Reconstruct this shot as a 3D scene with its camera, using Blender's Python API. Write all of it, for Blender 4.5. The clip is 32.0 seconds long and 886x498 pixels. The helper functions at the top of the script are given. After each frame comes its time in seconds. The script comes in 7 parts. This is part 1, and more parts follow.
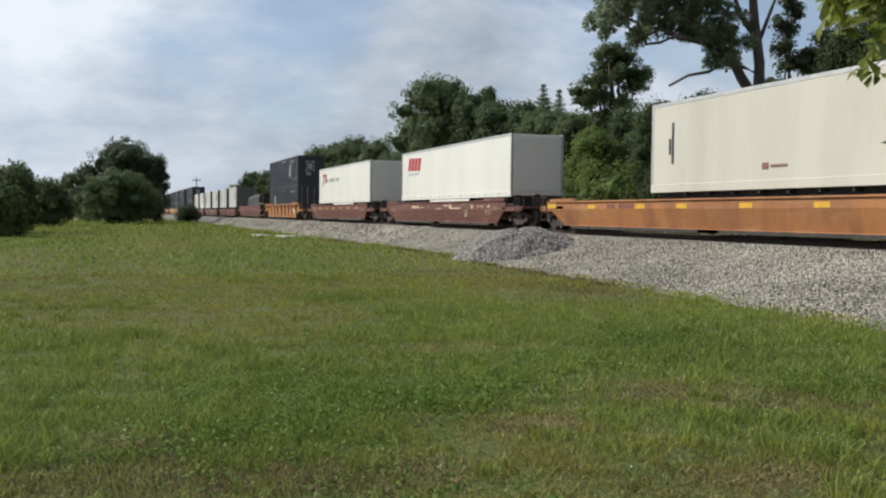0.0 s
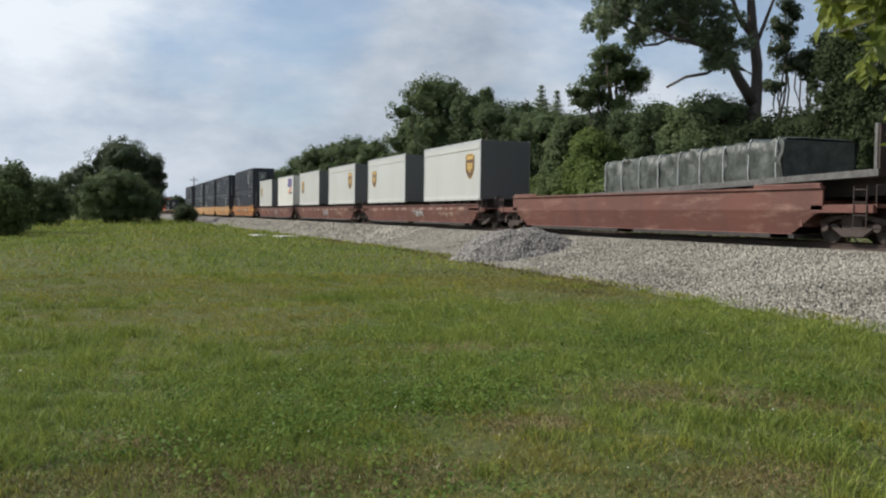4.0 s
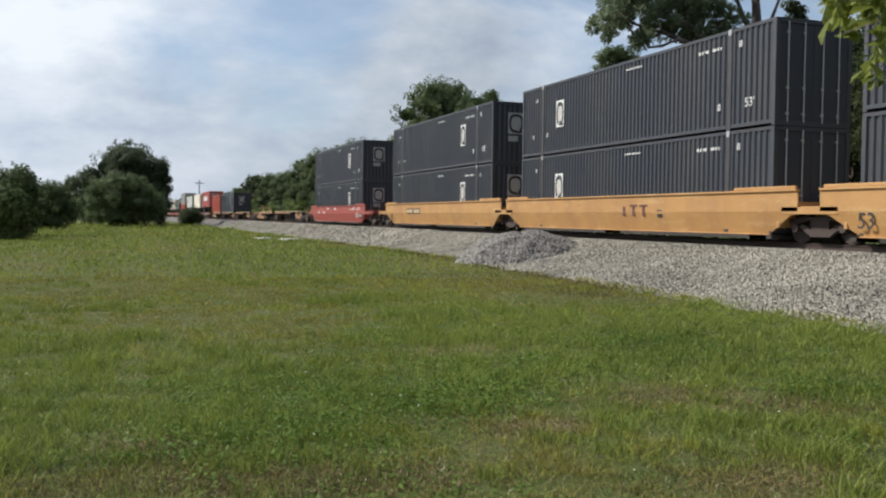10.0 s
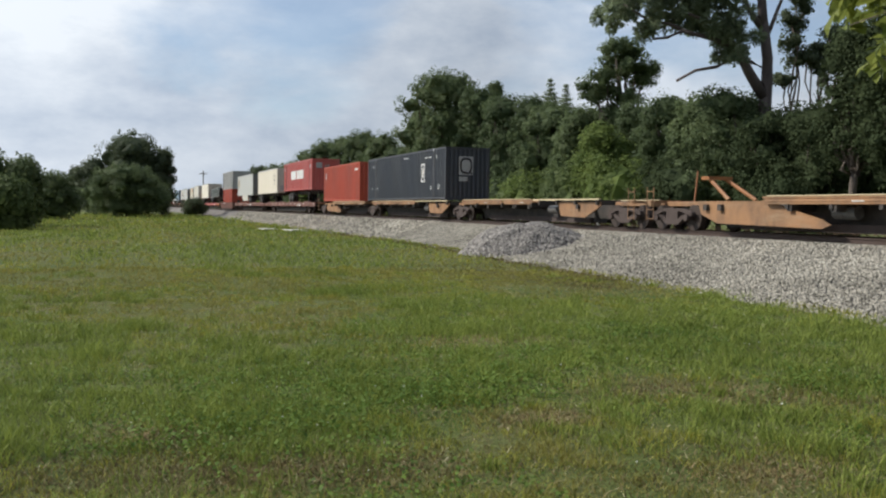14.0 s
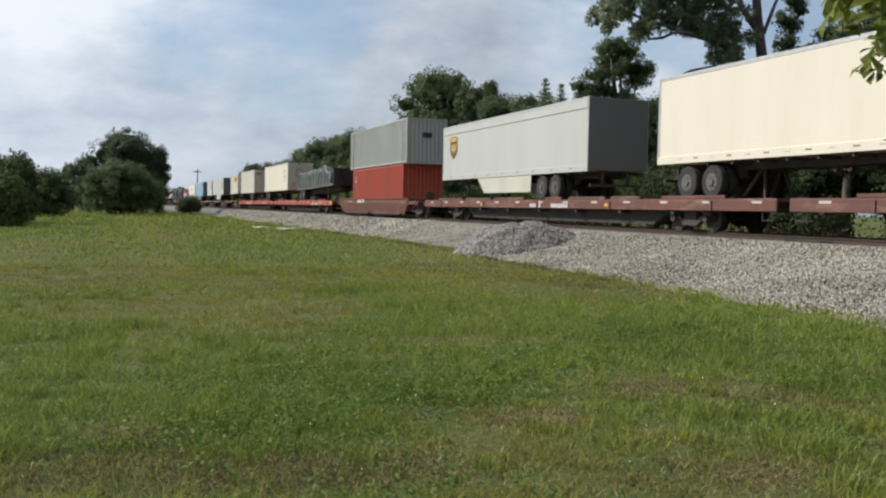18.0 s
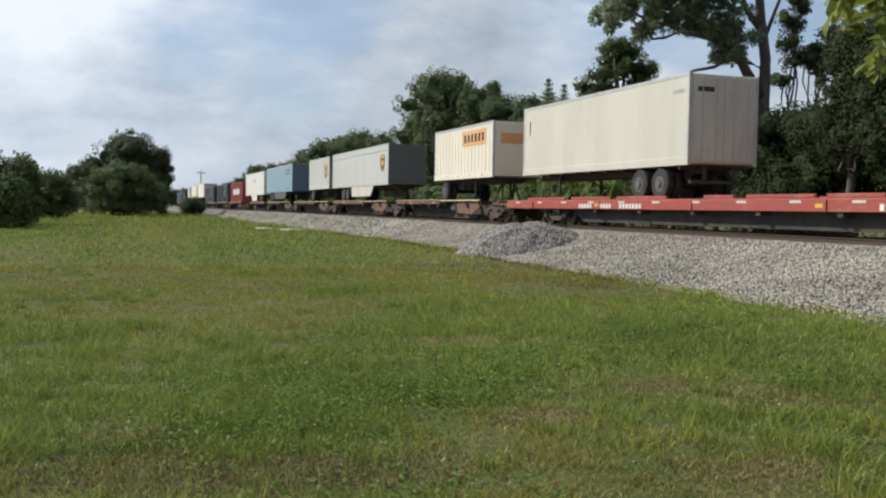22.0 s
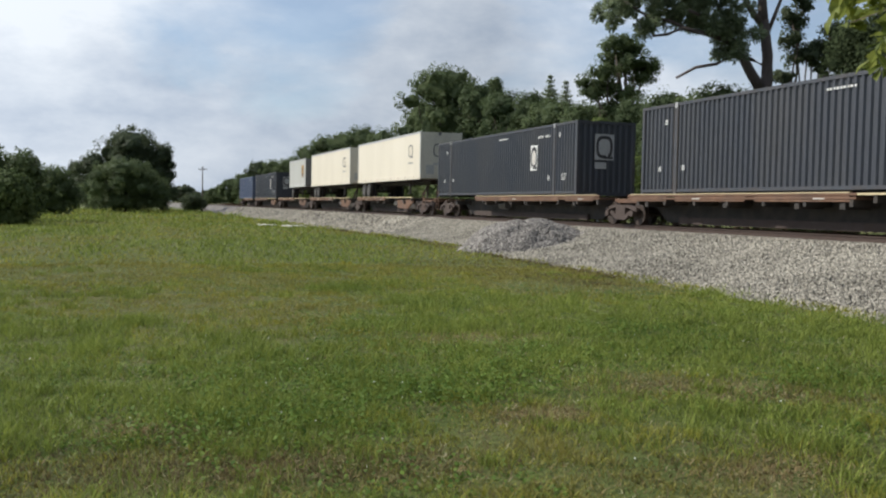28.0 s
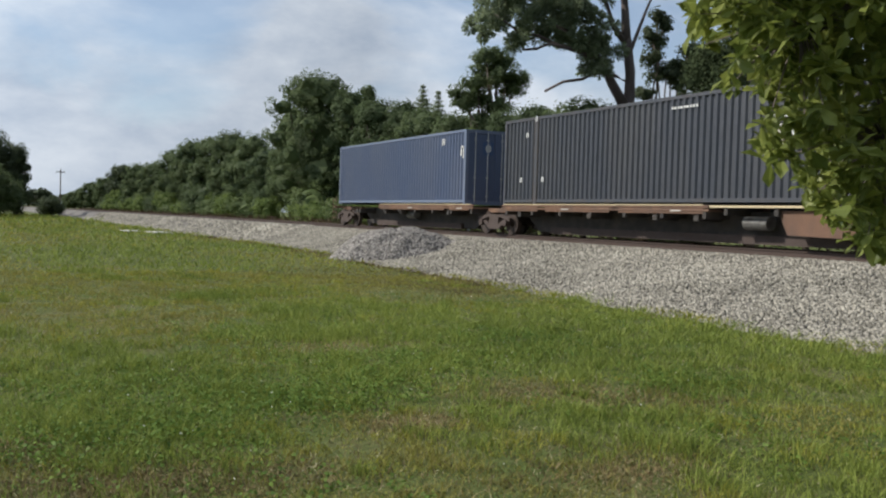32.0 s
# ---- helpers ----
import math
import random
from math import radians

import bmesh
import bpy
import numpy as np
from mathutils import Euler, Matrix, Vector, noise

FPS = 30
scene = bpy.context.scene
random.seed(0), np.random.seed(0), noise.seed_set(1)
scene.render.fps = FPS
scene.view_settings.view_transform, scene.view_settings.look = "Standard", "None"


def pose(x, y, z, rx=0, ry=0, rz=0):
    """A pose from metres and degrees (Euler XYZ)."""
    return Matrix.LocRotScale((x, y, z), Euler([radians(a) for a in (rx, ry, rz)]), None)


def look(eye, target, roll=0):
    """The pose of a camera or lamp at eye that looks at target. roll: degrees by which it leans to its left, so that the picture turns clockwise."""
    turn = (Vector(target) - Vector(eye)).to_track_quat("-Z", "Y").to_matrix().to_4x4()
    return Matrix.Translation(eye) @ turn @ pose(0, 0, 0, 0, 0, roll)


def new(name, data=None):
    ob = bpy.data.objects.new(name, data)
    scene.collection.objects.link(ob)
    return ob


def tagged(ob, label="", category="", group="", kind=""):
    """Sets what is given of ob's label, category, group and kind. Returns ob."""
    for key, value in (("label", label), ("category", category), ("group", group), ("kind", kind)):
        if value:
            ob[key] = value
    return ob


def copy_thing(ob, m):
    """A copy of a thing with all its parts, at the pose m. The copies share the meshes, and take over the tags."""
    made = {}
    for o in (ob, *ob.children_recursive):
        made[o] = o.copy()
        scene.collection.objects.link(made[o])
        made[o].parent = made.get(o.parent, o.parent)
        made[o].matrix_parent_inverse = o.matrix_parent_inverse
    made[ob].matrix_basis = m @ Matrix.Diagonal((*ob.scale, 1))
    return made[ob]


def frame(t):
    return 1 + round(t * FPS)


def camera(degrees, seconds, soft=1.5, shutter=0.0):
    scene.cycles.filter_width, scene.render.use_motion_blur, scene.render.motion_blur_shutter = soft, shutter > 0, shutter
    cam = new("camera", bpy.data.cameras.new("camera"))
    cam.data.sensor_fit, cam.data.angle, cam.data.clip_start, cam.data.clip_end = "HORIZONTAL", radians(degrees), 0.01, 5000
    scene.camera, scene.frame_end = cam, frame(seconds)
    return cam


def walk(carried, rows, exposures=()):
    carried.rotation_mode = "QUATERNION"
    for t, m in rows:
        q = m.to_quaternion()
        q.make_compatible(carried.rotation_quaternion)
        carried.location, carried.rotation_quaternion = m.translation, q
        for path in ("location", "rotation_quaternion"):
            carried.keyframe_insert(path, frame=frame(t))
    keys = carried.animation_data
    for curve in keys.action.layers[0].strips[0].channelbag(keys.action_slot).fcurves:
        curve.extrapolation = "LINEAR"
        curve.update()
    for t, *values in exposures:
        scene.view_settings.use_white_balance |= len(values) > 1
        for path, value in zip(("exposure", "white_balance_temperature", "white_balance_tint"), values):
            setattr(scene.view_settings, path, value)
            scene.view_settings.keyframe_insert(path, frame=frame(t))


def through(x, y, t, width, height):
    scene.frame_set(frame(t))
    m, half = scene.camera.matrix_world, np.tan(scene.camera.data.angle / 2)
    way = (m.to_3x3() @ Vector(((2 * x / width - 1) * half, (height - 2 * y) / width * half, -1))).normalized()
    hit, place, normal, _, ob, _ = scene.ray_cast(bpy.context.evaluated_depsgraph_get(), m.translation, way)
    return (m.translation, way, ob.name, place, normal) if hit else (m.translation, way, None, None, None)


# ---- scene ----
# ---- camera: it stands on the lawn and turns a little, and pans at the end ----
EYE = (0.0, 0.0, 1.65)
cam = camera(51.6, 32.0, soft=2.2)


def aim(yaw, pitch, roll):
    """Camera pose from degrees: yaw to the right of the track's direction, pitch up, roll to the left."""
    a, b = radians(yaw), radians(pitch)
    ahead = Vector((math.sin(a) * math.cos(b), math.cos(a) * math.cos(b), math.sin(b)))
    return look(EYE, Vector(EYE) + ahead * 10, roll)


walk(cam, [(t, aim(y, p, r)) for t, y, p, r in (
    (0, 19.99, -2.13, 0.63), (0.5, 19.92, -2.13, 0.72), (1, 19.90, -2.16, 0.72), (1.5, 19.99, -2.25, 0.67), (2, 20.06, -2.22, 0.71),
    (2.5, 20.06, -2.14, 0.76), (3, 20.07, -2.14, 0.78), (3.5, 20.11, -2.09, 0.77), (5.5, 20.24, -2.11, 1.04), (6, 20.20, -2.10, 1.14),
    (6.5, 20.16, -2.15, 1.11), (7, 20.23, -2.22, 1.03), (7.5, 20.23, -2.15, 1.00), (8, 20.20, -2.09, 0.82), (8.5, 20.19, -2.07, 0.62),
    (9, 20.16, -2.04, 0.48), (9.5, 20.07, -2.04, 0.49), (10, 19.83, -1.94, 0.66), (10.5, 19.64, -2.07, 0.67), (11, 19.71, -2.29, 0.67),
    (11.5, 19.77, -2.44, 0.85), (12, 19.75, -2.42, 0.87), (12.5, 19.77, -2.37, 0.77), (13, 19.84, -2.33, 0.70), (13.5, 19.79, -2.33, 0.70),
    (14, 19.61, -2.48, 0.85), (14.5, 19.58, -2.63, 0.98), (16.5, 19.78, -2.33, 1.27), (17, 19.87, -2.32, 1.33), (17.5, 19.91, -2.51, 1.18),
    (18, 19.96, -2.53, 1.11), (18.5, 19.96, -2.49, 1.10), (19, 19.99, -2.47, 1.04), (19.5, 19.96, -2.48, 1.07), (20, 19.89, -2.48, 1.14),
    (20.5, 19.80, -2.50, 1.01), (21, 19.76, -2.53, 0.91), (21.5, 19.76, -2.50, 0.93), (22, 19.75, -2.50, 0.96), (22.5, 19.78, -2.56, 1.03),
    (23, 19.84, -2.58, 1.10), (23.5, 19.79, -2.61, 1.00), (24, 19.65, -2.70, 1.03), (24.5, 19.58, -2.79, 1.12), (25, 19.53, -2.83, 1.07),
    (25.5, 19.40, -2.71, 1.15), (27.5, 19.46, -2.70, 1.13), (28, 19.66, -2.71, 1.04), (28.5, 19.87, -2.67, 1.03), (29, 19.98, -2.66, 1.05),
    (29.5, 20.09, -2.65, 1.17), (30, 20.26, -2.64, 1.26), (30.5, 20.70, -2.77, 1.31), (31, 21.52, -2.77, 1.48), (31.5, 23.28, -2.61, 1.75),
    (32, 27.64, -2.01, 1.68),
)], exposures=((0, 0.09), (3, 0.07), (6, 0.15), (14, 0.16), (17, 0.12), (20, 0.15), (28, 0.17), (29, 0.14), (30, 0.06), (31, 0.11), (32, 0.17)))

# ---- light: hazy sun from the far left, broken cloud ----
SUN_AZ, SUN_EL = 58.0, 40.0  # azimuth to the left of the track's direction
sun_dir = Vector((-math.sin(radians(SUN_AZ)) * math.cos(radians(SUN_EL)), math.cos(radians(SUN_AZ)) * math.cos(radians(SUN_EL)), math.sin(radians(SUN_EL))))
sun = new("sun", bpy.data.lights.new("sun", "SUN"))
sun.data.energy, sun.data.angle, sun.data.color = 3.9, radians(1.5), (1.0, 0.95, 0.865)
sun.matrix_world = look((0, 0, 60), Vector((0, 0, 60)) - sun_dir)

world = bpy.data.worlds.new("world")
scene.world = world
world.use_nodes = True
nt = world.node_tree
nt.nodes.clear()


def wnode(kind, **kw):
    n = nt.nodes.new(kind)
    for k, v in kw.items():
        if k in n.inputs:
            n.inputs[k].default_value = v
    return n


w_out, w_bg = wnode("ShaderNodeOutputWorld"), wnode("ShaderNodeBackground")
w_bg.inputs["Strength"].default_value = 0.101
sky = wnode("ShaderNodeTexSky")
sky.sky_type, sky.sun_disc = "NISHITA", False
sky.sun_elevation, sky.sun_rotation = radians(SUN_EL), radians(-SUN_AZ)
sky.air_density, sky.dust_density, sky.ozone_density = 1.0, 0.4, 3.6
w_co = wnode("ShaderNodeTexCoord")
w_map = wnode("ShaderNodeMapping")
w_map.inputs["Location"].default_value = (0.35, 0.1, 0.22)
w_map.inputs["Scale"].default_value = (1.0, 1.0, 2.2)
w_n1 = wnode("ShaderNodeTexNoise", Scale=3.0, Detail=9.0, Roughness=0.54, Distortion=0.5)
w_n2 = wnode("ShaderNodeTexNoise", Scale=4.0, Detail=8.0, Roughness=0.6)
w_r1 = wnode("ShaderNodeValToRGB")
w_r1.color_ramp.elements[0].position, w_r1.color_ramp.elements[1].position = 0.40, 0.60
w_r1.color_ramp.elements[0].color = (0.34, 0.34, 0.34, 1)
w_r2 = wnode("ShaderNodeValToRGB")
w_r2.color_ramp.elements[0].position, w_r2.color_ramp.elements[0].color = 0.38, (4.5, 5.3, 6.5, 1)
w_r2.color_ramp.elements[1].position, w_r2.color_ramp.elements[1].color = 0.66, (8.0, 8.55, 9.2, 1)
w_mix = wnode("ShaderNodeMix")
w_mix.data_type = "RGBA"


def toward(d, lo, hi, v0, v1):
    """A smooth value over the sky: v0 where the direction's cosine to d is lo, v1 where it is hi."""
    dot = nt.nodes.new("ShaderNodeVectorMath")
    dot.operation = "DOT_PRODUCT"
    dot.inputs[1].default_value = Vector(d).normalized()
    mr = nt.nodes.new("ShaderNodeMapRange")
    mr.interpolation_type = "SMOOTHSTEP"
    for k, v in zip(("From Min", "From Max", "To Min", "To Max"), (lo, hi, v0, v1)):
        mr.inputs[k].default_value = v
    nt.links.new(w_co.outputs["Generated"], dot.inputs[0])
    nt.links.new(dot.outputs["Value"], mr.inputs["Value"])
    return mr.outputs[0]


def joined(op, a, b):
    n = nt.nodes.new("ShaderNodeMath")
    n.operation = op
    for i, v in enumerate((a, b)):
        if isinstance(v, (int, float)):
            n.inputs[i].default_value = v
        else:
            nt.links.new(v, n.inputs[i])
    return n.outputs[0]


def sky_dir(px, py):
    m = aim(19.84, -2.3, 0.7).to_3x3()
    return m @ Vector(((px - 784) / 1621, (441 - py) / 1621, -1))


cover = joined("ADD", w_n1.outputs[0], toward(sky_dir(90, 60), 0.965, 0.999, 0.0, 0.18))
cover = joined("ADD", cover, toward(sky_dir(450, 0), 0.985, 0.9975, 0.0, -0.26))
cover = joined("ADD", cover, toward(sky_dir(1000, 200), 0.95, 0.999, 0.0, 0.05))
cover = joined("ADD", cover, toward((0, 0, 1), 0.05, 0.20, 0.17, 0.0))  # haze low over the land
cover = joined("ADD", cover, toward(-sun_dir, 0.0, 0.7, 0.0, 0.25))  # unseen grey cloud added opposite the sun, to dim the fill light
w_sun = toward(sun_dir, -0.45, 0.75, 0.24, 1.04)
w_sun = joined("MULTIPLY", w_sun, toward(sky_dir(1420, 60), 0.945, 0.995, 1.0, 1.6))  # a bright bank of cloud beyond the pine
w_tone = nt.nodes.new("ShaderNodeVectorMath")
w_tone.operation = "SCALE"
nt.links.new(w_r2.outputs[0], w_tone.inputs[0])
nt.links.new(w_sun, w_tone.inputs["Scale"])
for a, b in ((w_co.outputs["Generated"], w_map.inputs["Vector"]), (w_map.outputs[0], w_n1.inputs["Vector"]), (w_map.outputs[0], w_n2.inputs["Vector"]),
             (cover, w_r1.inputs[0]), (w_n2.outputs[0], w_r2.inputs[0]), (w_r1.outputs[0], w_mix.inputs[0]), (sky.outputs[0], w_mix.inputs[6]),
             (w_tone.outputs[0], w_mix.inputs[7]), (w_mix.outputs[2], w_bg.inputs["Color"]), (w_bg.outputs[0], w_out.inputs["Surface"])):
    nt.links.new(a, b)

# ---- materials ----
MATS = {}


def mat(name, base, rough=0.6, metal=0.0, dirt=(0.16, 0.13, 0.10), amount=0.35, scale=1.2, grain=40.0, bump=0.02, streak=1.0, vary=0.0, spec=0.5, scuff=None, speck=0.5):
    """Paint, rubber, stone: base colour with stains at a large scale, fine grain and a light bump. streak > 1 draws the stains out downwards."""
    if name in MATS:
        return MATS[name]
    m = bpy.data.materials.new(name)
    m.use_nodes = True
    t = m.node_tree
    t.nodes.clear()
    out, sh = t.nodes.new("ShaderNodeOutputMaterial"), t.nodes.new("ShaderNodeBsdfPrincipled")
    co, mp = t.nodes.new("ShaderNodeTexCoord"), t.nodes.new("ShaderNodeMapping")
    mp.inputs["Scale"].default_value = (1, 1, 1 / streak)
    n1, n2 = t.nodes.new("ShaderNodeTexNoise"), t.nodes.new("ShaderNodeTexNoise")
    n1.inputs["Scale"].default_value, n1.inputs["Detail"].default_value, n1.inputs["Roughness"].default_value = scale, 7, 0.62
    n2.inputs["Scale"].default_value, n2.inputs["Detail"].default_value = grain, 4
    r1 = t.nodes.new("ShaderNodeValToRGB")
    r1.color_ramp.elements[0].position, r1.color_ramp.elements[1].position = 0.42, 0.78
    r1.color_ramp.elements[1].color = (amount, amount, amount, 1)
    mix, mul = t.nodes.new("ShaderNodeMix"), t.nodes.new("ShaderNodeMix")
    mix.data_type = mul.data_type = "RGBA"
    mul.blend_type = "MULTIPLY"
    mul.inputs[0].default_value = speck
    mix.inputs[6].default_value, mix.inputs[7].default_value = (*base, 1), (*dirt, 1)
    r2 = t.nodes.new("ShaderNodeValToRGB")
    r2.color_ramp.elements[0].position, r2.color_ramp.elements[0].color = 0.25, (0.55, 0.55, 0.55, 1)
    r2.color_ramp.elements[1].position, r2.color_ramp.elements[1].color = 0.65, (1.08, 1.08, 1.08, 1)
    bp = t.nodes.new("ShaderNodeBump")
    bp.inputs["Strength"].default_value, bp.inputs["Distance"].default_value = 0.5, bump
    sh.inputs["Roughness"].default_value, sh.inputs["Metallic"].default_value, sh.inputs["Specular IOR Level"].default_value = rough, metal, spec
    for a, b in ((co.outputs["Object"], mp.inputs[0]), (mp.outputs[0], n1.inputs["Vector"]), (co.outputs["Object"], n2.inputs["Vector"]), (n1.outputs[0], r1.inputs[0]),
                 (n2.outputs[0], r2.inputs[0]), (r1.outputs[0], mix.inputs[0]), (mix.outputs[2], mul.inputs[6]), (r2.outputs[0], mul.inputs[7]),
                 (mul.outputs[2], sh.inputs["Base Color"]), (n2.outputs[0], bp.inputs["Height"]), (bp.outputs[0], sh.inputs["Normal"]), (sh.outputs[0], out.inputs[0])):
        t.links.new(a, b)
    if scuff:
        # pale worn patches, drawn out along the side
        m3, n3, r3, x3 = (t.nodes.new("ShaderNode" + k) for k in ("Mapping", "TexNoise", "ValToRGB", "Mix"))
        m3.inputs["Scale"].default_value, m3.inputs["Location"].default_value = (1, 0.45, 2.0), (3, 7, 1)
        n3.inputs["Scale"].default_value, n3.inputs["Detail"].default_value, n3.inputs["Roughness"].default_value = 1.5, 8, 0.7
        r3.color_ramp.elements[0].position, r3.color_ramp.elements[1].position = 0.53, 0.72
        r3.color_ramp.elements[1].color = (0.75, 0.75, 0.75, 1)
        x3.data_type = "RGBA"
        x3.inputs[7].default_value = (*scuff, 1)
        for a, b in ((co.outputs["Object"], m3.inputs[0]), (m3.outputs[0], n3.inputs["Vector"]), (n3.outputs[0], r3.inputs[0]), (r3.outputs[0], x3.inputs[0]), (mix.outputs[2], x3.inputs[6]), (x3.outputs[2], mul.inputs[6])):
            t.links.new(a, b)
    if vary:
        info, hsv = t.nodes.new("ShaderNodeObjectInfo"), t.nodes.new("ShaderNodeHueSaturation")
        ra = t.nodes.new("ShaderNodeMapRange")
        ra.inputs["To Min"].default_value, ra.inputs["To Max"].default_value = 1 - vary, 1 + vary
        for a, b in ((info.outputs["Random"], ra.inputs[0]), (ra.outputs[0], hsv.inputs["Value"]), (mul.outputs[2], hsv.inputs["Color"]), (hsv.outputs[0], sh.inputs["Base Color"])):
            t.links.new(a, b)
    MATS[name] = m
    return m


def stone_mat(name, dark, light):
    """Broken stone: every piece has its own shade, with fine speckle."""
    m = leaf_mat(name, dark, light, 0.0, 0.9)
    return m


def leaf_mat(name, dark, light, through=0.35, rough=0.55, spec=0.12, own=0.55):
    """Leaves: each leaf has its own shade between two greens and lets some light through."""
    m = bpy.data.materials.new(name)
    m.use_nodes = True
    t = m.node_tree
    t.nodes.clear()
    out, sh, tr, ad = (t.nodes.new("ShaderNode" + k) for k in ("OutputMaterial", "BsdfPrincipled", "BsdfTranslucent", "MixShader"))
    ge, ra, co, no = (t.nodes.new("ShaderNode" + k) for k in ("NewGeometry", "ValToRGB", "TexCoord", "TexNoise"))
    no.inputs["Scale"].default_value, no.inputs["Detail"].default_value = 0.35 if own > 0.5 else 0.6, 4.0
    mx = t.nodes.new("ShaderNodeMath")
    mx.operation = "MULTIPLY_ADD"
    mx.inputs[1].default_value = own
    ms = t.nodes.new("ShaderNodeMath")
    ms.operation = "MULTIPLY"
    ms.inputs[1].default_value = 1.05 - own
    ra.color_ramp.elements[0].color, ra.color_ramp.elements[1].color = (*dark, 1), (*light, 1)
    ra.color_ramp.elements[0].position, ra.color_ramp.elements[1].position = 0.15, 0.9
    sh.inputs["Roughness"].default_value = rough
    sh.inputs["Specular IOR Level"].default_value = spec
    ad.inputs[0].default_value = through
    for a, b in ((co.outputs["Object"], no.inputs["Vector"]), (no.outputs[0], ms.inputs[0]), (ge.outputs["Random Per Island"], mx.inputs[0]), (ms.outputs[0], mx.inputs[2]),
                 (mx.outputs[0], ra.inputs[0]), (ra.outputs[0], sh.inputs["Base Color"]), (ra.outputs[0], tr.inputs["Color"]),
                 (sh.outputs[0], ad.inputs[1]), (tr.outputs[0], ad.inputs[2]), (ad.outputs[0], out.inputs[0])):
        t.links.new(a, b)
    return m


# ---- mesh helpers ----
def box(bm, x0, x1, y0, y1, z0, z1):
    v = [bm.verts.new((x, y, z)) for z in (z0, z1) for y in (y0, y1) for x in (x0, x1)]
    for f in ((0, 2, 3, 1), (4, 5, 7, 6), (0, 1, 5, 4), (2, 6, 7, 3), (0, 4, 6, 2), (1, 3, 7, 5)):
        bm.faces.new([v[i] for i in f])
    return v


def prism(bm, outline, x0, x1):
    """A closed outline of (y, z) pushed from x0 to x1."""
    a, b = [bm.verts.new((x0, y, z)) for y, z in outline], [bm.verts.new((x1, y, z)) for y, z in outline]
    n = len(outline)
    bm.faces.new(a[::-1]), bm.faces.new(b)
    for i in range(n):
        bm.faces.new((a[i], a[(i + 1) % n], b[(i + 1) % n], b[i]))


def disc(bm, c, r, half, axis="x", n=20):
    """A cylinder of radius r and half length half about axis through c."""
    ring = []
    for s in (-half, half):
        row = []
        for i in range(n):
            a = 2 * math.pi * i / n
            p, q = r * math.cos(a), r * math.sin(a)
            o = {"x": (s, p, q), "y": (p, s, q), "z": (p, q, s)}[axis]
            row.append(bm.verts.new((c[0] + o[0], c[1] + o[1], c[2] + o[2])))
        ring.append(row)
    for i in range(n):
        j = (i + 1) % n
        bm.faces.new((ring[0][i], ring[0][j], ring[1][j], ring[1][i]))
    bm.faces.new(ring[0][::-1]), bm.faces.new(ring[1])


def rod(bm, a, b, r, n=6):
    a, b = Vector(a), Vector(b)
    d = (b - a).normalized()
    u = d.orthogonal().normalized()
    w = d.cross(u)
    rows = [[bm.verts.new(p + (u * math.cos(2 * math.pi * i / n) + w * math.sin(2 * math.pi * i / n)) * r) for i in range(n)] for p in (a, b)]
    for i in range(n):
        j = (i + 1) % n
        bm.faces.new((rows[0][i], rows[0][j], rows[1][j], rows[1][i]))
    bm.faces.new(rows[0][::-1]), bm.faces.new(rows[1])


def finish(bm, name, material, bevel=0.0, smooth=False):
    if bevel:
        bmesh.ops.bevel(bm, geom=bm.edges[:], offset=bevel, segments=1, affect="EDGES", clamp_overlap=True)
    bmesh.ops.recalc_face_normals(bm, faces=bm.faces[:])
    me = bpy.data.meshes.new(name)
    bm.to_mesh(me)
    bm.free()
    for mm in (material if isinstance(material, (list, tuple)) else [material]):
        me.materials.append(mm)
    if smooth:
        me.polygons.foreach_set("use_smooth", [True] * len(me.polygons))
    return me


def part(name, bm, material, parent, label="", bevel=0.0, smooth=False):
    """Links a bmesh as one mesh object under a thing or a part."""
    ob = new(name, finish(bm, name, material, bevel, smooth))
    ob.parent = parent
    return tagged(ob, label)


def share(name, me, parent, at=(0, 0, 0), turn=0.0):
    """Another part on the same mesh."""
    ob = new(name, me)
    ob.parent = parent
    ob.matrix_basis = pose(*at, 0, 0, turn)
    return ob


def pieces(name, material, parent, *rows, bevel=0.0):
    """A part for every box."""
    for r in rows:
        part(name, boxes(r), material, parent, bevel=bevel)


def boxes(*rows):
    bm = bmesh.new()
    for r in rows:
        box(bm, *r)
    return bm


def arrays(name, verts, faces, material, parent=None, smooth=False):
    """A mesh from numpy arrays of vertices (n, 3) and faces (m, k)."""
    me = bpy.data.meshes.new(name)
    k = faces.shape[1]
    me.vertices.add(len(verts)), me.loops.add(faces.size), me.polygons.add(len(faces))
    me.vertices.foreach_set("co", np.ascontiguousarray(verts, dtype=np.float32).ravel())
    me.loops.foreach_set("vertex_index", np.ascontiguousarray(faces, dtype=np.int32).ravel())
    me.polygons.foreach_set("loop_start", np.arange(0, faces.size, k, dtype=np.int32))
    me.polygons.foreach_set("loop_total", np.full(len(faces), k, dtype=np.int32))
    if smooth:
        me.polygons.foreach_set("use_smooth", np.ones(len(faces), dtype=bool))
    me.update(calc_edges=True)
    me.validate()
    me.materials.append(material)
    ob = new(name, me)
    ob.parent = parent
    return ob


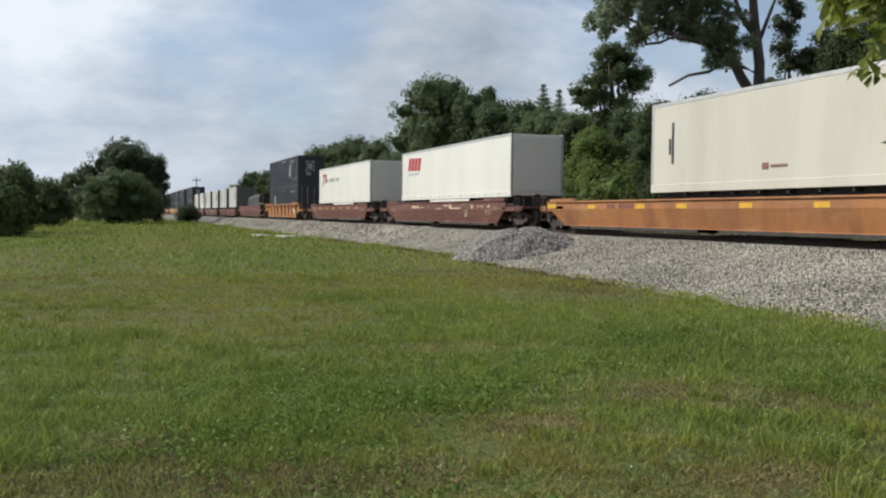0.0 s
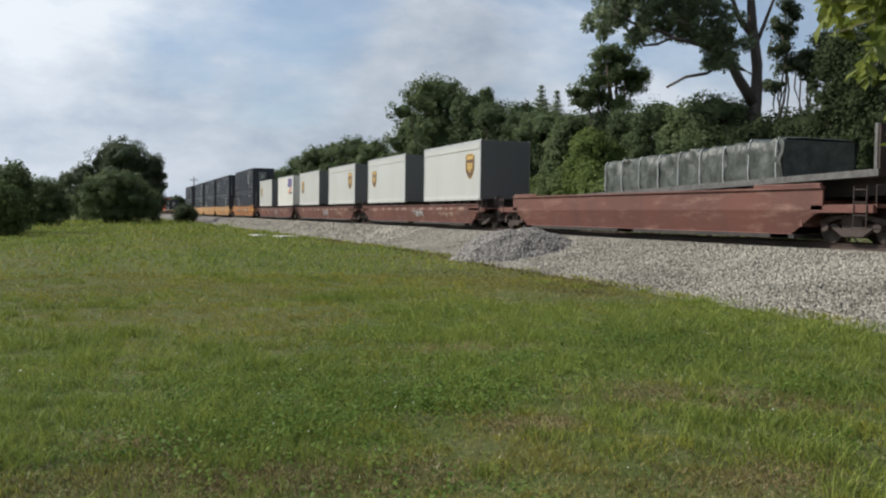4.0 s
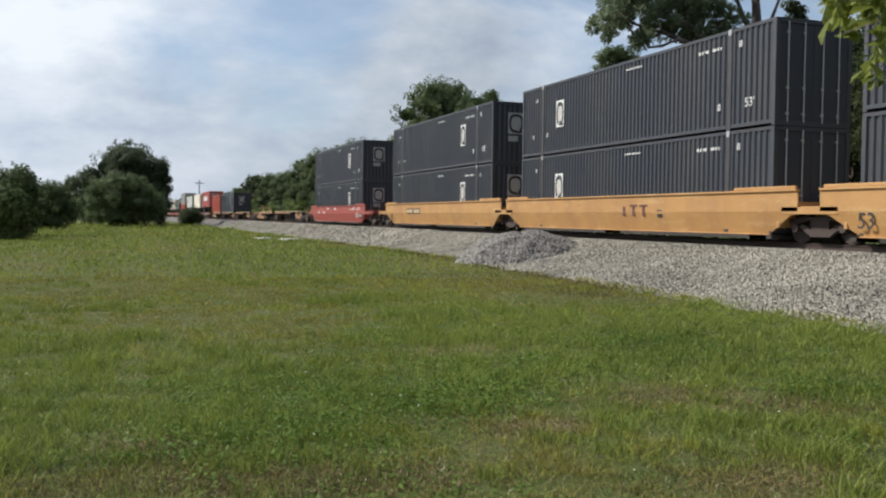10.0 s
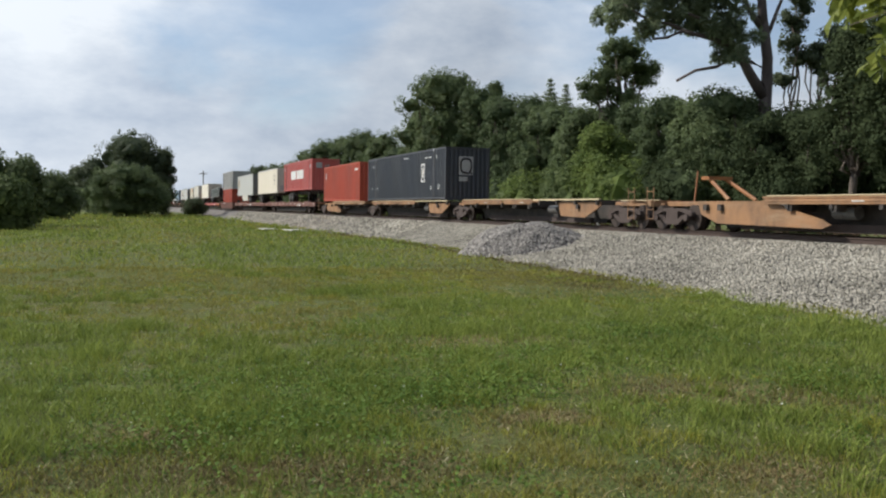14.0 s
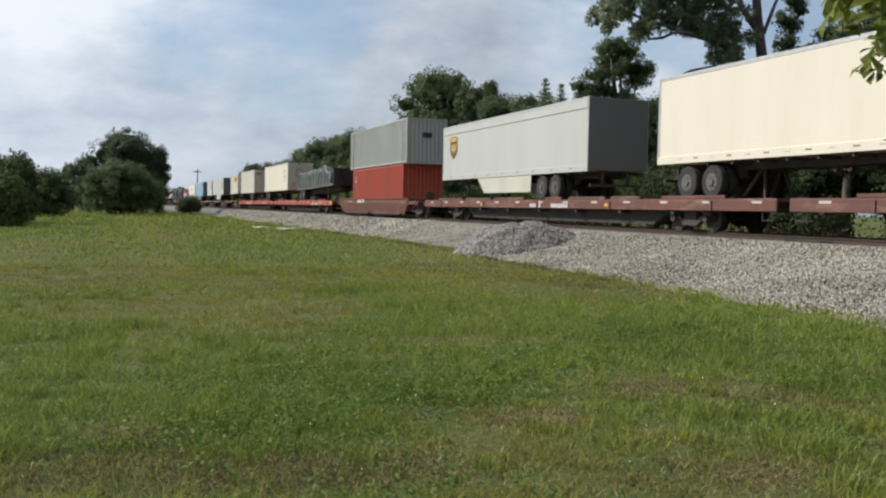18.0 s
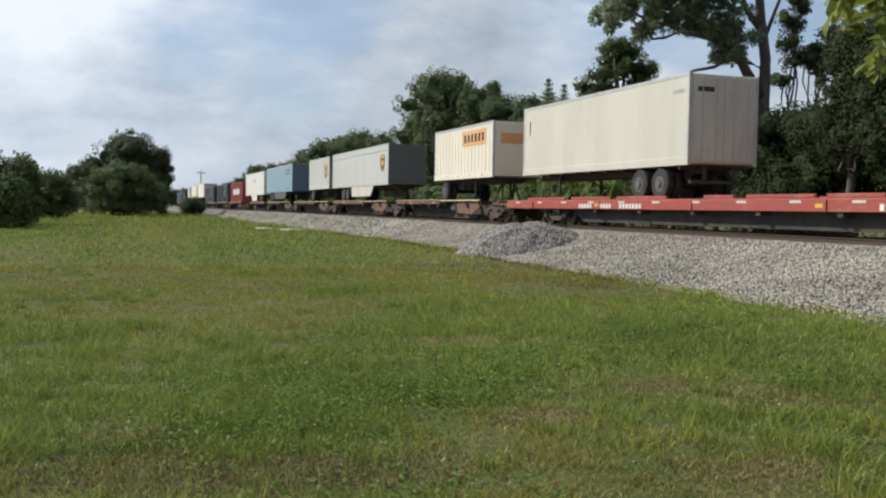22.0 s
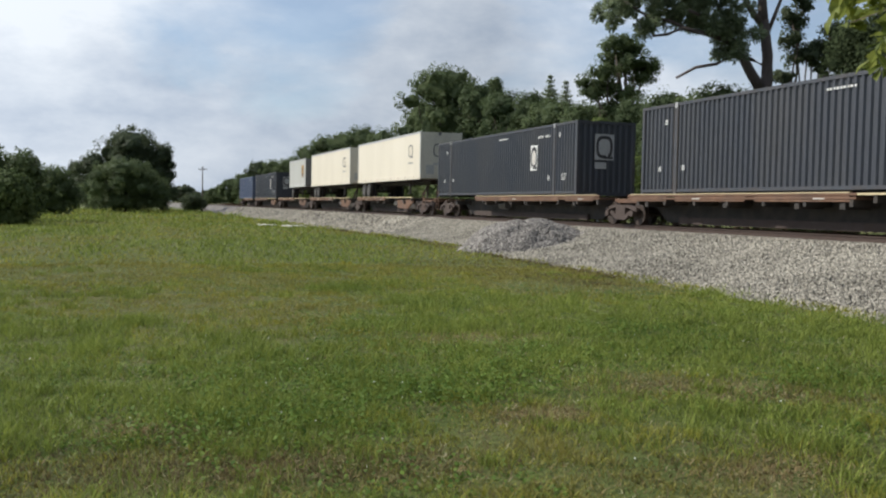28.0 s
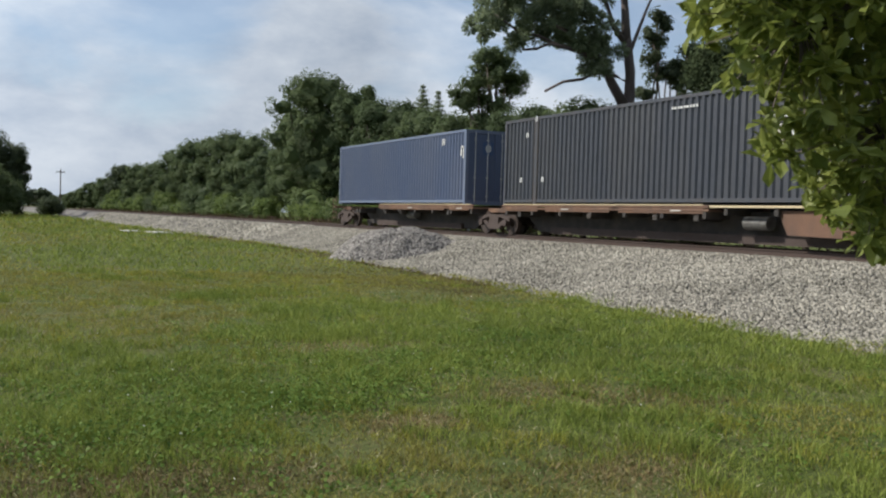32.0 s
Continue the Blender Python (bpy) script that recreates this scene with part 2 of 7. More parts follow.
def lettering(name, text, size, material, parent, at, turn, label=""):
    """Letters as a thin mesh, upright, that face the way turn gives."""
    cu = bpy.data.curves.new(name, "FONT")
    cu.body, cu.size, cu.extrude, cu.align_x = text, size, 0.004, "CENTER"
    tmp = new("letters", cu)
    bpy.context.view_layer.update()
    me = bpy.data.meshes.new_from_object(tmp.evaluated_get(bpy.context.evaluated_depsgraph_get()))
    bpy.data.objects.remove(tmp)
    me.materials.append(material)
    ob = new(name, me)
    ob.parent = parent
    ob.matrix_basis = pose(*at, 90, 0, turn)
    return tagged(ob, label)


def limb(bm, pts, r0, r1, n=8):
    """A tapered limb through points."""
    pts = [Vector(p) for p in pts]
    rows = []
    for i, p in enumerate(pts):
        d = (pts[min(i + 1, len(pts) - 1)] - pts[max(i - 1, 0)]).normalized()
        u = d.orthogonal().normalized()
        w = d.cross(u)
        r = r0 + (r1 - r0) * i / (len(pts) - 1)
        rows.append([bm.verts.new(p + (u * math.cos(2 * math.pi * k / n) + w * math.sin(2 * math.pi * k / n)) * r) for k in range(n)])
    for a, b in zip(rows, rows[1:]):
        # match the nearest start, to avoid twisted rings
        o = min(range(n), key=lambda k: (a[0].co - b[k].co).length)
        for i in range(n):
            bm.faces.new((a[i], a[(i + 1) % n], b[(i + 1 + o) % n], b[(i + o) % n]))
    bm.faces.new(rows[0][::-1]), bm.faces.new(rows[-1])


# ---- the train: every car and load is a thing of its own, all keyed together in motions() ----
TRACK_X, CAR_Z, SPEED = 18.03, 0.994, 22.68
WHEEL_LIFT = 0.10  # the wheels' foot above the cars' datum
RAIL_Z = CAR_Z + WHEEL_LIFT
TRAIN = []  # (thing, metres along the train, height over the rail)
HALF = 1.295  # half the width of a container

M_DARK = mat("charcoal paint", (0.044, 0.050, 0.064), 0.42, dirt=(0.09, 0.085, 0.08), amount=0.5, scale=0.7, streak=5)
M_DARKFRAME = mat("charcoal frame paint", (0.055, 0.061, 0.075), 0.45, dirt=(0.10, 0.07, 0.05), amount=0.5, scale=1.5, streak=3)
M_RED = mat("orange red container paint", (0.50, 0.085, 0.045), 0.55, dirt=(0.22, 0.08, 0.06), amount=0.6, scale=0.8, streak=6)
M_SEARED = mat("crimson container paint", (0.53, 0.115, 0.10), 0.5, dirt=(0.52, 0.22, 0.20), amount=0.7, scale=0.8, streak=6)
M_MAROON = mat("maroon container paint", (0.33, 0.06, 0.05), 0.55, dirt=(0.16, 0.07, 0.06), amount=0.5, scale=0.8, streak=6)
M_GREYBOX = mat("pale grey container paint", (0.44, 0.44, 0.42), 0.5, dirt=(0.28, 0.25, 0.21), amount=0.4, scale=0.9, streak=6)
M_BLUEBOX = mat("blue container paint", (0.085, 0.115, 0.195), 0.45, dirt=(0.15, 0.16, 0.20), amount=0.5, scale=0.8, streak=6)
M_BLUEFRAME = mat("faded blue frame paint", (0.14, 0.18, 0.27), 0.5, dirt=(0.20, 0.20, 0.22), amount=0.5, scale=1.5, streak=4)
M_WHITE = mat("white trailer skin", (0.76, 0.745, 0.68), 0.38, dirt=(0.42, 0.38, 0.31), amount=0.30, scale=0.45, streak=7, bump=0.003, speck=0.12)
M_CREAM = mat("cream trailer skin", (0.78, 0.715, 0.585), 0.4, dirt=(0.5, 0.43, 0.32), amount=0.35, scale=0.45, streak=7, bump=0.003, speck=0.12)
M_OFFWHITE = mat("weathered off-white skin", (0.60, 0.57, 0.485), 0.45, dirt=(0.36, 0.33, 0.26), amount=0.5, scale=0.5, streak=6, bump=0.003, speck=0.12)
M_GREYSKIN = mat("pale grey trailer skin", (0.52, 0.525, 0.49), 0.4, dirt=(0.34, 0.32, 0.27), amount=0.35, scale=0.45, streak=7, bump=0.003, speck=0.12)
M_BLUESKIN = mat("sky blue trailer skin", (0.245, 0.375, 0.475), 0.35, dirt=(0.33, 0.39, 0.42), amount=0.7, scale=0.5, streak=6, bump=0.003, speck=0.12)
M_ALU = mat("aluminium rail", (0.62, 0.62, 0.60), 0.42, 0.6, amount=0.3, scale=3)
M_BLACK = mat("black underframe", (0.038, 0.034, 0.031), 0.8, dirt=(0.11, 0.085, 0.068), amount=0.7, scale=2.5)
M_RUBBER = mat("tyre rubber", (0.025, 0.024, 0.023), 0.85, dirt=(0.09, 0.08, 0.07), amount=0.6, scale=4)
M_RIM = mat("dusty steel rim", (0.17, 0.165, 0.155), 0.5, 0.3, dirt=(0.06, 0.05, 0.04), amount=0.9, scale=6)
M_STEEL = mat("rusty cast steel", (0.082, 0.06, 0.052), 0.8, 0.1, dirt=(0.06, 0.04, 0.032), amount=0.8, scale=4)
M_WHEEL = mat("rail wheel steel", (0.065, 0.05, 0.043), 0.6, 0.4, dirt=(0.10, 0.066, 0.048), amount=0.8, scale=5)
M_ORANGE = mat("rust orange car paint", (0.42, 0.175, 0.06), 0.6, dirt=(0.14, 0.055, 0.03), amount=0.85, scale=0.9, streak=3, scuff=(0.46, 0.27, 0.13))
M_YELLOWCAR = mat("faded yellow car paint", (0.53, 0.285, 0.10), 0.55, dirt=(0.28, 0.14, 0.07), amount=0.6, scale=0.8, streak=3, scuff=(0.62, 0.40, 0.18))
M_BROWN = mat("brown red car paint", (0.165, 0.062, 0.044), 0.65, dirt=(0.085, 0.045, 0.036), amount=0.8, scale=0.9, streak=3, scuff=(0.34, 0.20, 0.15))
M_REDCAR = mat("faded red car paint", (0.37, 0.068, 0.052), 0.55, dirt=(0.22, 0.08, 0.06), amount=0.6, scale=1.0, streak=3, scuff=(0.48, 0.20, 0.15))
M_SPINE = mat("worn tan car paint", (0.36, 0.19, 0.088), 0.65, dirt=(0.09, 0.06, 0.042), amount=0.9, scale=1.4, streak=2, scuff=(0.36, 0.25, 0.15))
M_SPINEDARK = mat("worn brown car paint", (0.175, 0.092, 0.055), 0.7, dirt=(0.06, 0.045, 0.038), amount=0.8, scale=1.2, streak=2, scuff=(0.34, 0.20, 0.12))
M_MARK = mat("white marking", (0.80, 0.80, 0.78), 0.5, amount=0.25, scale=6)
M_CREAMARK = mat("cream marking", (0.70, 0.58, 0.36), 0.5, amount=0.2, scale=6)
M_INK = mat("black marking", (0.03, 0.03, 0.035), 0.5, amount=0.2, scale=6)
M_GOLD = mat("gold shield", (0.62, 0.40, 0.10), 0.45, amount=0.2, scale=5)
M_SHIELD = mat("brown shield", (0.13, 0.065, 0.03), 0.45, amount=0.2, scale=5)
M_REDMARK = mat("red marking", (0.50, 0.03, 0.04), 0.5, amount=0.2, scale=5)
M_ORMARK = mat("orange marking", (0.80, 0.22, 0.05), 0.5, amount=0.2, scale=5)
M_FADED = mat("faded orange yellow marking", (0.74, 0.37, 0.13), 0.55, dirt=(0.80, 0.55, 0.30), amount=0.6, scale=2)
M_VIOLET = mat("violet blue marking", (0.10, 0.06, 0.26), 0.5, amount=0.15, scale=5)
M_NAVY = mat("dark blue marking", (0.05, 0.10, 0.22), 0.5, amount=0.2, scale=5)
M_YEL = mat("safety yellow", (0.75, 0.42, 0.03), 0.5, amount=0.35, scale=5)
M_TARP = mat("grey green tarpaulin", (0.055, 0.064, 0.054), 0.5, dirt=(0.17, 0.18, 0.16), amount=0.7, scale=2.4, bump=0.05, grain=9)
M_GREYMARK = mat("pale grey marking", (0.45, 0.46, 0.46), 0.5, amount=0.3, scale=5)
M_BULK = mat("dark red bulkhead paint", (0.022, 0.012, 0.012), 0.85, amount=0.5, scale=2, streak=3)
M_DASH = mat("pale reflector", (0.66, 0.62, 0.56), 0.4, amount=0.4, scale=6)
M_REFLECT = mat("dull red reflector", (0.27, 0.12, 0.085), 0.4, amount=0.3, scale=6)
M_NOSE = mat("dark grey nose paint", (0.14, 0.145, 0.145), 0.5, dirt=(0.16, 0.15, 0.13), amount=0.5, scale=1.5, streak=4)
M_YELWORN = mat("worn yellow paint", (0.55, 0.34, 0.07), 0.6, dirt=(0.22, 0.12, 0.05), amount=0.8, scale=1.5, streak=3)
# trailer blue darkened, so the nose carries its shade in the colour
M_BLUENOSESHADE = mat("shaded slate blue nose sheet", (0.135, 0.19, 0.265), 0.45, dirt=(0.17, 0.18, 0.20), amount=0.5, scale=1.3, streak=4)
# pale skin greyed for front ends in shade; the shade is in the colour
M_NOSESHADE = mat("shaded pale nose sheet", (0.62, 0.59, 0.51), 0.55, dirt=(0.30, 0.28, 0.24), amount=0.6, scale=1.2, streak=4)
M_SCRAWL = mat("faded pale scrawl", (0.36, 0.25, 0.19), 0.6, dirt=(0.16, 0.08, 0.06), amount=0.9, scale=5)
M_DGREY = mat("faded black marking", (0.16, 0.16, 0.17), 0.5, amount=0.4, scale=5)


def thing(name, label, category, group, s, z=0.0):
    ob = tagged(new(name), label, category, group)
    ob.matrix_basis = pose(TRACK_X, s, CAR_Z + z)
    TRAIN.append((ob, s, z))
    return ob


def again(ob, s, z, label=""):
    c = copy_thing(ob, pose(TRACK_X, s, CAR_Z + z))
    TRAIN.append((c, s, z))
    return tagged(c, label)


def corrugated(y0, y1, z0, z1, x, pitch=0.22, deep=0.036):
    """A sheet of pressed steel with vertical ribs, in the plane x, whose hollows go towards larger x."""
    bm = bmesh.new()
    n = max(3, round((y1 - y0) / pitch))
    p = (y1 - y0) / n
    pts = []
    for i in range(n):
        y = y0 + i * p
        pts += [(y, 0), (y + 0.34 * p, 0), (y + 0.52 * p, deep), (y + 0.82 * p, deep)]
    pts.append((y1, 0))
    lo, hi = [bm.verts.new((x + d, y, z0)) for y, d in pts], [bm.verts.new((x + d, y, z1)) for y, d in pts]
    for i in range(len(pts) - 1):
        bm.faces.new((lo[i], hi[i], hi[i + 1], lo[i + 1]))
    return bm


def bars(name, parent, material, rows, x, label=""):
    """Plain marks on a side wall: rows of (y0, y1, z0, z1)."""
    made = [part(name, boxes((x - 0.004, x + 0.003, *r)), material, parent, label) for r in rows]
    return made[0]


def swirl(name, parent, material, c, ry, rz, wide, start, stop, x=None, front=None, square=2):
    """A flat ring segment as a mark, on a side wall (x given) or an end wall (front given)."""
    bm = bmesh.new()
    n = 22
    rows = []
    for i in range(n + 1):
        a = radians(start + (stop - start) * i / n)
        row = []
        for k in (1, 1 - wide):
            sq = (abs(math.cos(a)) ** square + abs(math.sin(a)) ** square) ** (-1 / square)
            u, v = c[0] + ry * k * sq * math.cos(a), c[1] + rz * k * sq * math.sin(a)
            row.append([bm.verts.new((x + o, u, v) if x is not None else (u, front + o, v)) for o in (-0.004, 0.003)])
        rows.append(row)
    for a, b in zip(rows, rows[1:]):
        for q in ((a[0][0], b[0][0], b[1][0], a[1][0]), (a[0][1], a[1][1], b[1][1], b[0][1]), (a[0][0], a[0][1], b[0][1], b[0][0]), (a[1][0], b[1][0], b[1][1], a[1][1])):
            bm.faces.new(q)
    for r in (rows[0], rows[-1]):
        bm.faces.new((r[0][0], r[1][0], r[1][1], r[0][1]))
    return part(name, bm, material, parent)


def oval(name, parent, material, c, ry, rz, x=None, front=None, label=""):
    bm = bmesh.new()
    n = 24
    rows = [[bm.verts.new((x + o, c[0] + ry * math.cos(2 * math.pi * i / n), c[1] + rz * math.sin(2 * math.pi * i / n)) if x is not None else
                          (c[0] + ry * math.cos(2 * math.pi * i / n), front + o, c[1] + rz * math.sin(2 * math.pi * i / n))) for i in range(n)] for o in (-0.004, 0.003)]
    bm.faces.new(rows[0]), bm.faces.new(rows[1][::-1])
    for i in range(n):
        j = (i + 1) % n
        bm.faces.new((rows[0][i], rows[0][j], rows[1][j], rows[1][i]))
    return part(name, bm, material, parent, label)


def emblem(root, y, z, x, w=0.66, h=1.06):
    """White panel with a dark swirl round a pale oval."""
    p = bars("logo_panel", root, M_MARK, [(y - w / 2, y + w / 2, z - h / 2, z + h / 2)], x, "white panel with a dark swirl and a pale oval")
    swirl("swirl", p, M_INK, (y, z), 0.34 * w / 0.78, 0.46, 0.34, -60, 285, x=x - 0.005, square=3)
    oval("oval", p, M_DASH, (y, z), 0.17 * w / 0.78, 0.30, x=x - 0.006)
    bars("swirl_tail", p, M_INK, [(y - 0.36 * w / 0.78, y + 0.02, z - 0.48, z - 0.39)], x - 0.006)


def end_emblem(root, x, z, front, w=0.84, h=1.0):
    bm = boxes((x - w / 2, x + w / 2, front - 0.006, front + 0.003, z - h / 2, z + h / 2))
    # panel and oval are greyed to paint in this end's shade
    p = part("logo_panel", bm, M_GREYMARK, root, "white panel greyed for the shaded end, with a dark swirl")
    swirl("swirl", p, M_INK, (x, z), 0.36, 0.44, 0.28, -60, 285, front=front - 0.008, square=3)
    oval("oval", p, M_GREYMARK, (x, z), 0.19, 0.28, front=front - 0.009)
    part("swirl_tail", boxes((x, x + 0.37, front - 0.010, front - 0.004, z - 0.455, z - 0.365)), M_INK, p)


def container(label, s, z, L, H, skin, frame_m, doors_front=False, posts=1.98, deep=0.05, pitch=0.235, group="loads of the train"):
    """A steel box with ribbed sides, corner posts, rails, castings, a door end and a plain end."""
    root = thing("shipping_container", label, "container", group, s, z)
    w = HALF
    rail_b, rail_t = 0.17, 0.09
    near = finish(corrugated(0.12, L - 0.12, rail_b, H - rail_t, -w + 0.012, pitch, deep), "side_wall", skin)
    a = new("side_wall", near)
    a.parent = root
    share("side_wall", near, root, (0, L, 0), 180)
    bm = boxes((-w + 0.03, w - 0.03, 0.05, L - 0.05, H - 0.05, H - 0.02))
    part("floor", boxes((-w + 0.06, w - 0.06, 0.1, L - 0.1, 0.12, 0.16)), frame_m, root)
    for i in range(int(L / 0.55)):
        box(bm, -w + 0.09, w - 0.09, 0.3 + 0.55 * i, 0.46 + 0.55 * i, H - 0.02, H - 0.004)
    part("roof", bm, skin, root)
    for sx in (-1, 1):
        pieces("side_rail", frame_m, root, (min(sx * w, sx * (w - 0.09)), max(sx * w, sx * (w - 0.09)), 0.13, L - 0.13, H - rail_t, H),
               (min(sx * w, sx * (w - 0.07)), max(sx * w, sx * (w - 0.07)), 0.13, L - 0.13, 0.07, rail_b))
    for y in (0, L - 0.14):
        for sx in (-1, 1):
            part("corner_post", boxes((min(sx * w, sx * (w - 0.13)), max(sx * w, sx * (w - 0.13)), y, y + 0.14, 0.0, H)), frame_m, root, bevel=0.01)
    if posts:
        for y in (posts, L - posts):
            for sx in (-1, 1):
                part("lifting_post", boxes((min(sx * (w + 0.004), sx * (w - 0.1)), max(sx * (w + 0.004), sx * (w - 0.1)), y - 0.09, y + 0.09, 0.0, H + 0.01)), frame_m, root, bevel=0.01)
            pieces("seam", M_BLACK, root, (-w - 0.006, -w + 0.05, y - 0.125, y - 0.095, 0.05, H - 0.05), (-w - 0.006, -w + 0.05, y + 0.095, y + 0.125, 0.05, H - 0.05))
            part("corner_casting", boxes((-w - 0.008, -w + 0.1, y - 0.075, y + 0.075, H - 0.16, H + 0.012)), M_GREYMARK, root, "worn pale casting", bevel=0.01)
    for y, sgn, has in ((0.0, 1, doors_front), (L, -1, not doors_front)):
        yy = lambda d: y + sgn * d
        if has:
            for x0, x1 in ((-w + 0.13, -0.01), (0.01, w - 0.13)):
                d = part("door", boxes((x0, x1, min(yy(0.03), yy(0.09)), max(yy(0.03), yy(0.09)), 0.16, H - 0.12)), skin, root, bevel=0.012)
                for k in (0.25, 0.72):
                    bm = bmesh.new()
                    xx = x0 + (x1 - x0) * k
                    rod(bm, (xx, yy(0.0), 0.1), (xx, yy(0.0), H - 0.08), 0.022)
                    for zz in (0.3, 1.0, H - 0.4):
                        box(bm, xx - 0.05, xx + 0.05, min(yy(0.0), yy(0.04)), max(yy(0.0), yy(0.04)), zz, zz + 0.06)
                    part("lock_rod", bm, M_GREYMARK, d, "galvanised lock rod")
        else:
            wall = corrugated(-w + 0.13, w - 0.13, 0.16, H - 0.12, 0.0, 0.25, 0.03)
            for v in wall.verts:
                v.co = Vector((v.co.y, yy(0.03 + v.co.x), v.co.z))
            part("end_wall", wall, skin, root)
        pieces("end_rail", frame_m, root, *((-w + 0.13, w - 0.13, min(yy(0.0), yy(0.1)), max(yy(0.0), yy(0.1)), 0.0, 0.16), (-w + 0.13, w - 0.13, min(yy(0.0), yy(0.1)), max(yy(0.0), yy(0.1)), H - 0.12, H)))
    return root


def dark_marks(root, L, H, logo, end_logo):
    """White marks of the charcoal boxes: panel, bars for numbers, the length in feet."""
    x = -HALF - 0.002
    emblem(root, logo, H - 1.3, x)
    bars("number_bar", root, M_MARK, [(2.35 + 0.125 * i, 2.40 + 0.125 * i + 0.025 * (i % 3), H - 0.50, H - 0.41) for i in range(9) if i != 4] + [(6.65 + 0.115 * i, 6.71 + 0.115 * i + 0.02 * (i % 2), H - 0.35, H - 0.29) for i in range(9)], x)
    for y_, z_, t_ in ((1.42, H - 0.56, 0.18), (L - 1.52, H - 0.65, 0.15), (L - 1.2, 0.75, 0.15), (L - 2.5, 0.75, 0.15), (2.35, 0.62, 0.2)):
        bars("number_bar", root, M_MARK, [(y_, y_ + 0.045, z_, z_ + t_ * 0.75), (y_ + 0.085, y_ + 0.13, z_, z_ + t_ * 0.75), (y_, y_ + 0.13, z_ + t_ * 0.8, z_ + t_)], x)
    lettering("length_mark", "53'", 0.36, M_MARK, root, (x - 0.002, 1.05, 0.62), -90)
    if end_logo:
        end_emblem(root, -0.10, H - 1.0, -0.0)
        part("number_bar", boxes((-0.5, 0.0, -0.006, 0.003, 1.05, 1.3)), M_GREYMARK, root)


def tyre_pair(root, y, z, r=0.5):
    """One axle: two dual wheels with rims."""
    for sx in (-1, 1):
        bm = bmesh.new()
        for xx in (1.13, 0.80):
            disc(bm, (sx * xx, y, z + r), r, 0.12, "x", 24)
        t = part("tyre", bm, M_RUBBER, root, bevel=0.035)
        bm = bmesh.new()
        disc(bm, (sx * 1.22, y, z + r), r * 0.52, 0.035, "x", 20)
        disc(bm, (sx * 1.245, y, z + r), r * 0.22, 0.05, "x", 12)
        for i in range(8):
            a = i * math.pi / 4
            disc(bm, (sx * 1.26, y + r * 0.36 * math.cos(a), z + r + r * 0.36 * math.sin(a)), 0.02, 0.02, "x", 6)
        part("rim", bm, M_RIM, t)
    bm = bmesh.new()
    rod(bm, (-0.9, y, z + r), (0.9, y, z + r), 0.07, 8)
    part("axle", bm, M_BLACK, root)


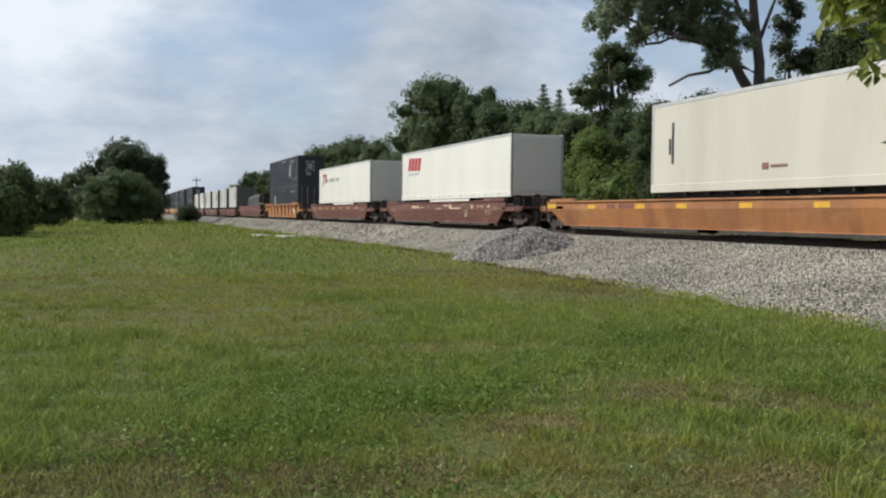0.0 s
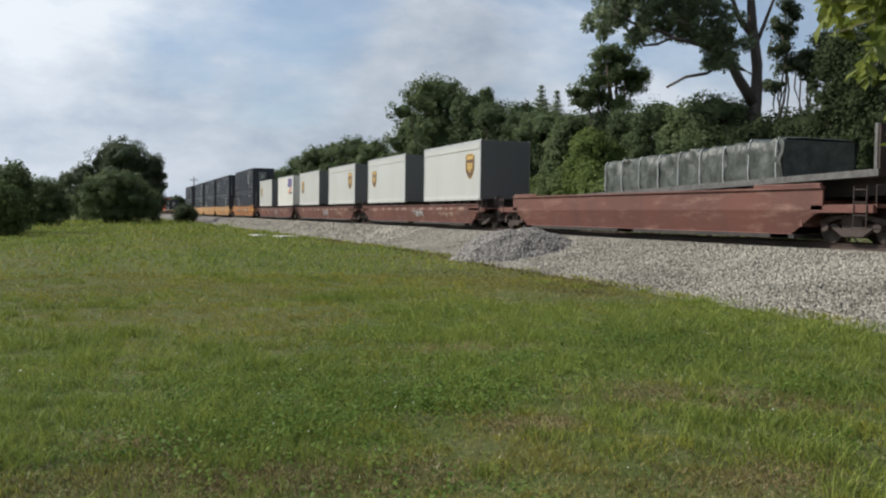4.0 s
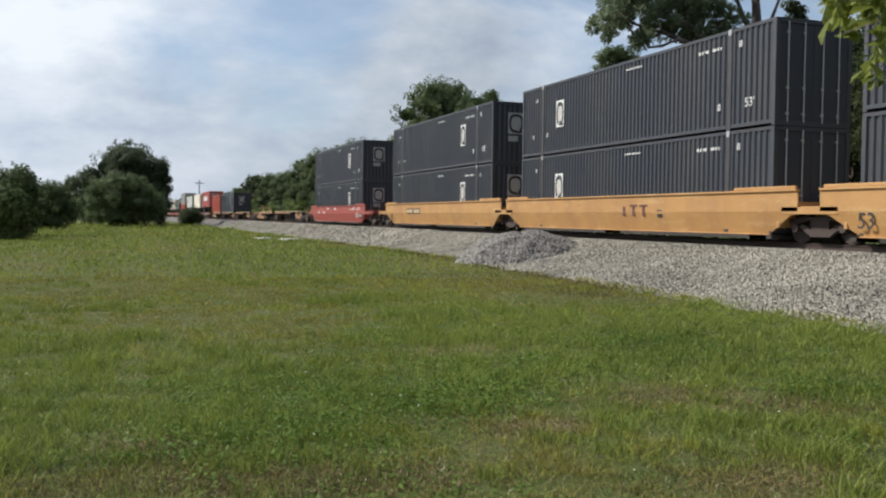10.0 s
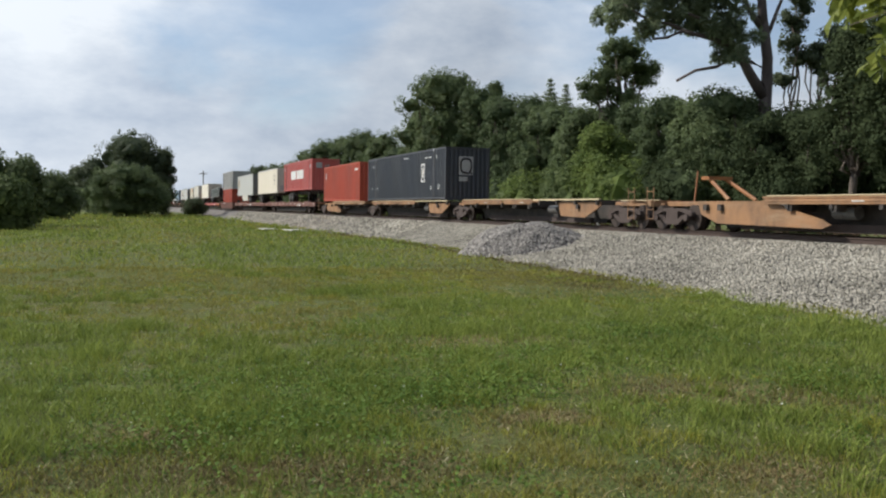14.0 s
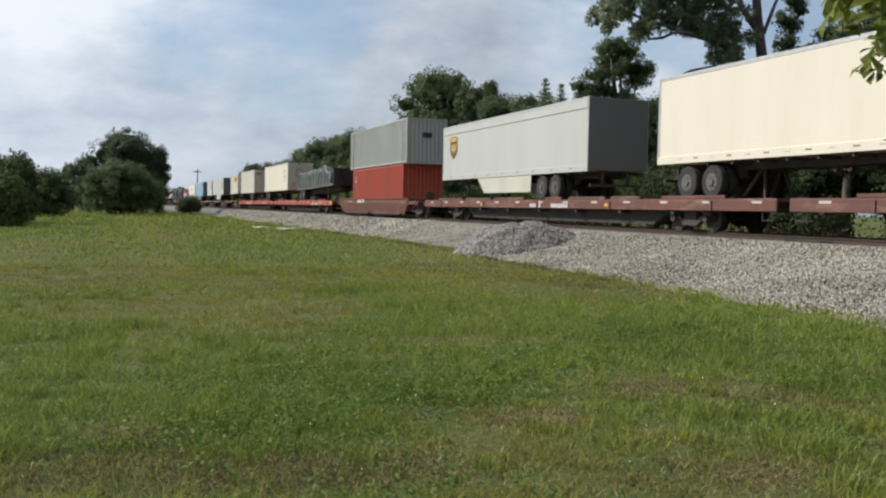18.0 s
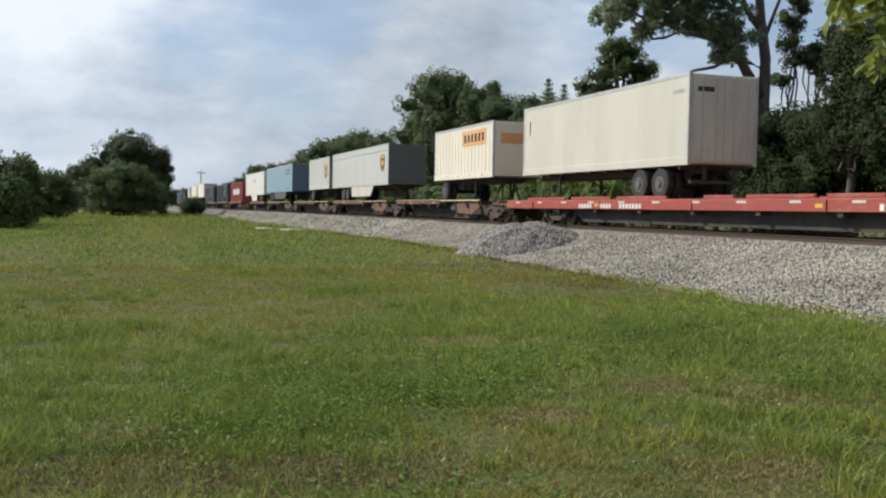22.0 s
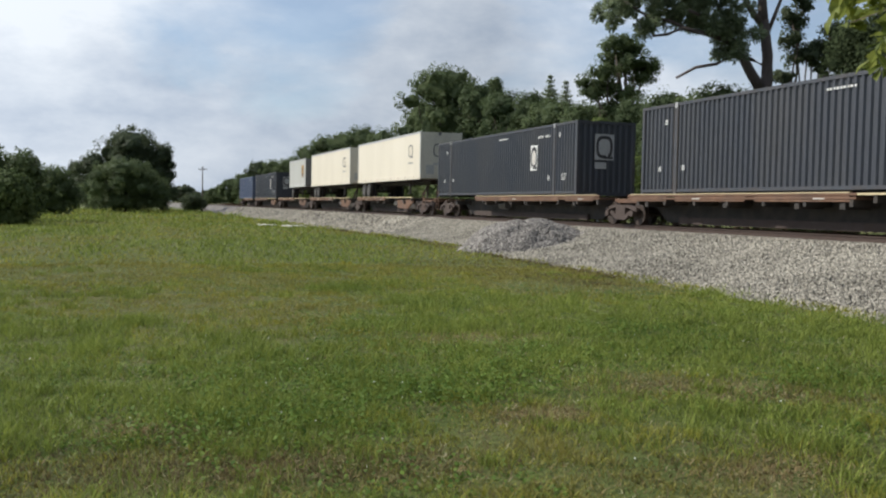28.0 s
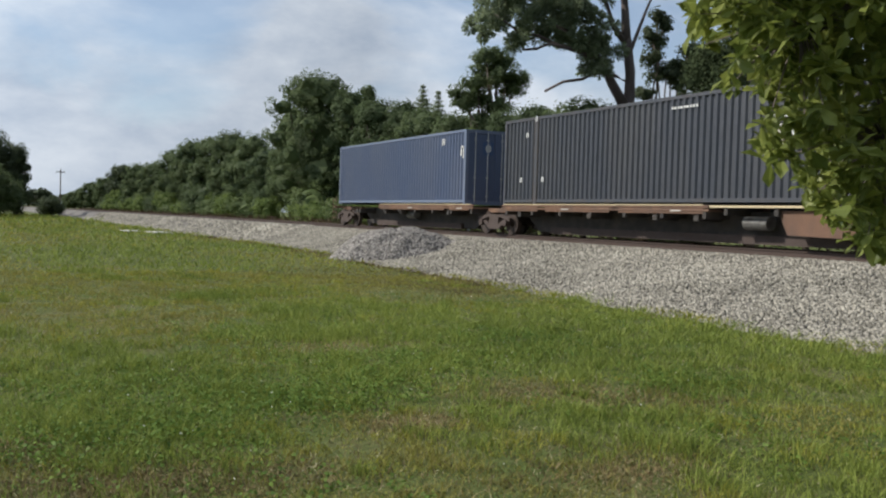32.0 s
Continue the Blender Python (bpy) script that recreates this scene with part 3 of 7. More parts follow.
def box_trailer(label, s, z, L, H, skin, wheels="rear", axles=2, skirt=None, posts=0.0, deck=0.0, dots=True, rail=0.14, skirt_m=None, group="loads of the train", doors_front=False, gear=True, nose_m=None, axle_y=()):
    """A road trailer box: skin panels with posts, top and bottom rails, end frames, running gear, legs. z is its floor; deck the height below the floor on which the tyres stand."""
    root = thing("semi_trailer", label, "trailer", group, s, z)
    w = 1.295
    part("box_body", boxes((-w + 0.012, w - 0.012, 0.012, L - 0.012, 0.06, H - 0.03)), skin, root, bevel=0.02)
    for sx in (-1, 1):
        pieces("top_rail", M_ALU if rail else skin, root, (min(sx * w, sx * (w - 0.05)), max(sx * w, sx * (w - 0.05)), 0, L, H - 0.12, H), bevel=0.012)
    for sx in (-1, 1):
        pieces("bottom_rail", skin, root, (min(sx * (w + 0.006), sx * (w - 0.05)), max(sx * (w + 0.006), sx * (w - 0.05)), 0, L, 0.0, 0.26), bevel=0.012)
    for y in (0.0, L - 0.1):
        for sx in (-1, 1):
            pieces("end_post", M_ALU if rail else skin, root, (min(sx * (w + 0.004), sx * (w - 0.12)), max(sx * (w + 0.004), sx * (w - 0.12)), y - 0.003, y + 0.103, 0.0, H - 0.01), bevel=0.012)
    if posts:
        n = round(L / posts)
        for i in range(1, n):
            y = L * i / n
            for sx in (-1, 1):
                pieces("wall_post", skin, root, (min(sx * (w + 0.004), sx * (w - 0.02)), max(sx * (w + 0.004), sx * (w - 0.02)), y - 0.028, y + 0.028, 0.26, H - 0.12))
    if dots:
        n = int(L / 0.85)
        bars("reflector_strip", root, M_DASH, [(0.4 + i * (L - 1) / n, 0.62 + i * (L - 1) / n, 0.13, 0.165) for i in range(0, n, 2)], -w - 0.01, "pale dash of reflector")
        bars("reflector_strip", root, M_REFLECT, [(0.4 + i * (L - 1) / n, 0.62 + i * (L - 1) / n, 0.13, 0.165) for i in range(1, n, 2)], -w - 0.01, "dull red dash of reflector")
    if skin is M_GREYSKIN:
        part("fascia", boxes((-w - 0.014, -w + 0.01, 0.1, L - 0.1, H - 0.40, H - 0.12)), skin, root, bevel=0.006)
        part("fascia_edge", boxes((-w - 0.020, -w, 0.1, L - 0.1, H - 0.42, H - 0.395)), M_OFFWHITE, root)
    if doors_front:
        for x0, x1 in ((-w + 0.13, -0.01), (0.01, w - 0.13)):
            d = part("door", boxes((x0, x1, -0.02, 0.02, 0.12, H - 0.1)), nose_m or skin, root, bevel=0.008)
            for k in (0.3, 0.75):
                bm = bmesh.new()
                rod(bm, (x0 + (x1 - x0) * k, -0.04, 0.08), (x0 + (x1 - x0) * k, -0.04, H - 0.06), 0.018)
                part("lock_rod", bm, M_ALU, d)
    else:
        part("nose_panel", boxes((-w + 0.16, w - 0.16, -0.012, 0.03, 0.25, H - 0.15)) if not nose_m else boxes((-w + 0.02, w - 0.02, -0.012, 0.03, 0.05, H - 0.03)), nose_m or skin, root, bevel=0.01)
    part("floor_frame", boxes((-0.55, -0.42, 0.4, L - 0.4, -0.24, 0.0), (0.42, 0.55, 0.4, L - 0.4, -0.24, 0.0), *[(-w + 0.06, w - 0.06, 0.5 + i * 1.15, 0.58 + i * 1.15, -0.10, 0.0) for i in range(int((L - 1) / 1.15))]), M_BLACK, root)
    if gear:
        yr = list(axle_y) or ([L - 1.6 - 1.25 * i for i in range(axles)] if wheels == "rear" else [1.6 + 1.25 * i for i in range(axles)])
        for y in yr:
            tyre_pair(root, y, -deck)
        yc = sum(yr) / len(yr)
        part("suspension", boxes((-0.6, -0.4, yc - 1.2, yc + 1.2, -deck + 0.62, -0.2), (0.4, 0.6, yc - 1.2, yc + 1.2, -deck + 0.62, -0.2)), M_BLACK, root)
        yl = 2.9 if wheels == "rear" else L - 2.9
        for sx in (-1, 1):
            bm = bmesh.new()
            rod(bm, (sx * 0.95, yl, -0.05), (sx * 0.95, yl, -deck + 0.28), 0.06, 8)
            box(bm, sx * 0.95 - 0.13, sx * 0.95 + 0.13, yl - 0.13, yl + 0.13, -deck + 0.24, -deck + 0.28)
            rod(bm, (sx * 0.95, yl, -0.5), (sx * 0.55, yl + 0.5, -0.1), 0.03, 6)
            part("landing_leg", bm, M_BLACK, root)
        ye = L - 0.15 if wheels == "rear" else 0.15
        bm = boxes((-1.1, 1.1, ye - 0.05, ye + 0.05, -0.56, -0.46), (-0.6, -0.5, ye - 0.05, ye + 0.05, -0.5, -0.05), (0.5, 0.6, ye - 0.05, ye + 0.05, -0.5, -0.05))
        part("underrun_bar", bm, M_BLACK, root)
    if skirt:
        for sx in (-1, 1):
            bm = bmesh.new()
            prism(bm, [(skirt[0], 0.0), (skirt[1], 0.0), (skirt[1] - 0.08, -0.72), (skirt[0] + 0.9, -0.72)] if wheels == "rear" else [(skirt[0], 0.0), (skirt[1], 0.0), (skirt[1] - 0.9, -0.72), (skirt[0] + 0.08, -0.72)], sx * 1.26 - 0.01, sx * 1.26 + 0.01)
            part("side_skirt", bm, skirt_m or skin, root)
    return root


def shield(root, y, z, h=1.15):
    """A brown shield with a gold field, as a plain mark."""
    x = -1.295 - 0.002
    for m_, k, o in ((M_GOLD, 1.0, 0.0), (M_SHIELD, 0.93, 0.004)):
        bm = bmesh.new()
        hh, ww = h * k / 2, h * 0.45 * k
        prism(bm, [(y - ww, z + hh * 0.86), (y - ww * 0.5, z + hh), (y + ww * 0.5, z + hh), (y + ww, z + hh * 0.86), (y + ww, z - hh * 0.25), (y + ww * 0.6, z - hh * 0.72), (y, z - hh), (y - ww * 0.6, z - hh * 0.72), (y - ww, z - hh * 0.25)], x - 0.004 - o, x + 0.003)
        p = part("shield_mark", bm, m_, root, "gold and brown shield")
    bars("shield_bar", root, M_GOLD, [(y - 0.33 * h, y + 0.33 * h, z + h * 0.27, z + h * 0.42)], x - 0.006)
    bars("shield_bar", root, M_GOLD, [(y - 0.27 * h + i * 0.19 * h, y - 0.12 * h + i * 0.19 * h, z - h * (0.22 if i == 1 else 0.12), z + h * 0.14) for i in range(3)], x - 0.006)


def ring_mark(root, y, z, front=True):
    """A dark square ring with a tail, as on the cream trailers' sides and noses."""
    x = -1.295 - 0.002
    swirl("ring_mark", root, M_DGREY, (y, z), 0.39, 0.37, 0.2, 0, 360, x=x, square=4)
    bars("ring_tail", root, M_DGREY, [(y - 0.52, y - 0.1, z - 0.42, z - 0.355)], x)
    bars("number_bar", root, M_GREYMARK, [(y - 0.48 + 0.14 * i, y - 0.38 + 0.14 * i, z - 0.76, z - 0.67) for i in range(7)], x)
    if front:
        swirl("ring_mark", root, M_DGREY, (-0.1, z), 0.40, 0.39, 0.18, 0, 360, front=-0.016, square=4)
        part("ring_tail", boxes((0.0, 0.5, -0.02, -0.012, z - 0.48, z - 0.40)), M_DGREY, root)
        oval("round_badge", root, M_DGREY, (-0.1, z + 0.95), 0.10, 0.10, front=-0.016)
        part("number_bar", boxes((-0.5, 0.3, -0.018, -0.012, z - 0.86, z - 0.76)), M_GREYMARK, root)
        for x0 in (-0.95, 0.35):
            part("cover_plate", boxes((x0, x0 + 0.5, -0.03, -0.012, 0.3, 0.85)), M_GREYMARK, root, "grey cover plate", bevel=0.008)


# ---- running gear ----
def settle(bm, along):
    """Shrinks running gear drawn for large wheels to the wheels of these cars, standing on the rail."""
    for v in bm.verts:
        v.co.y, v.co.z = v.co.y * along, WHEEL_LIFT + v.co.z * 0.88


def truck_mesh():
    """Side frame outline of a freight truck with bolster and springs."""
    bm = bmesh.new()
    for sx in (-1, 1):
        x0, x1 = sx * 0.98 - 0.07, sx * 0.98 + 0.07
        prism(bm, [(-1.15, 0.52), (-1.15, 0.66), (-0.55, 0.80), (0.55, 0.80), (1.15, 0.66), (1.15, 0.52), (0.95, 0.56), (0.50, 0.68), (0.34, 0.68), (0.34, 0.40), (0.62, 0.56), (0.80, 0.50), (0.34, 0.20), (-0.34, 0.20), (-0.80, 0.50), (-0.62, 0.56), (-0.34, 0.40), (-0.34, 0.68), (-0.50, 0.68), (-0.95, 0.56)], x0, x1)
        for y in (-0.89, 0.89):
            disc(bm, (sx * 1.06, y, 0.46), 0.13, 0.06, "x", 12)
        for y in (-0.2, -0.07, 0.07, 0.2):
            disc(bm, (sx * 0.98, y, 0.44), 0.055, 0.18, "z", 8)
    box(bm, -1.0, 1.0, -0.22, 0.22, 0.55, 0.78)
    settle(bm, 0.94)
    return finish(bm, "truck_frame", M_STEEL)


def wheelset_mesh():
    bm = bmesh.new()
    for sx in (-1, 1):
        disc(bm, (sx * 0.76, 0, 0.46), 0.46, 0.065, "x", 28)
        disc(bm, (sx * 0.685, 0, 0.46), 0.485, 0.014, "x", 28)
        disc(bm, (sx * 0.80, 0, 0.46), 0.16, 0.06, "x", 14)
    rod(bm, (-1.0, 0, 0.46), (1.0, 0, 0.46), 0.08, 10)
    settle(bm, 0.88)
    return finish(bm, "wheelset", M_WHEEL)


TRUCK, WHEELSET = truck_mesh(), wheelset_mesh()


def truck(root, y):
    t = share("truck", TRUCK, root, (0, y, 0))
    for d in (-0.89, 0.89):
        share("wheelset", WHEELSET, t, (0, d, 0))


def coupler(root, y, way):
    part("coupler", boxes((-0.12, 0.12, min(y, y + way * 0.75), max(y, y + way * 0.75), 0.72, 0.95), (-0.2, 0.2, min(y + way * 0.5, y + way * 0.8), max(y + way * 0.5, y + way * 0.8), 0.68, 1.0)), M_STEEL, root, bevel=0.02)


def ladder(root, x, y, z0, z1, m_):
    bm = bmesh.new()
    for d in (-0.2, 0.2):
        rod(bm, (x, y + d, z0), (x, y + d, z1), 0.016, 6)
    k = int((z1 - z0) / 0.3)
    for i in range(k + 1):
        rod(bm, (x, y - 0.2, z0 + 0.05 + 0.3 * i), (x, y + 0.2, z0 + 0.05 + 0.3 * i), 0.013, 6)
    part("ladder", bm, m_, root)


def onto(bm):
    """Leans what lies on a well's side inwards below the bend, as the sheet does."""
    for v in bm.verts:
        v.co.x -= math.copysign(LEAN * max(0.0, BEND - v.co.z), v.co.x)
    return bm


LEAN, BEND = 0.24, 0.93


def ribbed_side(root, ribs, y0, y1, m_):
    """The side of a ribbed well: sheet, heavy top chord with raised ends, ribs, and an arched yellow plate over each truck."""
    w = 1.42
    for sx in (-1, 1):
        lo = lambda a, b: (min(sx * a, sx * b), max(sx * a, sx * b))
        side = part("side_sheet", boxes((*lo(w - 0.05, w), ribs[0], ribs[-1], 0.32, 1.46)), m_, root)
        part("chord", boxes((*lo(w - 0.1, w + 0.16), y0, y1, 1.43, 1.57)), m_, side, bevel=0.015)
        part("chord", boxes((*lo(w - 0.12, w + 0.02), ribs[0], ribs[-1], 0.25, 0.34)), m_, side, bevel=0.012)
        for a, b in ((y0 + 0.5, ribs[0] + 2.4), (ribs[-1] - 1.2, y1 - 0.1)):
            part("raised_chord", boxes((*lo(w - 0.1, w + 0.06), a, b, 1.60, 1.69)), m_, side, bevel=0.015)
        for i, y in enumerate(ribs):
            d = 0.11 if i % 3 == 1 else 0.06
            bm = boxes((*lo(w, w + 0.15), y - d, y + d, 0.33, 1.43))
            for v in bm.verts:
                if v.co.z < 0.9 and abs(v.co.x) > w + 0.1:
                    v.co.x = sx * (w + 0.05)
            part("rib", bm, m_, side, bevel=0.012)
        for a, b in ((y0, ribs[0]), (y1, ribs[-1])):
            bm = bmesh.new()
            prism(bm, [(a, 1.43), (b, 1.43), (b, 0.34), (b + (a - b) * 0.16, 0.62), (b + (a - b) * 0.36, 0.80), (b + (a - b) * 0.62, 0.88), (a, 0.92)], *lo(w - 0.09, w - 0.04))
            part("arch_plate", bm, M_YELWORN, side, "worn yellow plate arched over the truck")
            part("end_post", boxes((*lo(w - 0.1, w + 0.08), min(a, a + 0.12 * (1 if b > a else -1)), max(a, a + 0.12 * (1 if b > a else -1)), 0.95, 1.43)), m_, side, bevel=0.01)
    part("well_floor", boxes((-1.4, 1.4, ribs[0] + 0.2, ribs[0] + 0.9, 0.20, 0.30), (-1.4, 1.4, ribs[-1] - 0.9, ribs[-1] - 0.2, 0.20, 0.30), (-1.4, -1.1, ribs[0], ribs[-1], 0.2, 0.30), (1.1, 1.4, ribs[0], ribs[-1], 0.2, 0.30)), M_BLACK, root)


def well_unit(root, y0, y1, m_, top=1.45, step=True):
    """One well between y0 and y1 (ends of the well): side sheets with a top chord, sloped ends, floor and end platforms."""
    w = 1.42
    for sx in (-1, 1):
        x0, x1 = (sx * w, sx * (w - 0.05)) if sx < 0 else (sx * (w - 0.05), sx * w)
        bm = bmesh.new()
        e = 1.0
        prism(bm, [(y0 - e, top), (y1 + e, top), (y1 + e, BEND), (y0 - e, BEND)], x0, x1)
        side = part("side_sheet", bm, m_, root)
        bm = bmesh.new()
        prism(bm, [(y0 - e, BEND), (y1 + e, BEND), (y1 + e, 0.88), (y1 + e - 0.3, 0.82), (y1 - 0.25, 0.30), (y0 + 0.25, 0.30), (y0 - e + 0.3, 0.82), (y0 - e, 0.88)], x0, x1)
        part("lower_sheet", onto(bm), m_, side)
        bm = bmesh.new()
        xa, xb = min(sx * (w + 0.06), sx * (w - 0.1)), max(sx * (w + 0.06), sx * (w - 0.1))
        box(bm, xa, xb, y0 - e, y1 + e, top, top + 0.06)
        xc, xd = min(sx * (w - 0.09), sx * (w - 0.2)), max(sx * (w - 0.09), sx * (w - 0.2))
        box(bm, xc, xd, y0 + 0.2, y1 - 0.2, 0.24, 0.32)
        part("chord", bm, m_, side, bevel=0.012)
        if step:
            box_rows = [(min(sx * (w + 0.002), sx * (w - 0.09)), max(sx * (w + 0.002), sx * (w - 0.09)), a, b, top + 0.06, top + 0.15) for a, b in ((y0 - 0.9, y0 + 1.6), (y1 - 1.2, y1 + 0.9))]
            pieces("raised_chord", m_, side, *box_rows, bevel=0.015)
    part("well_floor", boxes((-1.4, 1.4, y0 + 0.2, y0 + 0.9, 0.20, 0.30), (-1.4, 1.4, y1 - 0.9, y1 - 0.2, 0.20, 0.30), (-1.4, 1.4, (y0 + y1) / 2 - 0.5, (y0 + y1) / 2 + 0.5, 0.20, 0.30), (-1.4, -1.1, y0, y1, 0.2, 0.30), (1.1, 1.4, y0, y1, 0.2, 0.30)), M_BLACK, root)
    pieces("well_bulkhead", m_, root, (-1.36, 1.36, y0 - 0.25, y0 - 0.15, 0.5, 1.2), (-1.36, 1.36, y1 + 0.15, y1 + 0.25, 0.5, 1.2))


def well_car(label, s0, s1, wells, m_, ribs=False, marks=None, mark_m=None, top=1.45, step=True):
    """A well car from s0 to s1 along the train; wells: list of (front, back) of each well."""
    root = thing("well_car", label, "railway car", "cars of the train", s0)
    ends = [1.6] + [(a[1] + b[0]) / 2 - s0 for a, b in zip(wells, wells[1:])] + [s1 - s0 - 1.6]
    for y in ends:
        truck(root, y)
        part("platform", boxes((-1.35, 1.35, y - 1.05, y + 1.05, 0.98, 1.06), (-0.28, 0.28, y - 1.5, y + 1.5, 0.72, 0.98), (-1.42, -1.3, y - 1.0, y + 1.0, 0.86, 1.04), (1.3, 1.42, y - 1.0, y + 1.0, 0.86, 1.04)), m_, root)
    for a, b in wells:
        if ribs:
            ribbed_side(root, [q - s0 for q in ribs], a - s0, b - s0, m_)
        else:
            well_unit(root, a - s0, b - s0, m_, top, step)
    coupler(root, 0.45, -1), coupler(root, s1 - s0 - 0.45, 1)
    for y, q in ((0.62, 1), (s1 - s0 - 0.62, -1)):
        bm = bmesh.new()
        for x in (-1.3, -0.45, 0.45, 1.3):
            rod(bm, (x, y, 1.04), (x, y, 1.50), 0.016)
        rod(bm, (-1.3, y, 1.5), (1.3, y, 1.5), 0.016)
        part("end_railing", bm, M_STEEL, root)
        ladder(root, -1.44, y + 0.35 * q, 0.45, 1.5, M_STEEL)
    bm = bmesh.new()
    disc(bm, (-0.7, 0.5, 1.35), 0.26, 0.02, "y", 18)
    part("brake_wheel", bm, M_STEEL, root)
    if marks:
        for y0, y1, z0, z1 in marks:
            part("number_bar", onto(boxes((-1.428, -1.40, y0, y1, z0, z1))) if not ribs else boxes((-1.428, -1.40, y0, y1, z0, z1)), mark_m or M_MARK, root)
    return root


def side_marks(y, n, z, w=0.16, h=0.24, gap=0.07):
    return [(y + i * (w + gap), y + i * (w + gap) + w, z, z + h) for i in range(n)]


def spine_car(label, s0, trucks, m_, stands=()):
    """An articulated skeleton car: one centre beam, deck trays at each end of a platform, trucks shared between platforms."""
    root = thing("spine_car", label, "railway car", "cars of the train", s0)
    for q in trucks:
        truck(root, q - s0)
        part("bolster_deck", boxes((-0.7, 0.7, q - s0 - 1.2, q - s0 + 1.2, 0.86, 1.02)), m_, root, bevel=0.02)
    for a, b in zip(trucks, trucks[1:]):
        flip = b == trucks[-1]
        a, b = a - s0, b - s0
        L = b - a
        bm = bmesh.new()
        prism(bm, [(a + 0.3, 1.0), (b - 0.3, 1.0), (b - 0.3, 0.80), (b - 1.5, 0.72), (b - 2.2, 0.24), (a + 2.2, 0.24), (a + 1.5, 0.72), (a + 0.3, 0.80)], -0.5, 0.5)
        beam = part("centre_beam", bm, M_BLACK, root)
        # the tyre trays with their bright edges
        for y0, y1 in (((a + 1.0, b - 4.8),) if flip else ((a + 7.0, b - 1.0),)):
            for sx in (-1, 1):
                xa, xb = min(sx * 0.5, sx * 1.36), max(sx * 0.5, sx * 1.36)
                t = part("tray", boxes((xa, xb, y0, y1, 0.98, 1.04), (min(sx * 1.36, sx * 1.30), max(sx * 1.36, sx * 1.30), y0, y1, 1.07, 1.14)), m_, beam, bevel=0.01)
                part("edge_strip", boxes((min(sx * 1.30, sx * 1.372), max(sx * 1.30, sx * 1.372), y0 + 0.2, y1 - 0.2, 1.14, 1.165)), M_CREAMARK, t)
                for a_, b_ in (((0.04, 0.22), (0.27, 0.99)) if flip else ((0.02, 0.36), (0.40, 0.73), (0.775, 0.985))):
                    part("side_panel", boxes((min(sx * 1.30, sx * 1.345), max(sx * 1.30, sx * 1.345), y0 + (y1 - y0) * a_, y0 + (y1 - y0) * b_, 0.92, 1.07)), m_, t, bevel=0.008)
                pieces("reflector_strip", M_DASH, t, *[(min(sx * 1.35, sx * 1.366), max(sx * 1.35, sx * 1.366), y0 + (y1 - y0) * k, y0 + (y1 - y0) * k + 0.4, 0.985, 1.02) for k in (0.1, 0.6)])
                for k in range(int((y1 - y0) / 1.6) + 1):
                    yy = y0 + 0.1 + k * 1.6
                    part("bracket", boxes((min(sx * 0.3, sx * 1.34), max(sx * 0.3, sx * 1.34), yy, yy + 0.12, 0.80, 0.98)), M_BLACK, t)
        # sloped side plate by the brake gear, air tank, pipes
        for sx in (-1, 1):
            bm = bmesh.new()
            prism(bm, [(b - 1.6, 1.02), (b - 1.8, 0.62), (b - 2.6, 0.36), (b - 6.9, 0.30), (b - 7.2, 0.40), (b - 6.9, 0.54), (b - 5.8, 0.78), (b - 4.9, 1.02)] if flip else [(a + 1.4, 1.02), (a + 4.9, 1.02), (a + 4.6, 0.46), (a + 2.6, 0.42), (a + 1.4, 0.86)], min(sx * 1.15, sx * 1.20), max(sx * 1.15, sx * 1.20))
            if flip and m_ is M_SPINEDARK:
                bm.free()
                continue
            part("side_plate", bm, m_, beam)
            if not flip:
                part("edge_strip", boxes((min(sx * 1.24, sx * 1.34), max(sx * 1.24, sx * 1.34), a + 1.3, a + 7.0, 1.09, 1.14)), M_CREAMARK, beam)
                pieces("bracket", M_BLACK, beam, *[(min(sx * 0.3, sx * 1.3), max(sx * 0.3, sx * 1.3), a + q, a + q + 0.12, 0.9, 1.09) for q in (1.5, 3.2, 4.8, 6.4)])
        bm = bmesh.new()
        disc(bm, (-0.85, (b - 7.4) if flip else a + 5.8, 0.72), 0.17, 0.38, "y", 16)
        part("air_tank", bm, M_RIM, beam, "dusty grey air tank")
        pieces("cross_bearer", M_BLACK, beam, *[(-1.3, 1.3, a + k, a + k + 0.18, 0.74, 0.92) for k in (3.0, 7.4, 9.0, 12.0, L - 2.2)])
        pieces("low_girder", M_STEEL, beam, *((-0.62, -0.505, a + 3.2, b - 3.0, 0.20, 0.42), (0.505, 0.62, a + 3.2, b - 3.0, 0.20, 0.42)))
    coupler(root, trucks[0] - s0 - 1.0, -1), coupler(root, trucks[-1] - s0 + 1.0, 1)
    for q in (trucks[0] - s0 - 0.9, trucks[-1] - s0 + 0.9):
        bm = boxes((-1.3, 1.3, q - 0.06, q + 0.06, 0.96, 1.06))
        part("end_sill", bm, m_, root)
        ladder(root, -1.3, q, 0.4, 1.5, m_)
    for y, up in stands:
        hitch(root, y - s0, 1.02, up)
    return root


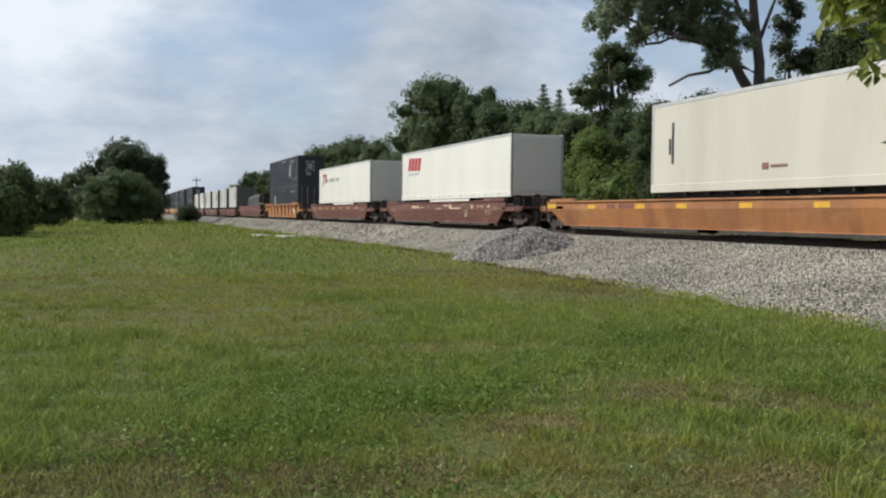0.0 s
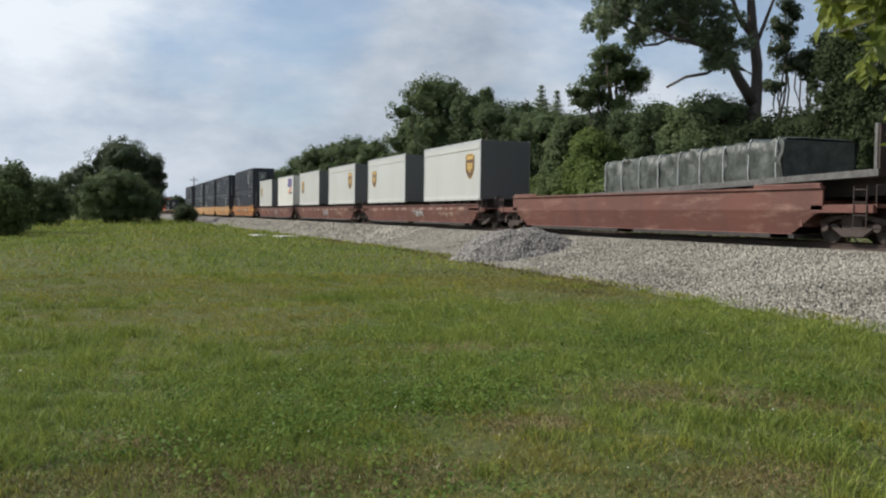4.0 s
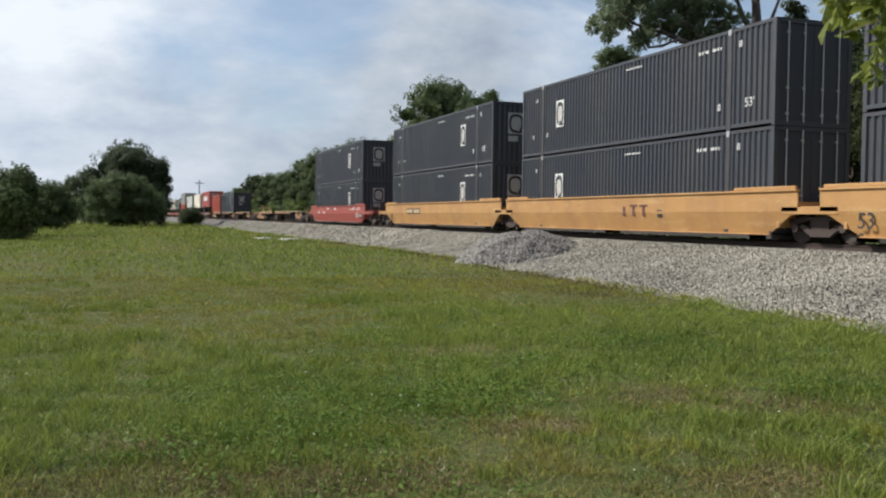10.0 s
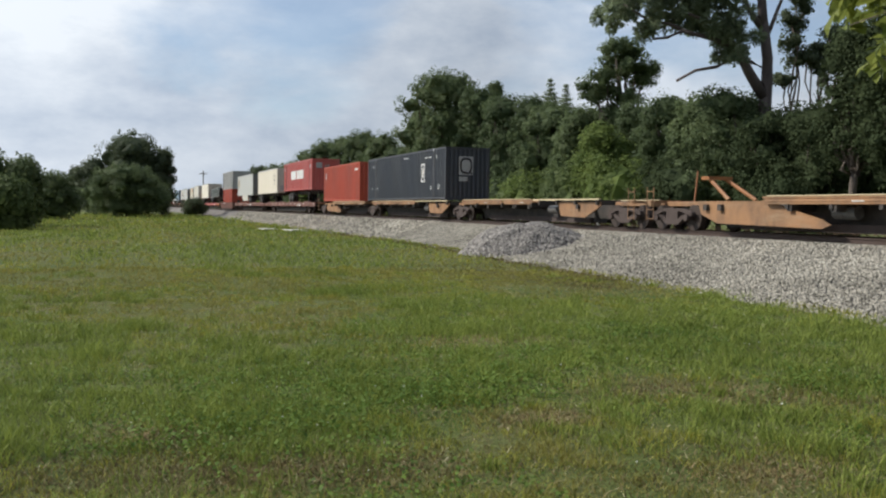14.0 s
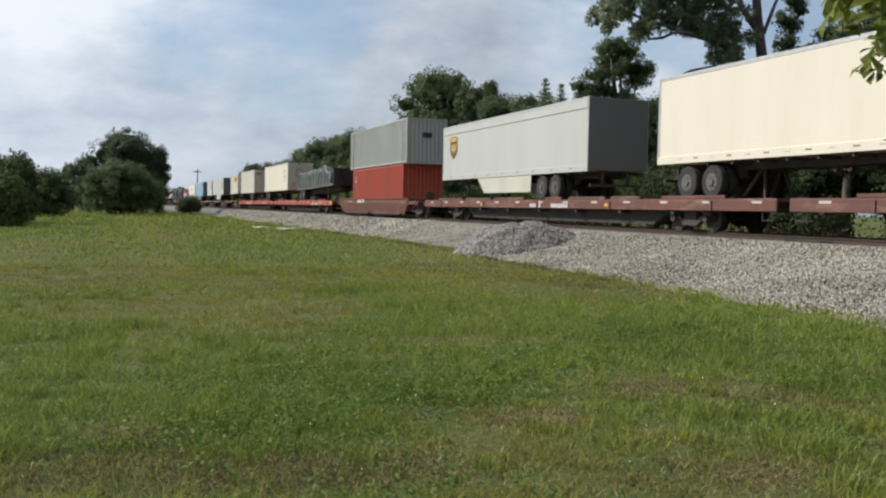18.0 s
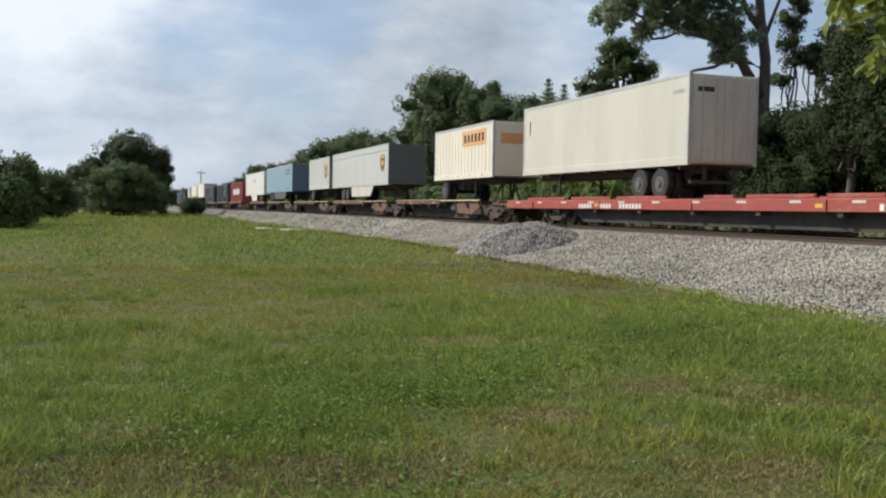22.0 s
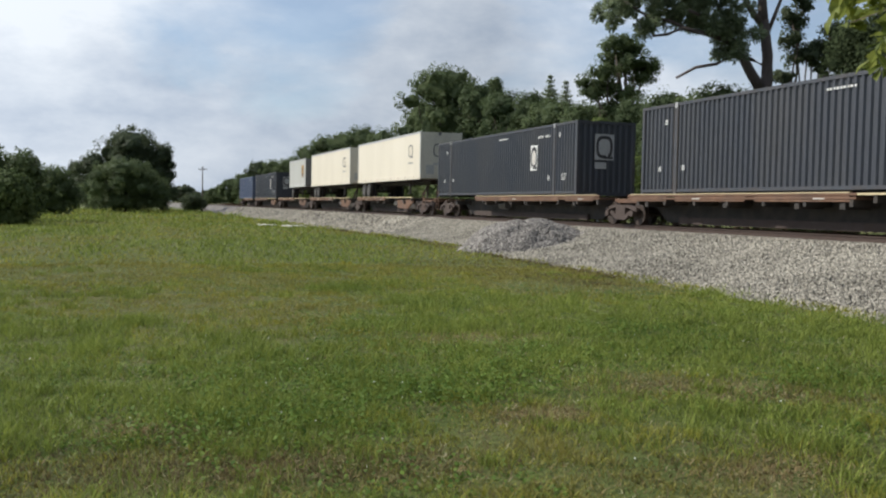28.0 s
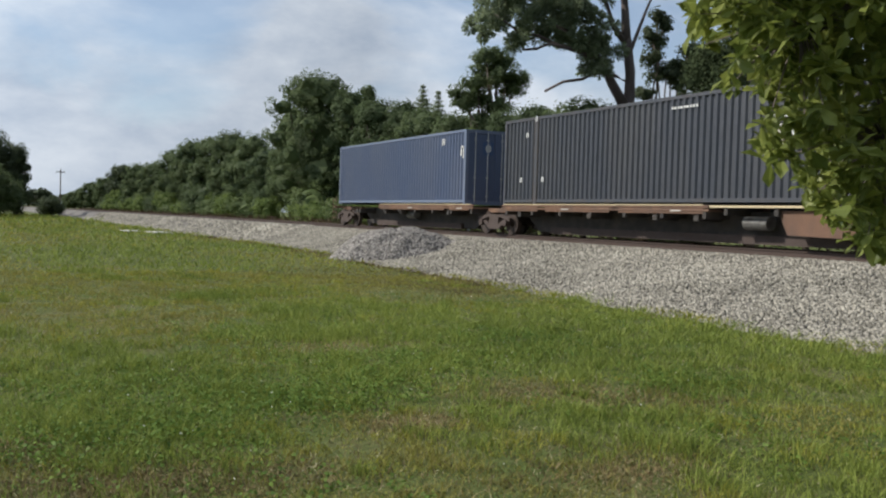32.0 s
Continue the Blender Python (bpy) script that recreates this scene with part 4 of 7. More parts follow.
def hitch(root, y, z, up):
    """A trailer hitch stand; raised to a trailer's king pin or lying down."""
    bm = bmesh.new()
    if up:
        for sx in (-0.5, 0.5):
            rod(bm, (sx, y + 0.7, z), (sx * 0.6, y, z + 1.0), 0.06)
            rod(bm, (sx, y - 0.3, z), (sx * 0.6, y, z + 1.0), 0.05)
        box(bm, -0.5, 0.5, y - 0.4, y + 0.4, z + 0.98, z + 1.06)
    else:
        rod(bm, (-0.5, y, z + 0.05), (-0.3, y + 1.3, z + 0.75), 0.06)
        rod(bm, (0.5, y, z + 0.05), (0.3, y + 1.3, z + 0.75), 0.06)
        box(bm, -0.45, 0.45, y + 1.1, y + 1.5, z + 0.7, z + 0.8)
        rod(bm, (-0.4, y + 1.9, z), (-0.3, y + 1.9, z + 1.0), 0.03)
    part("hitch", bm, M_STEEL if up else M_ORANGE, root)


def flat_car(label, s0, s1, m_, stands=(), marks=(), front=4.4, plates=()):
    """A long flat car: deck, side sills, centre sill, two trucks, hitches and bridge plates."""
    root = thing("flat_car", label, "railway car", "cars of the train", s0)
    L = s1 - s0
    part("deck", boxes((-1.34, 1.34, 0.1, L - 0.1, 1.02, 1.10)), m_, root)
    for sx in (-1, 1):
        sill = part("side_sill", boxes((min(sx * 1.36, sx * 1.28), max(sx * 1.36, sx * 1.28), 0.1, L - 0.1, 0.74, 1.07)), m_, root, bevel=0.015)
        pieces("deck_rail", m_, sill, *[(min(sx * 1.24, sx * 1.33), max(sx * 1.24, sx * 1.33), L * a_, L * b_, 1.10, 1.20) for a_, b_ in ((0.08, 0.19), (0.235, 0.30), (0.315, 0.41), (0.43, 0.48), (0.55, 0.66), (0.675, 0.78), (0.80, 0.92))], bevel=0.012)
        pieces("reflector_strip", M_DASH, sill, *[(min(sx * 1.355, sx * 1.366), max(sx * 1.355, sx * 1.366), L * (k + 0.3) / 13, L * (k + 0.3) / 13 + 0.42, 0.96, 1.03) for k in range(13)])
        for k in range(5):
            y = L * (k + 0.5) / 5
            part("post", boxes((min(sx * 1.36, sx * 1.40), max(sx * 1.36, sx * 1.40), y - 0.05, y + 0.05, 0.75, 1.05)), m_, sill)
    bm = bmesh.new()
    prism(bm, [(0.6, 1.02), (L - 0.6, 1.02), (L - 0.6, 0.8), (L - 5.6, 0.74), (L - 6.6, 0.26), (6.6, 0.26), (5.6, 0.74), (0.6, 0.8)], -0.95, 0.95)
    part("centre_sill", bm, M_BLACK, root)
    pieces("cross_bearer", M_BLACK, root, *[(-1.3, 1.3, 5 + k * (L - 10) / 6 - 0.1, 5 + k * (L - 10) / 6 + 0.1, 0.62, 1.02) for k in range(7)])
    truck(root, front), truck(root, L - 4.4)
    coupler(root, 0.4, -1), coupler(root, L - 0.4, 1)
    for y in (0.5, L - 0.5):
        ladder(root, -1.30, y, 0.45, 1.05, M_STEEL)
    bars("yellow_mark", root, M_YEL, list(plates) + [(L * 0.3, L * 0.3 + 0.35, 0.84, 0.95), (L * 0.7, L * 0.7 + 0.35, 0.84, 0.95)], -1.364)
    bars("number_bar", root, M_MARK, [r for y, n in marks for r in side_marks(y, n, 0.78, 0.13, 0.16, 0.08)], -1.364)
    for y, up in stands:
        hitch(root, y - s0, 1.10, up)
    return root


def flatbed(label, s, z, L, load, deck, high, wall, peak=0.0, tilt=0.0):
    """A flatbed road trailer with a front bulkhead and a tarpaulin-wrapped load in bands; peak lifts the tarpaulin over a mast near the front; tilt raises the front end."""
    root = thing("flatbed_trailer", label, "trailer", "loads of the train", s, z)
    up = lambda y: tilt * (L - y)

    def leaned(bm):
        for v in bm.verts:
            v.co.z += up(v.co.y)
        return bm

    part("flat_deck", leaned(boxes((-1.28, 1.28, 0.0, L, -0.12, 0.0))), M_BULK, root)
    for sx in (-1, 1):
        part("side_rail", leaned(boxes((min(sx * 1.26, sx * 1.30), max(sx * 1.26, sx * 1.30), 0.0, L, -0.14, 0.03))), M_RIM, root, "scuffed grey side rail")
        part("frame_beam", leaned(boxes((min(sx * 0.45, sx * 0.6), max(sx * 0.45, sx * 0.6), 0.3, L - 0.3, -0.55, -0.12))), M_BLACK, root)
    part("bulkhead", leaned(boxes((-1.25, 1.25, 0.0, 0.07, 0.0, wall))), M_BULK, root, "dark maroon steel bulkhead")
    for x in (-1.27, -0.6, 0.6, 1.17):
        part("bulkhead_post", leaned(boxes((x, x + 0.1, 0.07, 0.16, 0.0, wall + 0.02))), M_RIM if x < -1 else M_BLACK, root)

    def crest(y, x=-1.25):
        """Height of the load at y: a flat wrapped stack, a tent over the mast, a lower lumpy part before it."""
        h = high
        if peak:
            h = float(np.interp(y, (load[0], 2.3, 2.7, 3.1, 3.3, 3.5, 4.0, 5.0), (0.95, 1.02, 1.2, peak - 0.06, peak, peak - 0.06, high + 0.1, high)))
            flat = float(np.interp(y, (load[0], 2.3, 5.0), (0.95, 1.0, high)))
            h = flat + (h - flat) * max(0.0, 1 - 0.75 * (x + 1.25))
        return h + 0.07 * noise.noise((y * 1.7, 3.0, s)) + 0.05 * noise.noise((y * 4.5, 5.0, s))

    ny = 170
    yy = np.linspace(load[0], load[1], ny)
    prof = [(-1.24, 0.0), (-1.27, 0.22), (-1.26, 0.45), (-1.27, 0.68), (-1.25, 0.90), (-1.18, 0.98), (-0.6, 1.0), (0.0, 1.0), (0.6, 1.0), (1.18, 0.98), (1.25, 0.90), (1.27, 0.5), (1.24, 0.0)]
    v = np.array([[(px + (0.16 * noise.noise((y * 2.4 + pz * 3, pz * 3, px)) + 0.10 * noise.noise((y * 6.5 - pz * 5, pz * 5, px))) * (0.35 + pz), y, pz * crest(y, px) + up(y)) for px, pz in prof] for y in yy])
    nx = len(prof)
    idx = np.arange(ny * nx).reshape(ny, nx)
    arrays("tarpaulin", v.reshape(-1, 3), np.stack([idx[:-1, :-1], idx[1:, :-1], idx[1:, 1:], idx[:-1, 1:]], -1).reshape(-1, 4), M_TARP, root, smooth=True)
    for e, d in ((load[0], 0.1), (load[1], -0.1)):
        part("tarpaulin_end", boxes((-1.2, 1.2, min(e, e + d), max(e, e + d), up(e), up(e) + crest(e) * 0.95)), M_TARP, root)
    n = int((load[1] - load[0]) / 1.15)
    for i in range(n + 1):
        y = load[0] + 0.15 + i * (load[1] - load[0] - 0.3) / n
        row = [(px * 1.04, pz * crest(y, px) + up(y) + 0.02 * (pz > 0.9)) for px, pz in prof]
        bm = bmesh.new()
        limb(bm, [(q[0], y, q[1]) for q in row], 0.024, 0.024, 4)
        part("strap", bm, M_GREYMARK, root, "pale webbing strap")
    for y in (L - 1.6, L - 2.85):
        tyre_pair(root, y, -deck)
    for sx in (-1, 1):
        bm = bmesh.new()
        rod(bm, (sx * 0.9, 3.4, -0.1 + up(3.4)), (sx * 0.9, 3.4, -deck + 0.06), 0.05, 8)
        part("landing_leg", bm, M_RIM, root)
    return root


# ---- ground, ballast and track ----
def toe(y):
    """Where the ballast's foot meets the lawn."""
    return float(np.interp(y, (0, 16, 28, 40, 90, 900), (11.0, 11.35, 12.35, 13.2, 13.7, 14.0)))


def land(x, y):
    """Height of the lawn: gentle waves, a fall to the left far off, a low bank behind the track."""
    z = 0.05 * noise.noise((x * 0.09, y * 0.07, 0.3)) + 0.02 * noise.noise((x * 0.5, y * 0.5, 4.0))
    d = math.hypot(x, y)
    if d > 150 or x > 24:
        z *= 0.3
    z -= 0.9 * float(np.clip((-x - 3 - 0.04 * y) / 14, 0, 1)) * float(np.clip((y - 40) / 40, 0, 1))
    return z + 0.35 * float(np.clip((x - 20) / 3, 0, 1))


def ground_mat():
    m = bpy.data.materials.new("lawn soil and grass")
    m.use_nodes = True
    t = m.node_tree
    t.nodes.clear()
    out, sh = t.nodes.new("ShaderNodeOutputMaterial"), t.nodes.new("ShaderNodeBsdfPrincipled")
    co = t.nodes.new("ShaderNodeTexCoord")
    ns = []
    for sc, det in ((0.11, 6), (1.3, 6), (14.0, 5), (60.0, 3)):
        n = t.nodes.new("ShaderNodeTexNoise")
        n.inputs["Scale"].default_value, n.inputs["Detail"].default_value, n.inputs["Roughness"].default_value = sc, det, 0.65
        t.links.new(co.outputs["Object"], n.inputs["Vector"])
        ns.append(n)

    def ramp(n, stops):
        r = t.nodes.new("ShaderNodeValToRGB")
        r.color_ramp.elements[0].position, r.color_ramp.elements[0].color = stops[0][0], (*stops[0][1], 1)
        r.color_ramp.elements[1].position, r.color_ramp.elements[1].color = stops[-1][0], (*stops[-1][1], 1)
        for p, c in stops[1:-1]:
            r.color_ramp.elements.new(p).color = (*c, 1)
        t.links.new(n.outputs[0], r.inputs[0])
        return r

    r1 = ramp(ns[0], [(0.34, (0.07, 0.115, 0.025)), (0.52, (0.11, 0.14, 0.04)), (0.66, (0.19, 0.165, 0.08))])
    r2 = ramp(ns[1], [(0.33, (0.07, 0.115, 0.025)), (0.50, (0.12, 0.135, 0.045)), (0.68, (0.20, 0.165, 0.09))])
    r3 = ramp(ns[2], [(0.3, (0.45, 0.45, 0.45)), (0.7, (1.25, 1.25, 1.2))])
    mx, mu = t.nodes.new("ShaderNodeMix"), t.nodes.new("ShaderNodeMix")
    mx.data_type = mu.data_type = "RGBA"
    mx.inputs[0].default_value = 0.5
    mu.blend_type, mu.inputs[0].default_value = "MULTIPLY", 0.8
    bp = t.nodes.new("ShaderNodeBump")
    bp.inputs["Strength"].default_value, bp.inputs["Distance"].default_value = 0.9, 0.06
    sh.inputs["Roughness"].default_value = 0.95
    sh.inputs["Specular IOR Level"].default_value = 0.15
    for a, b in ((r1.outputs[0], mx.inputs[6]), (r2.outputs[0], mx.inputs[7]), (mx.outputs[2], mu.inputs[6]), (r3.outputs[0], mu.inputs[7]), (mu.outputs[2], sh.inputs["Base Color"]),
                 (ns[2].outputs[0], bp.inputs["Height"]), (bp.outputs[0], sh.inputs["Normal"]), (sh.outputs[0], out.inputs[0])):
        t.links.new(a, b)
    return m


M_LAWN = ground_mat()
gx = np.unique(np.concatenate([np.array([-4000, -1500, -600, -300, -150, 150, 400, 1000, 4000]), np.arange(-90, 70, 1.5)]))
gy = np.unique(np.concatenate([np.array([-4000, -800, -200, -60, 300, 420, 600, 1000, 2000, 5000]), np.arange(-20, 60, 1.0), np.arange(60, 240, 4)]))
GV = np.array([(x, y, land(x, y)) for y in gy for x in gx])
gi = np.arange(len(GV)).reshape(len(gy), len(gx))
tagged(arrays("ground", GV, np.stack([gi[:-1, :-1], gi[:-1, 1:], gi[1:, 1:], gi[1:, :-1]], -1).reshape(-1, 4), M_LAWN, smooth=True), "rough mown lawn with dry and weedy patches", "ground", "", "structure")

M_BALLAST = mat("crushed limestone", (0.17, 0.157, 0.142), 0.9, dirt=(0.13, 0.115, 0.10), amount=0.8, scale=9, grain=26, bump=0.10)
M_STONE = stone_mat("broken limestone pieces", (0.06, 0.056, 0.046), (0.50, 0.468, 0.395))
M_PILE = stone_mat("grey crushed stone", (0.055, 0.052, 0.05), (0.40, 0.375, 0.345))
M_RAIL = mat("rusty rail steel", (0.085, 0.06, 0.05), 0.6, 0.4, dirt=(0.10, 0.06, 0.045), amount=0.6, scale=5)
M_TIE = mat("weathered tie", (0.22, 0.20, 0.18), 0.9, dirt=(0.10, 0.08, 0.07), amount=0.7, scale=3)
M_CONCRETE = mat("pale concrete", (0.62, 0.60, 0.55), 0.85, dirt=(0.35, 0.32, 0.28), amount=0.5, scale=3)


def bed_z(x, y):
    """Height of the ballast bed."""
    tx = toe(y)
    z = float(np.interp(x, (tx - 0.6, tx, tx + 1.6, 15.9, 16.6, 19.5, 20.2, 21.8), (-0.12, 0.03, 0.28, 0.75, 0.905, 0.905, 0.82, 0.25)))
    return z + (0.05 * noise.noise((x * 0.7, y * 0.5, 8.0)) if x < 16.4 else 0.0)


by = np.unique(np.concatenate([np.arange(-30, 70, 0.7), np.arange(70, 240, 5), np.arange(240, 1000, 40)]))
rows = []
for y in by:
    tx = toe(y)
    xs = [tx - 0.6, tx, tx + 0.4, tx + 0.9, tx + 1.6, *np.linspace(tx + 2.2, 16.2, 6), 16.6, 17.2, 18.0, 18.8, 19.5, 20.2, 21.0, 21.8]
    rows.append([(x + 0.12 * noise.noise((y * 0.6, 2.0, 1.0)) * (x < tx + 1), y, bed_z(x, y)) for x in xs])
BV = np.array(rows)
bi = np.arange(BV.shape[0] * BV.shape[1]).reshape(BV.shape[:2])
ballast = tagged(arrays("ballast_bed", BV.reshape(-1, 3), np.stack([bi[:-1, :-1], bi[:-1, 1:], bi[1:, 1:], bi[1:, :-1]], -1).reshape(-1, 4), M_BALLAST, smooth=True),
                 "bed of pale grey crushed stone under the track", "ballast", "", "structure")

SHAPES = []
rs = np.random.default_rng(5)
for k in range(12):
    c = np.array([(x, y, z) for z in (-1, 1) for y in (-1, 1) for x in (-1, 1)], float)
    c = c * rs.uniform(0.45, 1.0, c.shape)
    SHAPES.append(c)
CUBE = np.array([(4, 5, 7, 6), (0, 1, 5, 4), (2, 6, 7, 3), (0, 4, 6, 2), (1, 3, 7, 5)])


def stones(name, pts, size, material, parent, label=""):
    """Many small angular stones at given places, joined."""
    n = len(pts)
    k = rs.integers(0, 12, n)
    base = np.array(SHAPES)[k]
    a = rs.uniform(0, 2 * math.pi, n)
    b = rs.uniform(-0.9, 0.9, n)
    s = size * rs.uniform(0.6, 1.35, n)
    x = base[..., 0] * np.cos(a)[:, None] - base[..., 1] * np.sin(a)[:, None]
    y = base[..., 0] * np.sin(a)[:, None] + base[..., 1] * np.cos(a)[:, None]
    z = base[..., 2]
    y, z = y * np.cos(b)[:, None] - z * np.sin(b)[:, None], y * np.sin(b)[:, None] + z * np.cos(b)[:, None]
    v = np.stack([x, y, z], -1) * s[:, None, None] * 0.5 + pts[:, None, :]
    f = (CUBE[None] + 8 * np.arange(n)[:, None, None]).reshape(-1, 4)
    return tagged(arrays(name, v.reshape(-1, 3), f, material, parent), label, "", "", "stuff")


def strew(n, y0, y1, fn, power=1.0):
    y = y0 + (y1 - y0) * rs.uniform(0, 1, n) ** power
    u = rs.uniform(0, 1, n)
    pts = []
    for yy, uu in zip(y, u):
        tx = toe(yy)
        x = tx - 0.35 + uu * (17.5 - tx)
        pts.append((x, yy, fn(x, yy)))
    return np.array(pts)


stones("ballast_gravel", strew(90000, 8, 50, lambda x, y: bed_z(x, y) + 0.004 + 0.02 * random.random(), 1.35), 0.048, M_STONE, ballast, "loose pale broken stones")
stones("ballast_gravel", strew(13000, 48, 130, lambda x, y: bed_z(x, y) + 0.012, 1.3), 0.12, M_STONE, ballast, "loose pale broken stones")

# heap of darker stone on the bed's shoulder
PILE = (13.85, 30.9)


def heap_z(dx, dy):
    q = math.hypot(dx / 2.25, dy / (2.3 if dy > 0 else 2.7))
    h = 0.90 * max(0.0, 1 - q ** 2.6) * (1 - 0.2 * max(0.0, dx) / 2.1)
    return h + 0.16 * noise.noise((dx * 1.3, dy * 1.6, 2.0)) * (q < 1.1)


hp = np.array([(dx, dy) for dx in np.linspace(-2.4, 2.4, 30) for dy in np.linspace(-2.9, 2.6, 34)])
HV = np.array([(PILE[0] + dx, PILE[1] + dy, bed_z(PILE[0] + dx, PILE[1] + dy) - 0.06 + heap_z(dx, dy)) for dx, dy in hp])
hi = np.arange(len(HV)).reshape(30, 34)
heap = tagged(arrays("stone_heap", HV, np.stack([hi[:-1, :-1], hi[1:, :-1], hi[1:, 1:], hi[:-1, 1:]], -1).reshape(-1, 4), M_PILE, smooth=True),
              "low heap of dark grey crushed stone on the ballast shoulder", "gravel heap")
sp = rs.uniform(-1, 1, (15000, 2)) * (2.4, 2.8) - (0, 0.15)
sp = sp[(sp[:, 0] / 2.35) ** 2 + ((sp[:, 1] + 0.2) / 2.7) ** 2 < 1]
stones("loose_gravel", np.array([(PILE[0] + a, PILE[1] + b, bed_z(PILE[0] + a, PILE[1] + b) - 0.05 + heap_z(a, b)) for a, b in sp]), 0.075, M_PILE, heap)

track = tagged(new("railway_track"), "single track of rusty rails on weathered ties", "track", "", "structure")
PROFILE = [(-0.07, 0.0), (0.07, 0.0), (0.07, 0.015), (0.012, 0.03), (0.012, 0.125), (0.037, 0.135), (0.037, 0.168), (-0.037, 0.168), (-0.037, 0.135), (-0.012, 0.125), (-0.012, 0.03), (-0.07, 0.015)]
for sx in (-0.76, 0.76):
    bm = bmesh.new()
    ends = [[bm.verts.new((TRACK_X + sx + px, y, RAIL_Z - 0.168 + pz)) for px, pz in PROFILE] for y in (-60, 1000)]
    n = len(PROFILE)
    for i in range(n):
        bm.faces.new((ends[0][i], ends[0][(i + 1) % n], ends[1][(i + 1) % n], ends[1][i]))
    part("rail", bm, M_RAIL, track, "rust brown steel rail with a worn head")
tie = finish(boxes((-1.3, 1.3, -0.11, 0.11, -0.16, 0.0)), "tie", M_TIE, 0.012)
for i in range(170):
    share("tie", tie, track, (TRACK_X, 8 + 0.6 * i, RAIL_Z - 0.164))

# two flat slabs in the lawn far off
for x, y, a, b in ((10.2, 66.2, 0.9, 1.6), (11.6, 63.2, 1.2, 1.8)):
    bm = boxes((-a / 2, a / 2, -b / 2, b / 2, -0.06, 0.09))
    ob = tagged(new("concrete_slab", finish(bm, "concrete_slab", M_CONCRETE, 0.02)), "pale weathered concrete slab lying in the grass", "slab", "slabs in the lawn")
    ob.matrix_basis = pose(x, y, land(x, y), 0, 0, 12)

# ---- plants ----
rg = np.random.default_rng(11)


def in_lawn(x, y, margin=0.15):
    return x < np.interp(y, (0, 16, 28, 40, 90, 900), (11.0, 11.35, 12.35, 13.2, 13.7, 14.0)) + margin


def lawn_points(n, d0, d1, a0=-14, a1=54, falloff=1.0):
    """Places on the lawn in a wide fan before the viewer's stand, thinning with distance."""
    u = rg.uniform(0, 1, n)
    d = (d0 ** falloff + u * (d1 ** falloff - d0 ** falloff)) ** (1 / falloff)
    a = np.radians(rg.uniform(a0, a1, n))
    x, y = d * np.sin(a), d * np.cos(a)
    k = in_lawn(x, y, 0.15 + 0.5 * rg.uniform(-1, 1, n) ** 3)
    return x[k], y[k], d[k]


def lawn_z(x, y):
    return np.array([land(a, b) for a, b in zip(x, y)])


def blades(name, x, y, h, w, material, label, lean=0.5):
    """Grass blades: one bent sliver of two triangles each."""
    n = len(x)
    z = lawn_z(x, y)
    a, l = rg.uniform(0, 2 * math.pi, n), rg.uniform(0.1, 1.0, n) * lean * h
    b = rg.uniform(0, 2 * math.pi, n)
    p = np.stack([x, y, z - 0.005], -1)
    side = np.stack([np.cos(a), np.sin(a), 0 * a], -1) * (w / 2)[:, None]
    off = np.stack([np.cos(b) * l, np.sin(b) * l, h], -1)
    mid = p + off * np.array([0.35, 0.35, 0.6])
    v = np.stack([p - side, p + side, mid + side * 0.7, p + off, mid - side * 0.7], 1)
    f = (np.array([[0, 1, 2, 4], [4, 2, 3, 3]])[None] + 5 * np.arange(n)[:, None, None])
    quads, tris = f[:, 0].reshape(-1, 4), f[:, 1, :3].reshape(-1, 3)
    me = bpy.data.meshes.new(name)
    me.vertices.add(5 * n), me.loops.add(7 * n), me.polygons.add(2 * n)
    me.vertices.foreach_set("co", v.astype(np.float32).ravel())
    loops = np.concatenate([quads, tris], 1).ravel()
    me.loops.foreach_set("vertex_index", loops.astype(np.int32))
    me.polygons.foreach_set("loop_start", np.stack([7 * np.arange(n), 7 * np.arange(n) + 4], 1).astype(np.int32).ravel())
    me.polygons.foreach_set("loop_total", np.tile(np.array([4, 3], np.int32), n))
    me.update(calc_edges=True)
    me.materials.append(material)
    return tagged(new(name, me), label, "grass", "", "stuff")


M_BLADE = leaf_mat("grass blade", (0.13, 0.150, 0.024), (0.46, 0.44, 0.082), 0.35, 0.6)
M_GREENBLADE = leaf_mat("lush grass blade", (0.075, 0.120, 0.024), (0.365, 0.425, 0.096), 0.35, 0.6)
M_DULLBLADE = leaf_mat("yellowing grass blade", (0.15, 0.145, 0.038), (0.40, 0.365, 0.105), 0.3, 0.65)
M_STRAW = leaf_mat("dry straw blade", (0.16, 0.11, 0.05), (0.46, 0.36, 0.19), 0.25, 0.7)
M_WEED = leaf_mat("clover leaf", (0.055, 0.115, 0.02), (0.20, 0.29, 0.06), 0.3, 0.55)
M_FLOWER = mat("white flower head", (0.8, 0.8, 0.72), 0.7, amount=0.1)


def field(x, y):
    """Where the lawn is lush (high) or dry (low): broad and fine waves."""
    zone = np.zeros(len(x))
    for cx, cy, rx, ry, g in ZONES:
        zone += g * np.exp(-((x - cx) / rx) ** 2 - ((y - cy) / ry) ** 2)
    return zone + np.array([noise.noise((a * 0.16, b * 0.11, 21.0)) + 0.9 * noise.noise((a * 0.55, b * 0.45, 5.0)) + 0.8 * noise.noise((a * 1.7, b * 1.4, 2.0)) for a, b in zip(x, y)])


def bare(x, y):
    """How worn the lawn is, 0 to 1, in a few patches near the viewer's stand."""
    k = np.zeros(len(x))
    for cx, cy, rx, ry in BARE:
        k = np.maximum(k, 1.25 - ((x - cx) / rx) ** 2 - ((y - cy) / ry) ** 2)
    return np.clip(k, 0, 1)


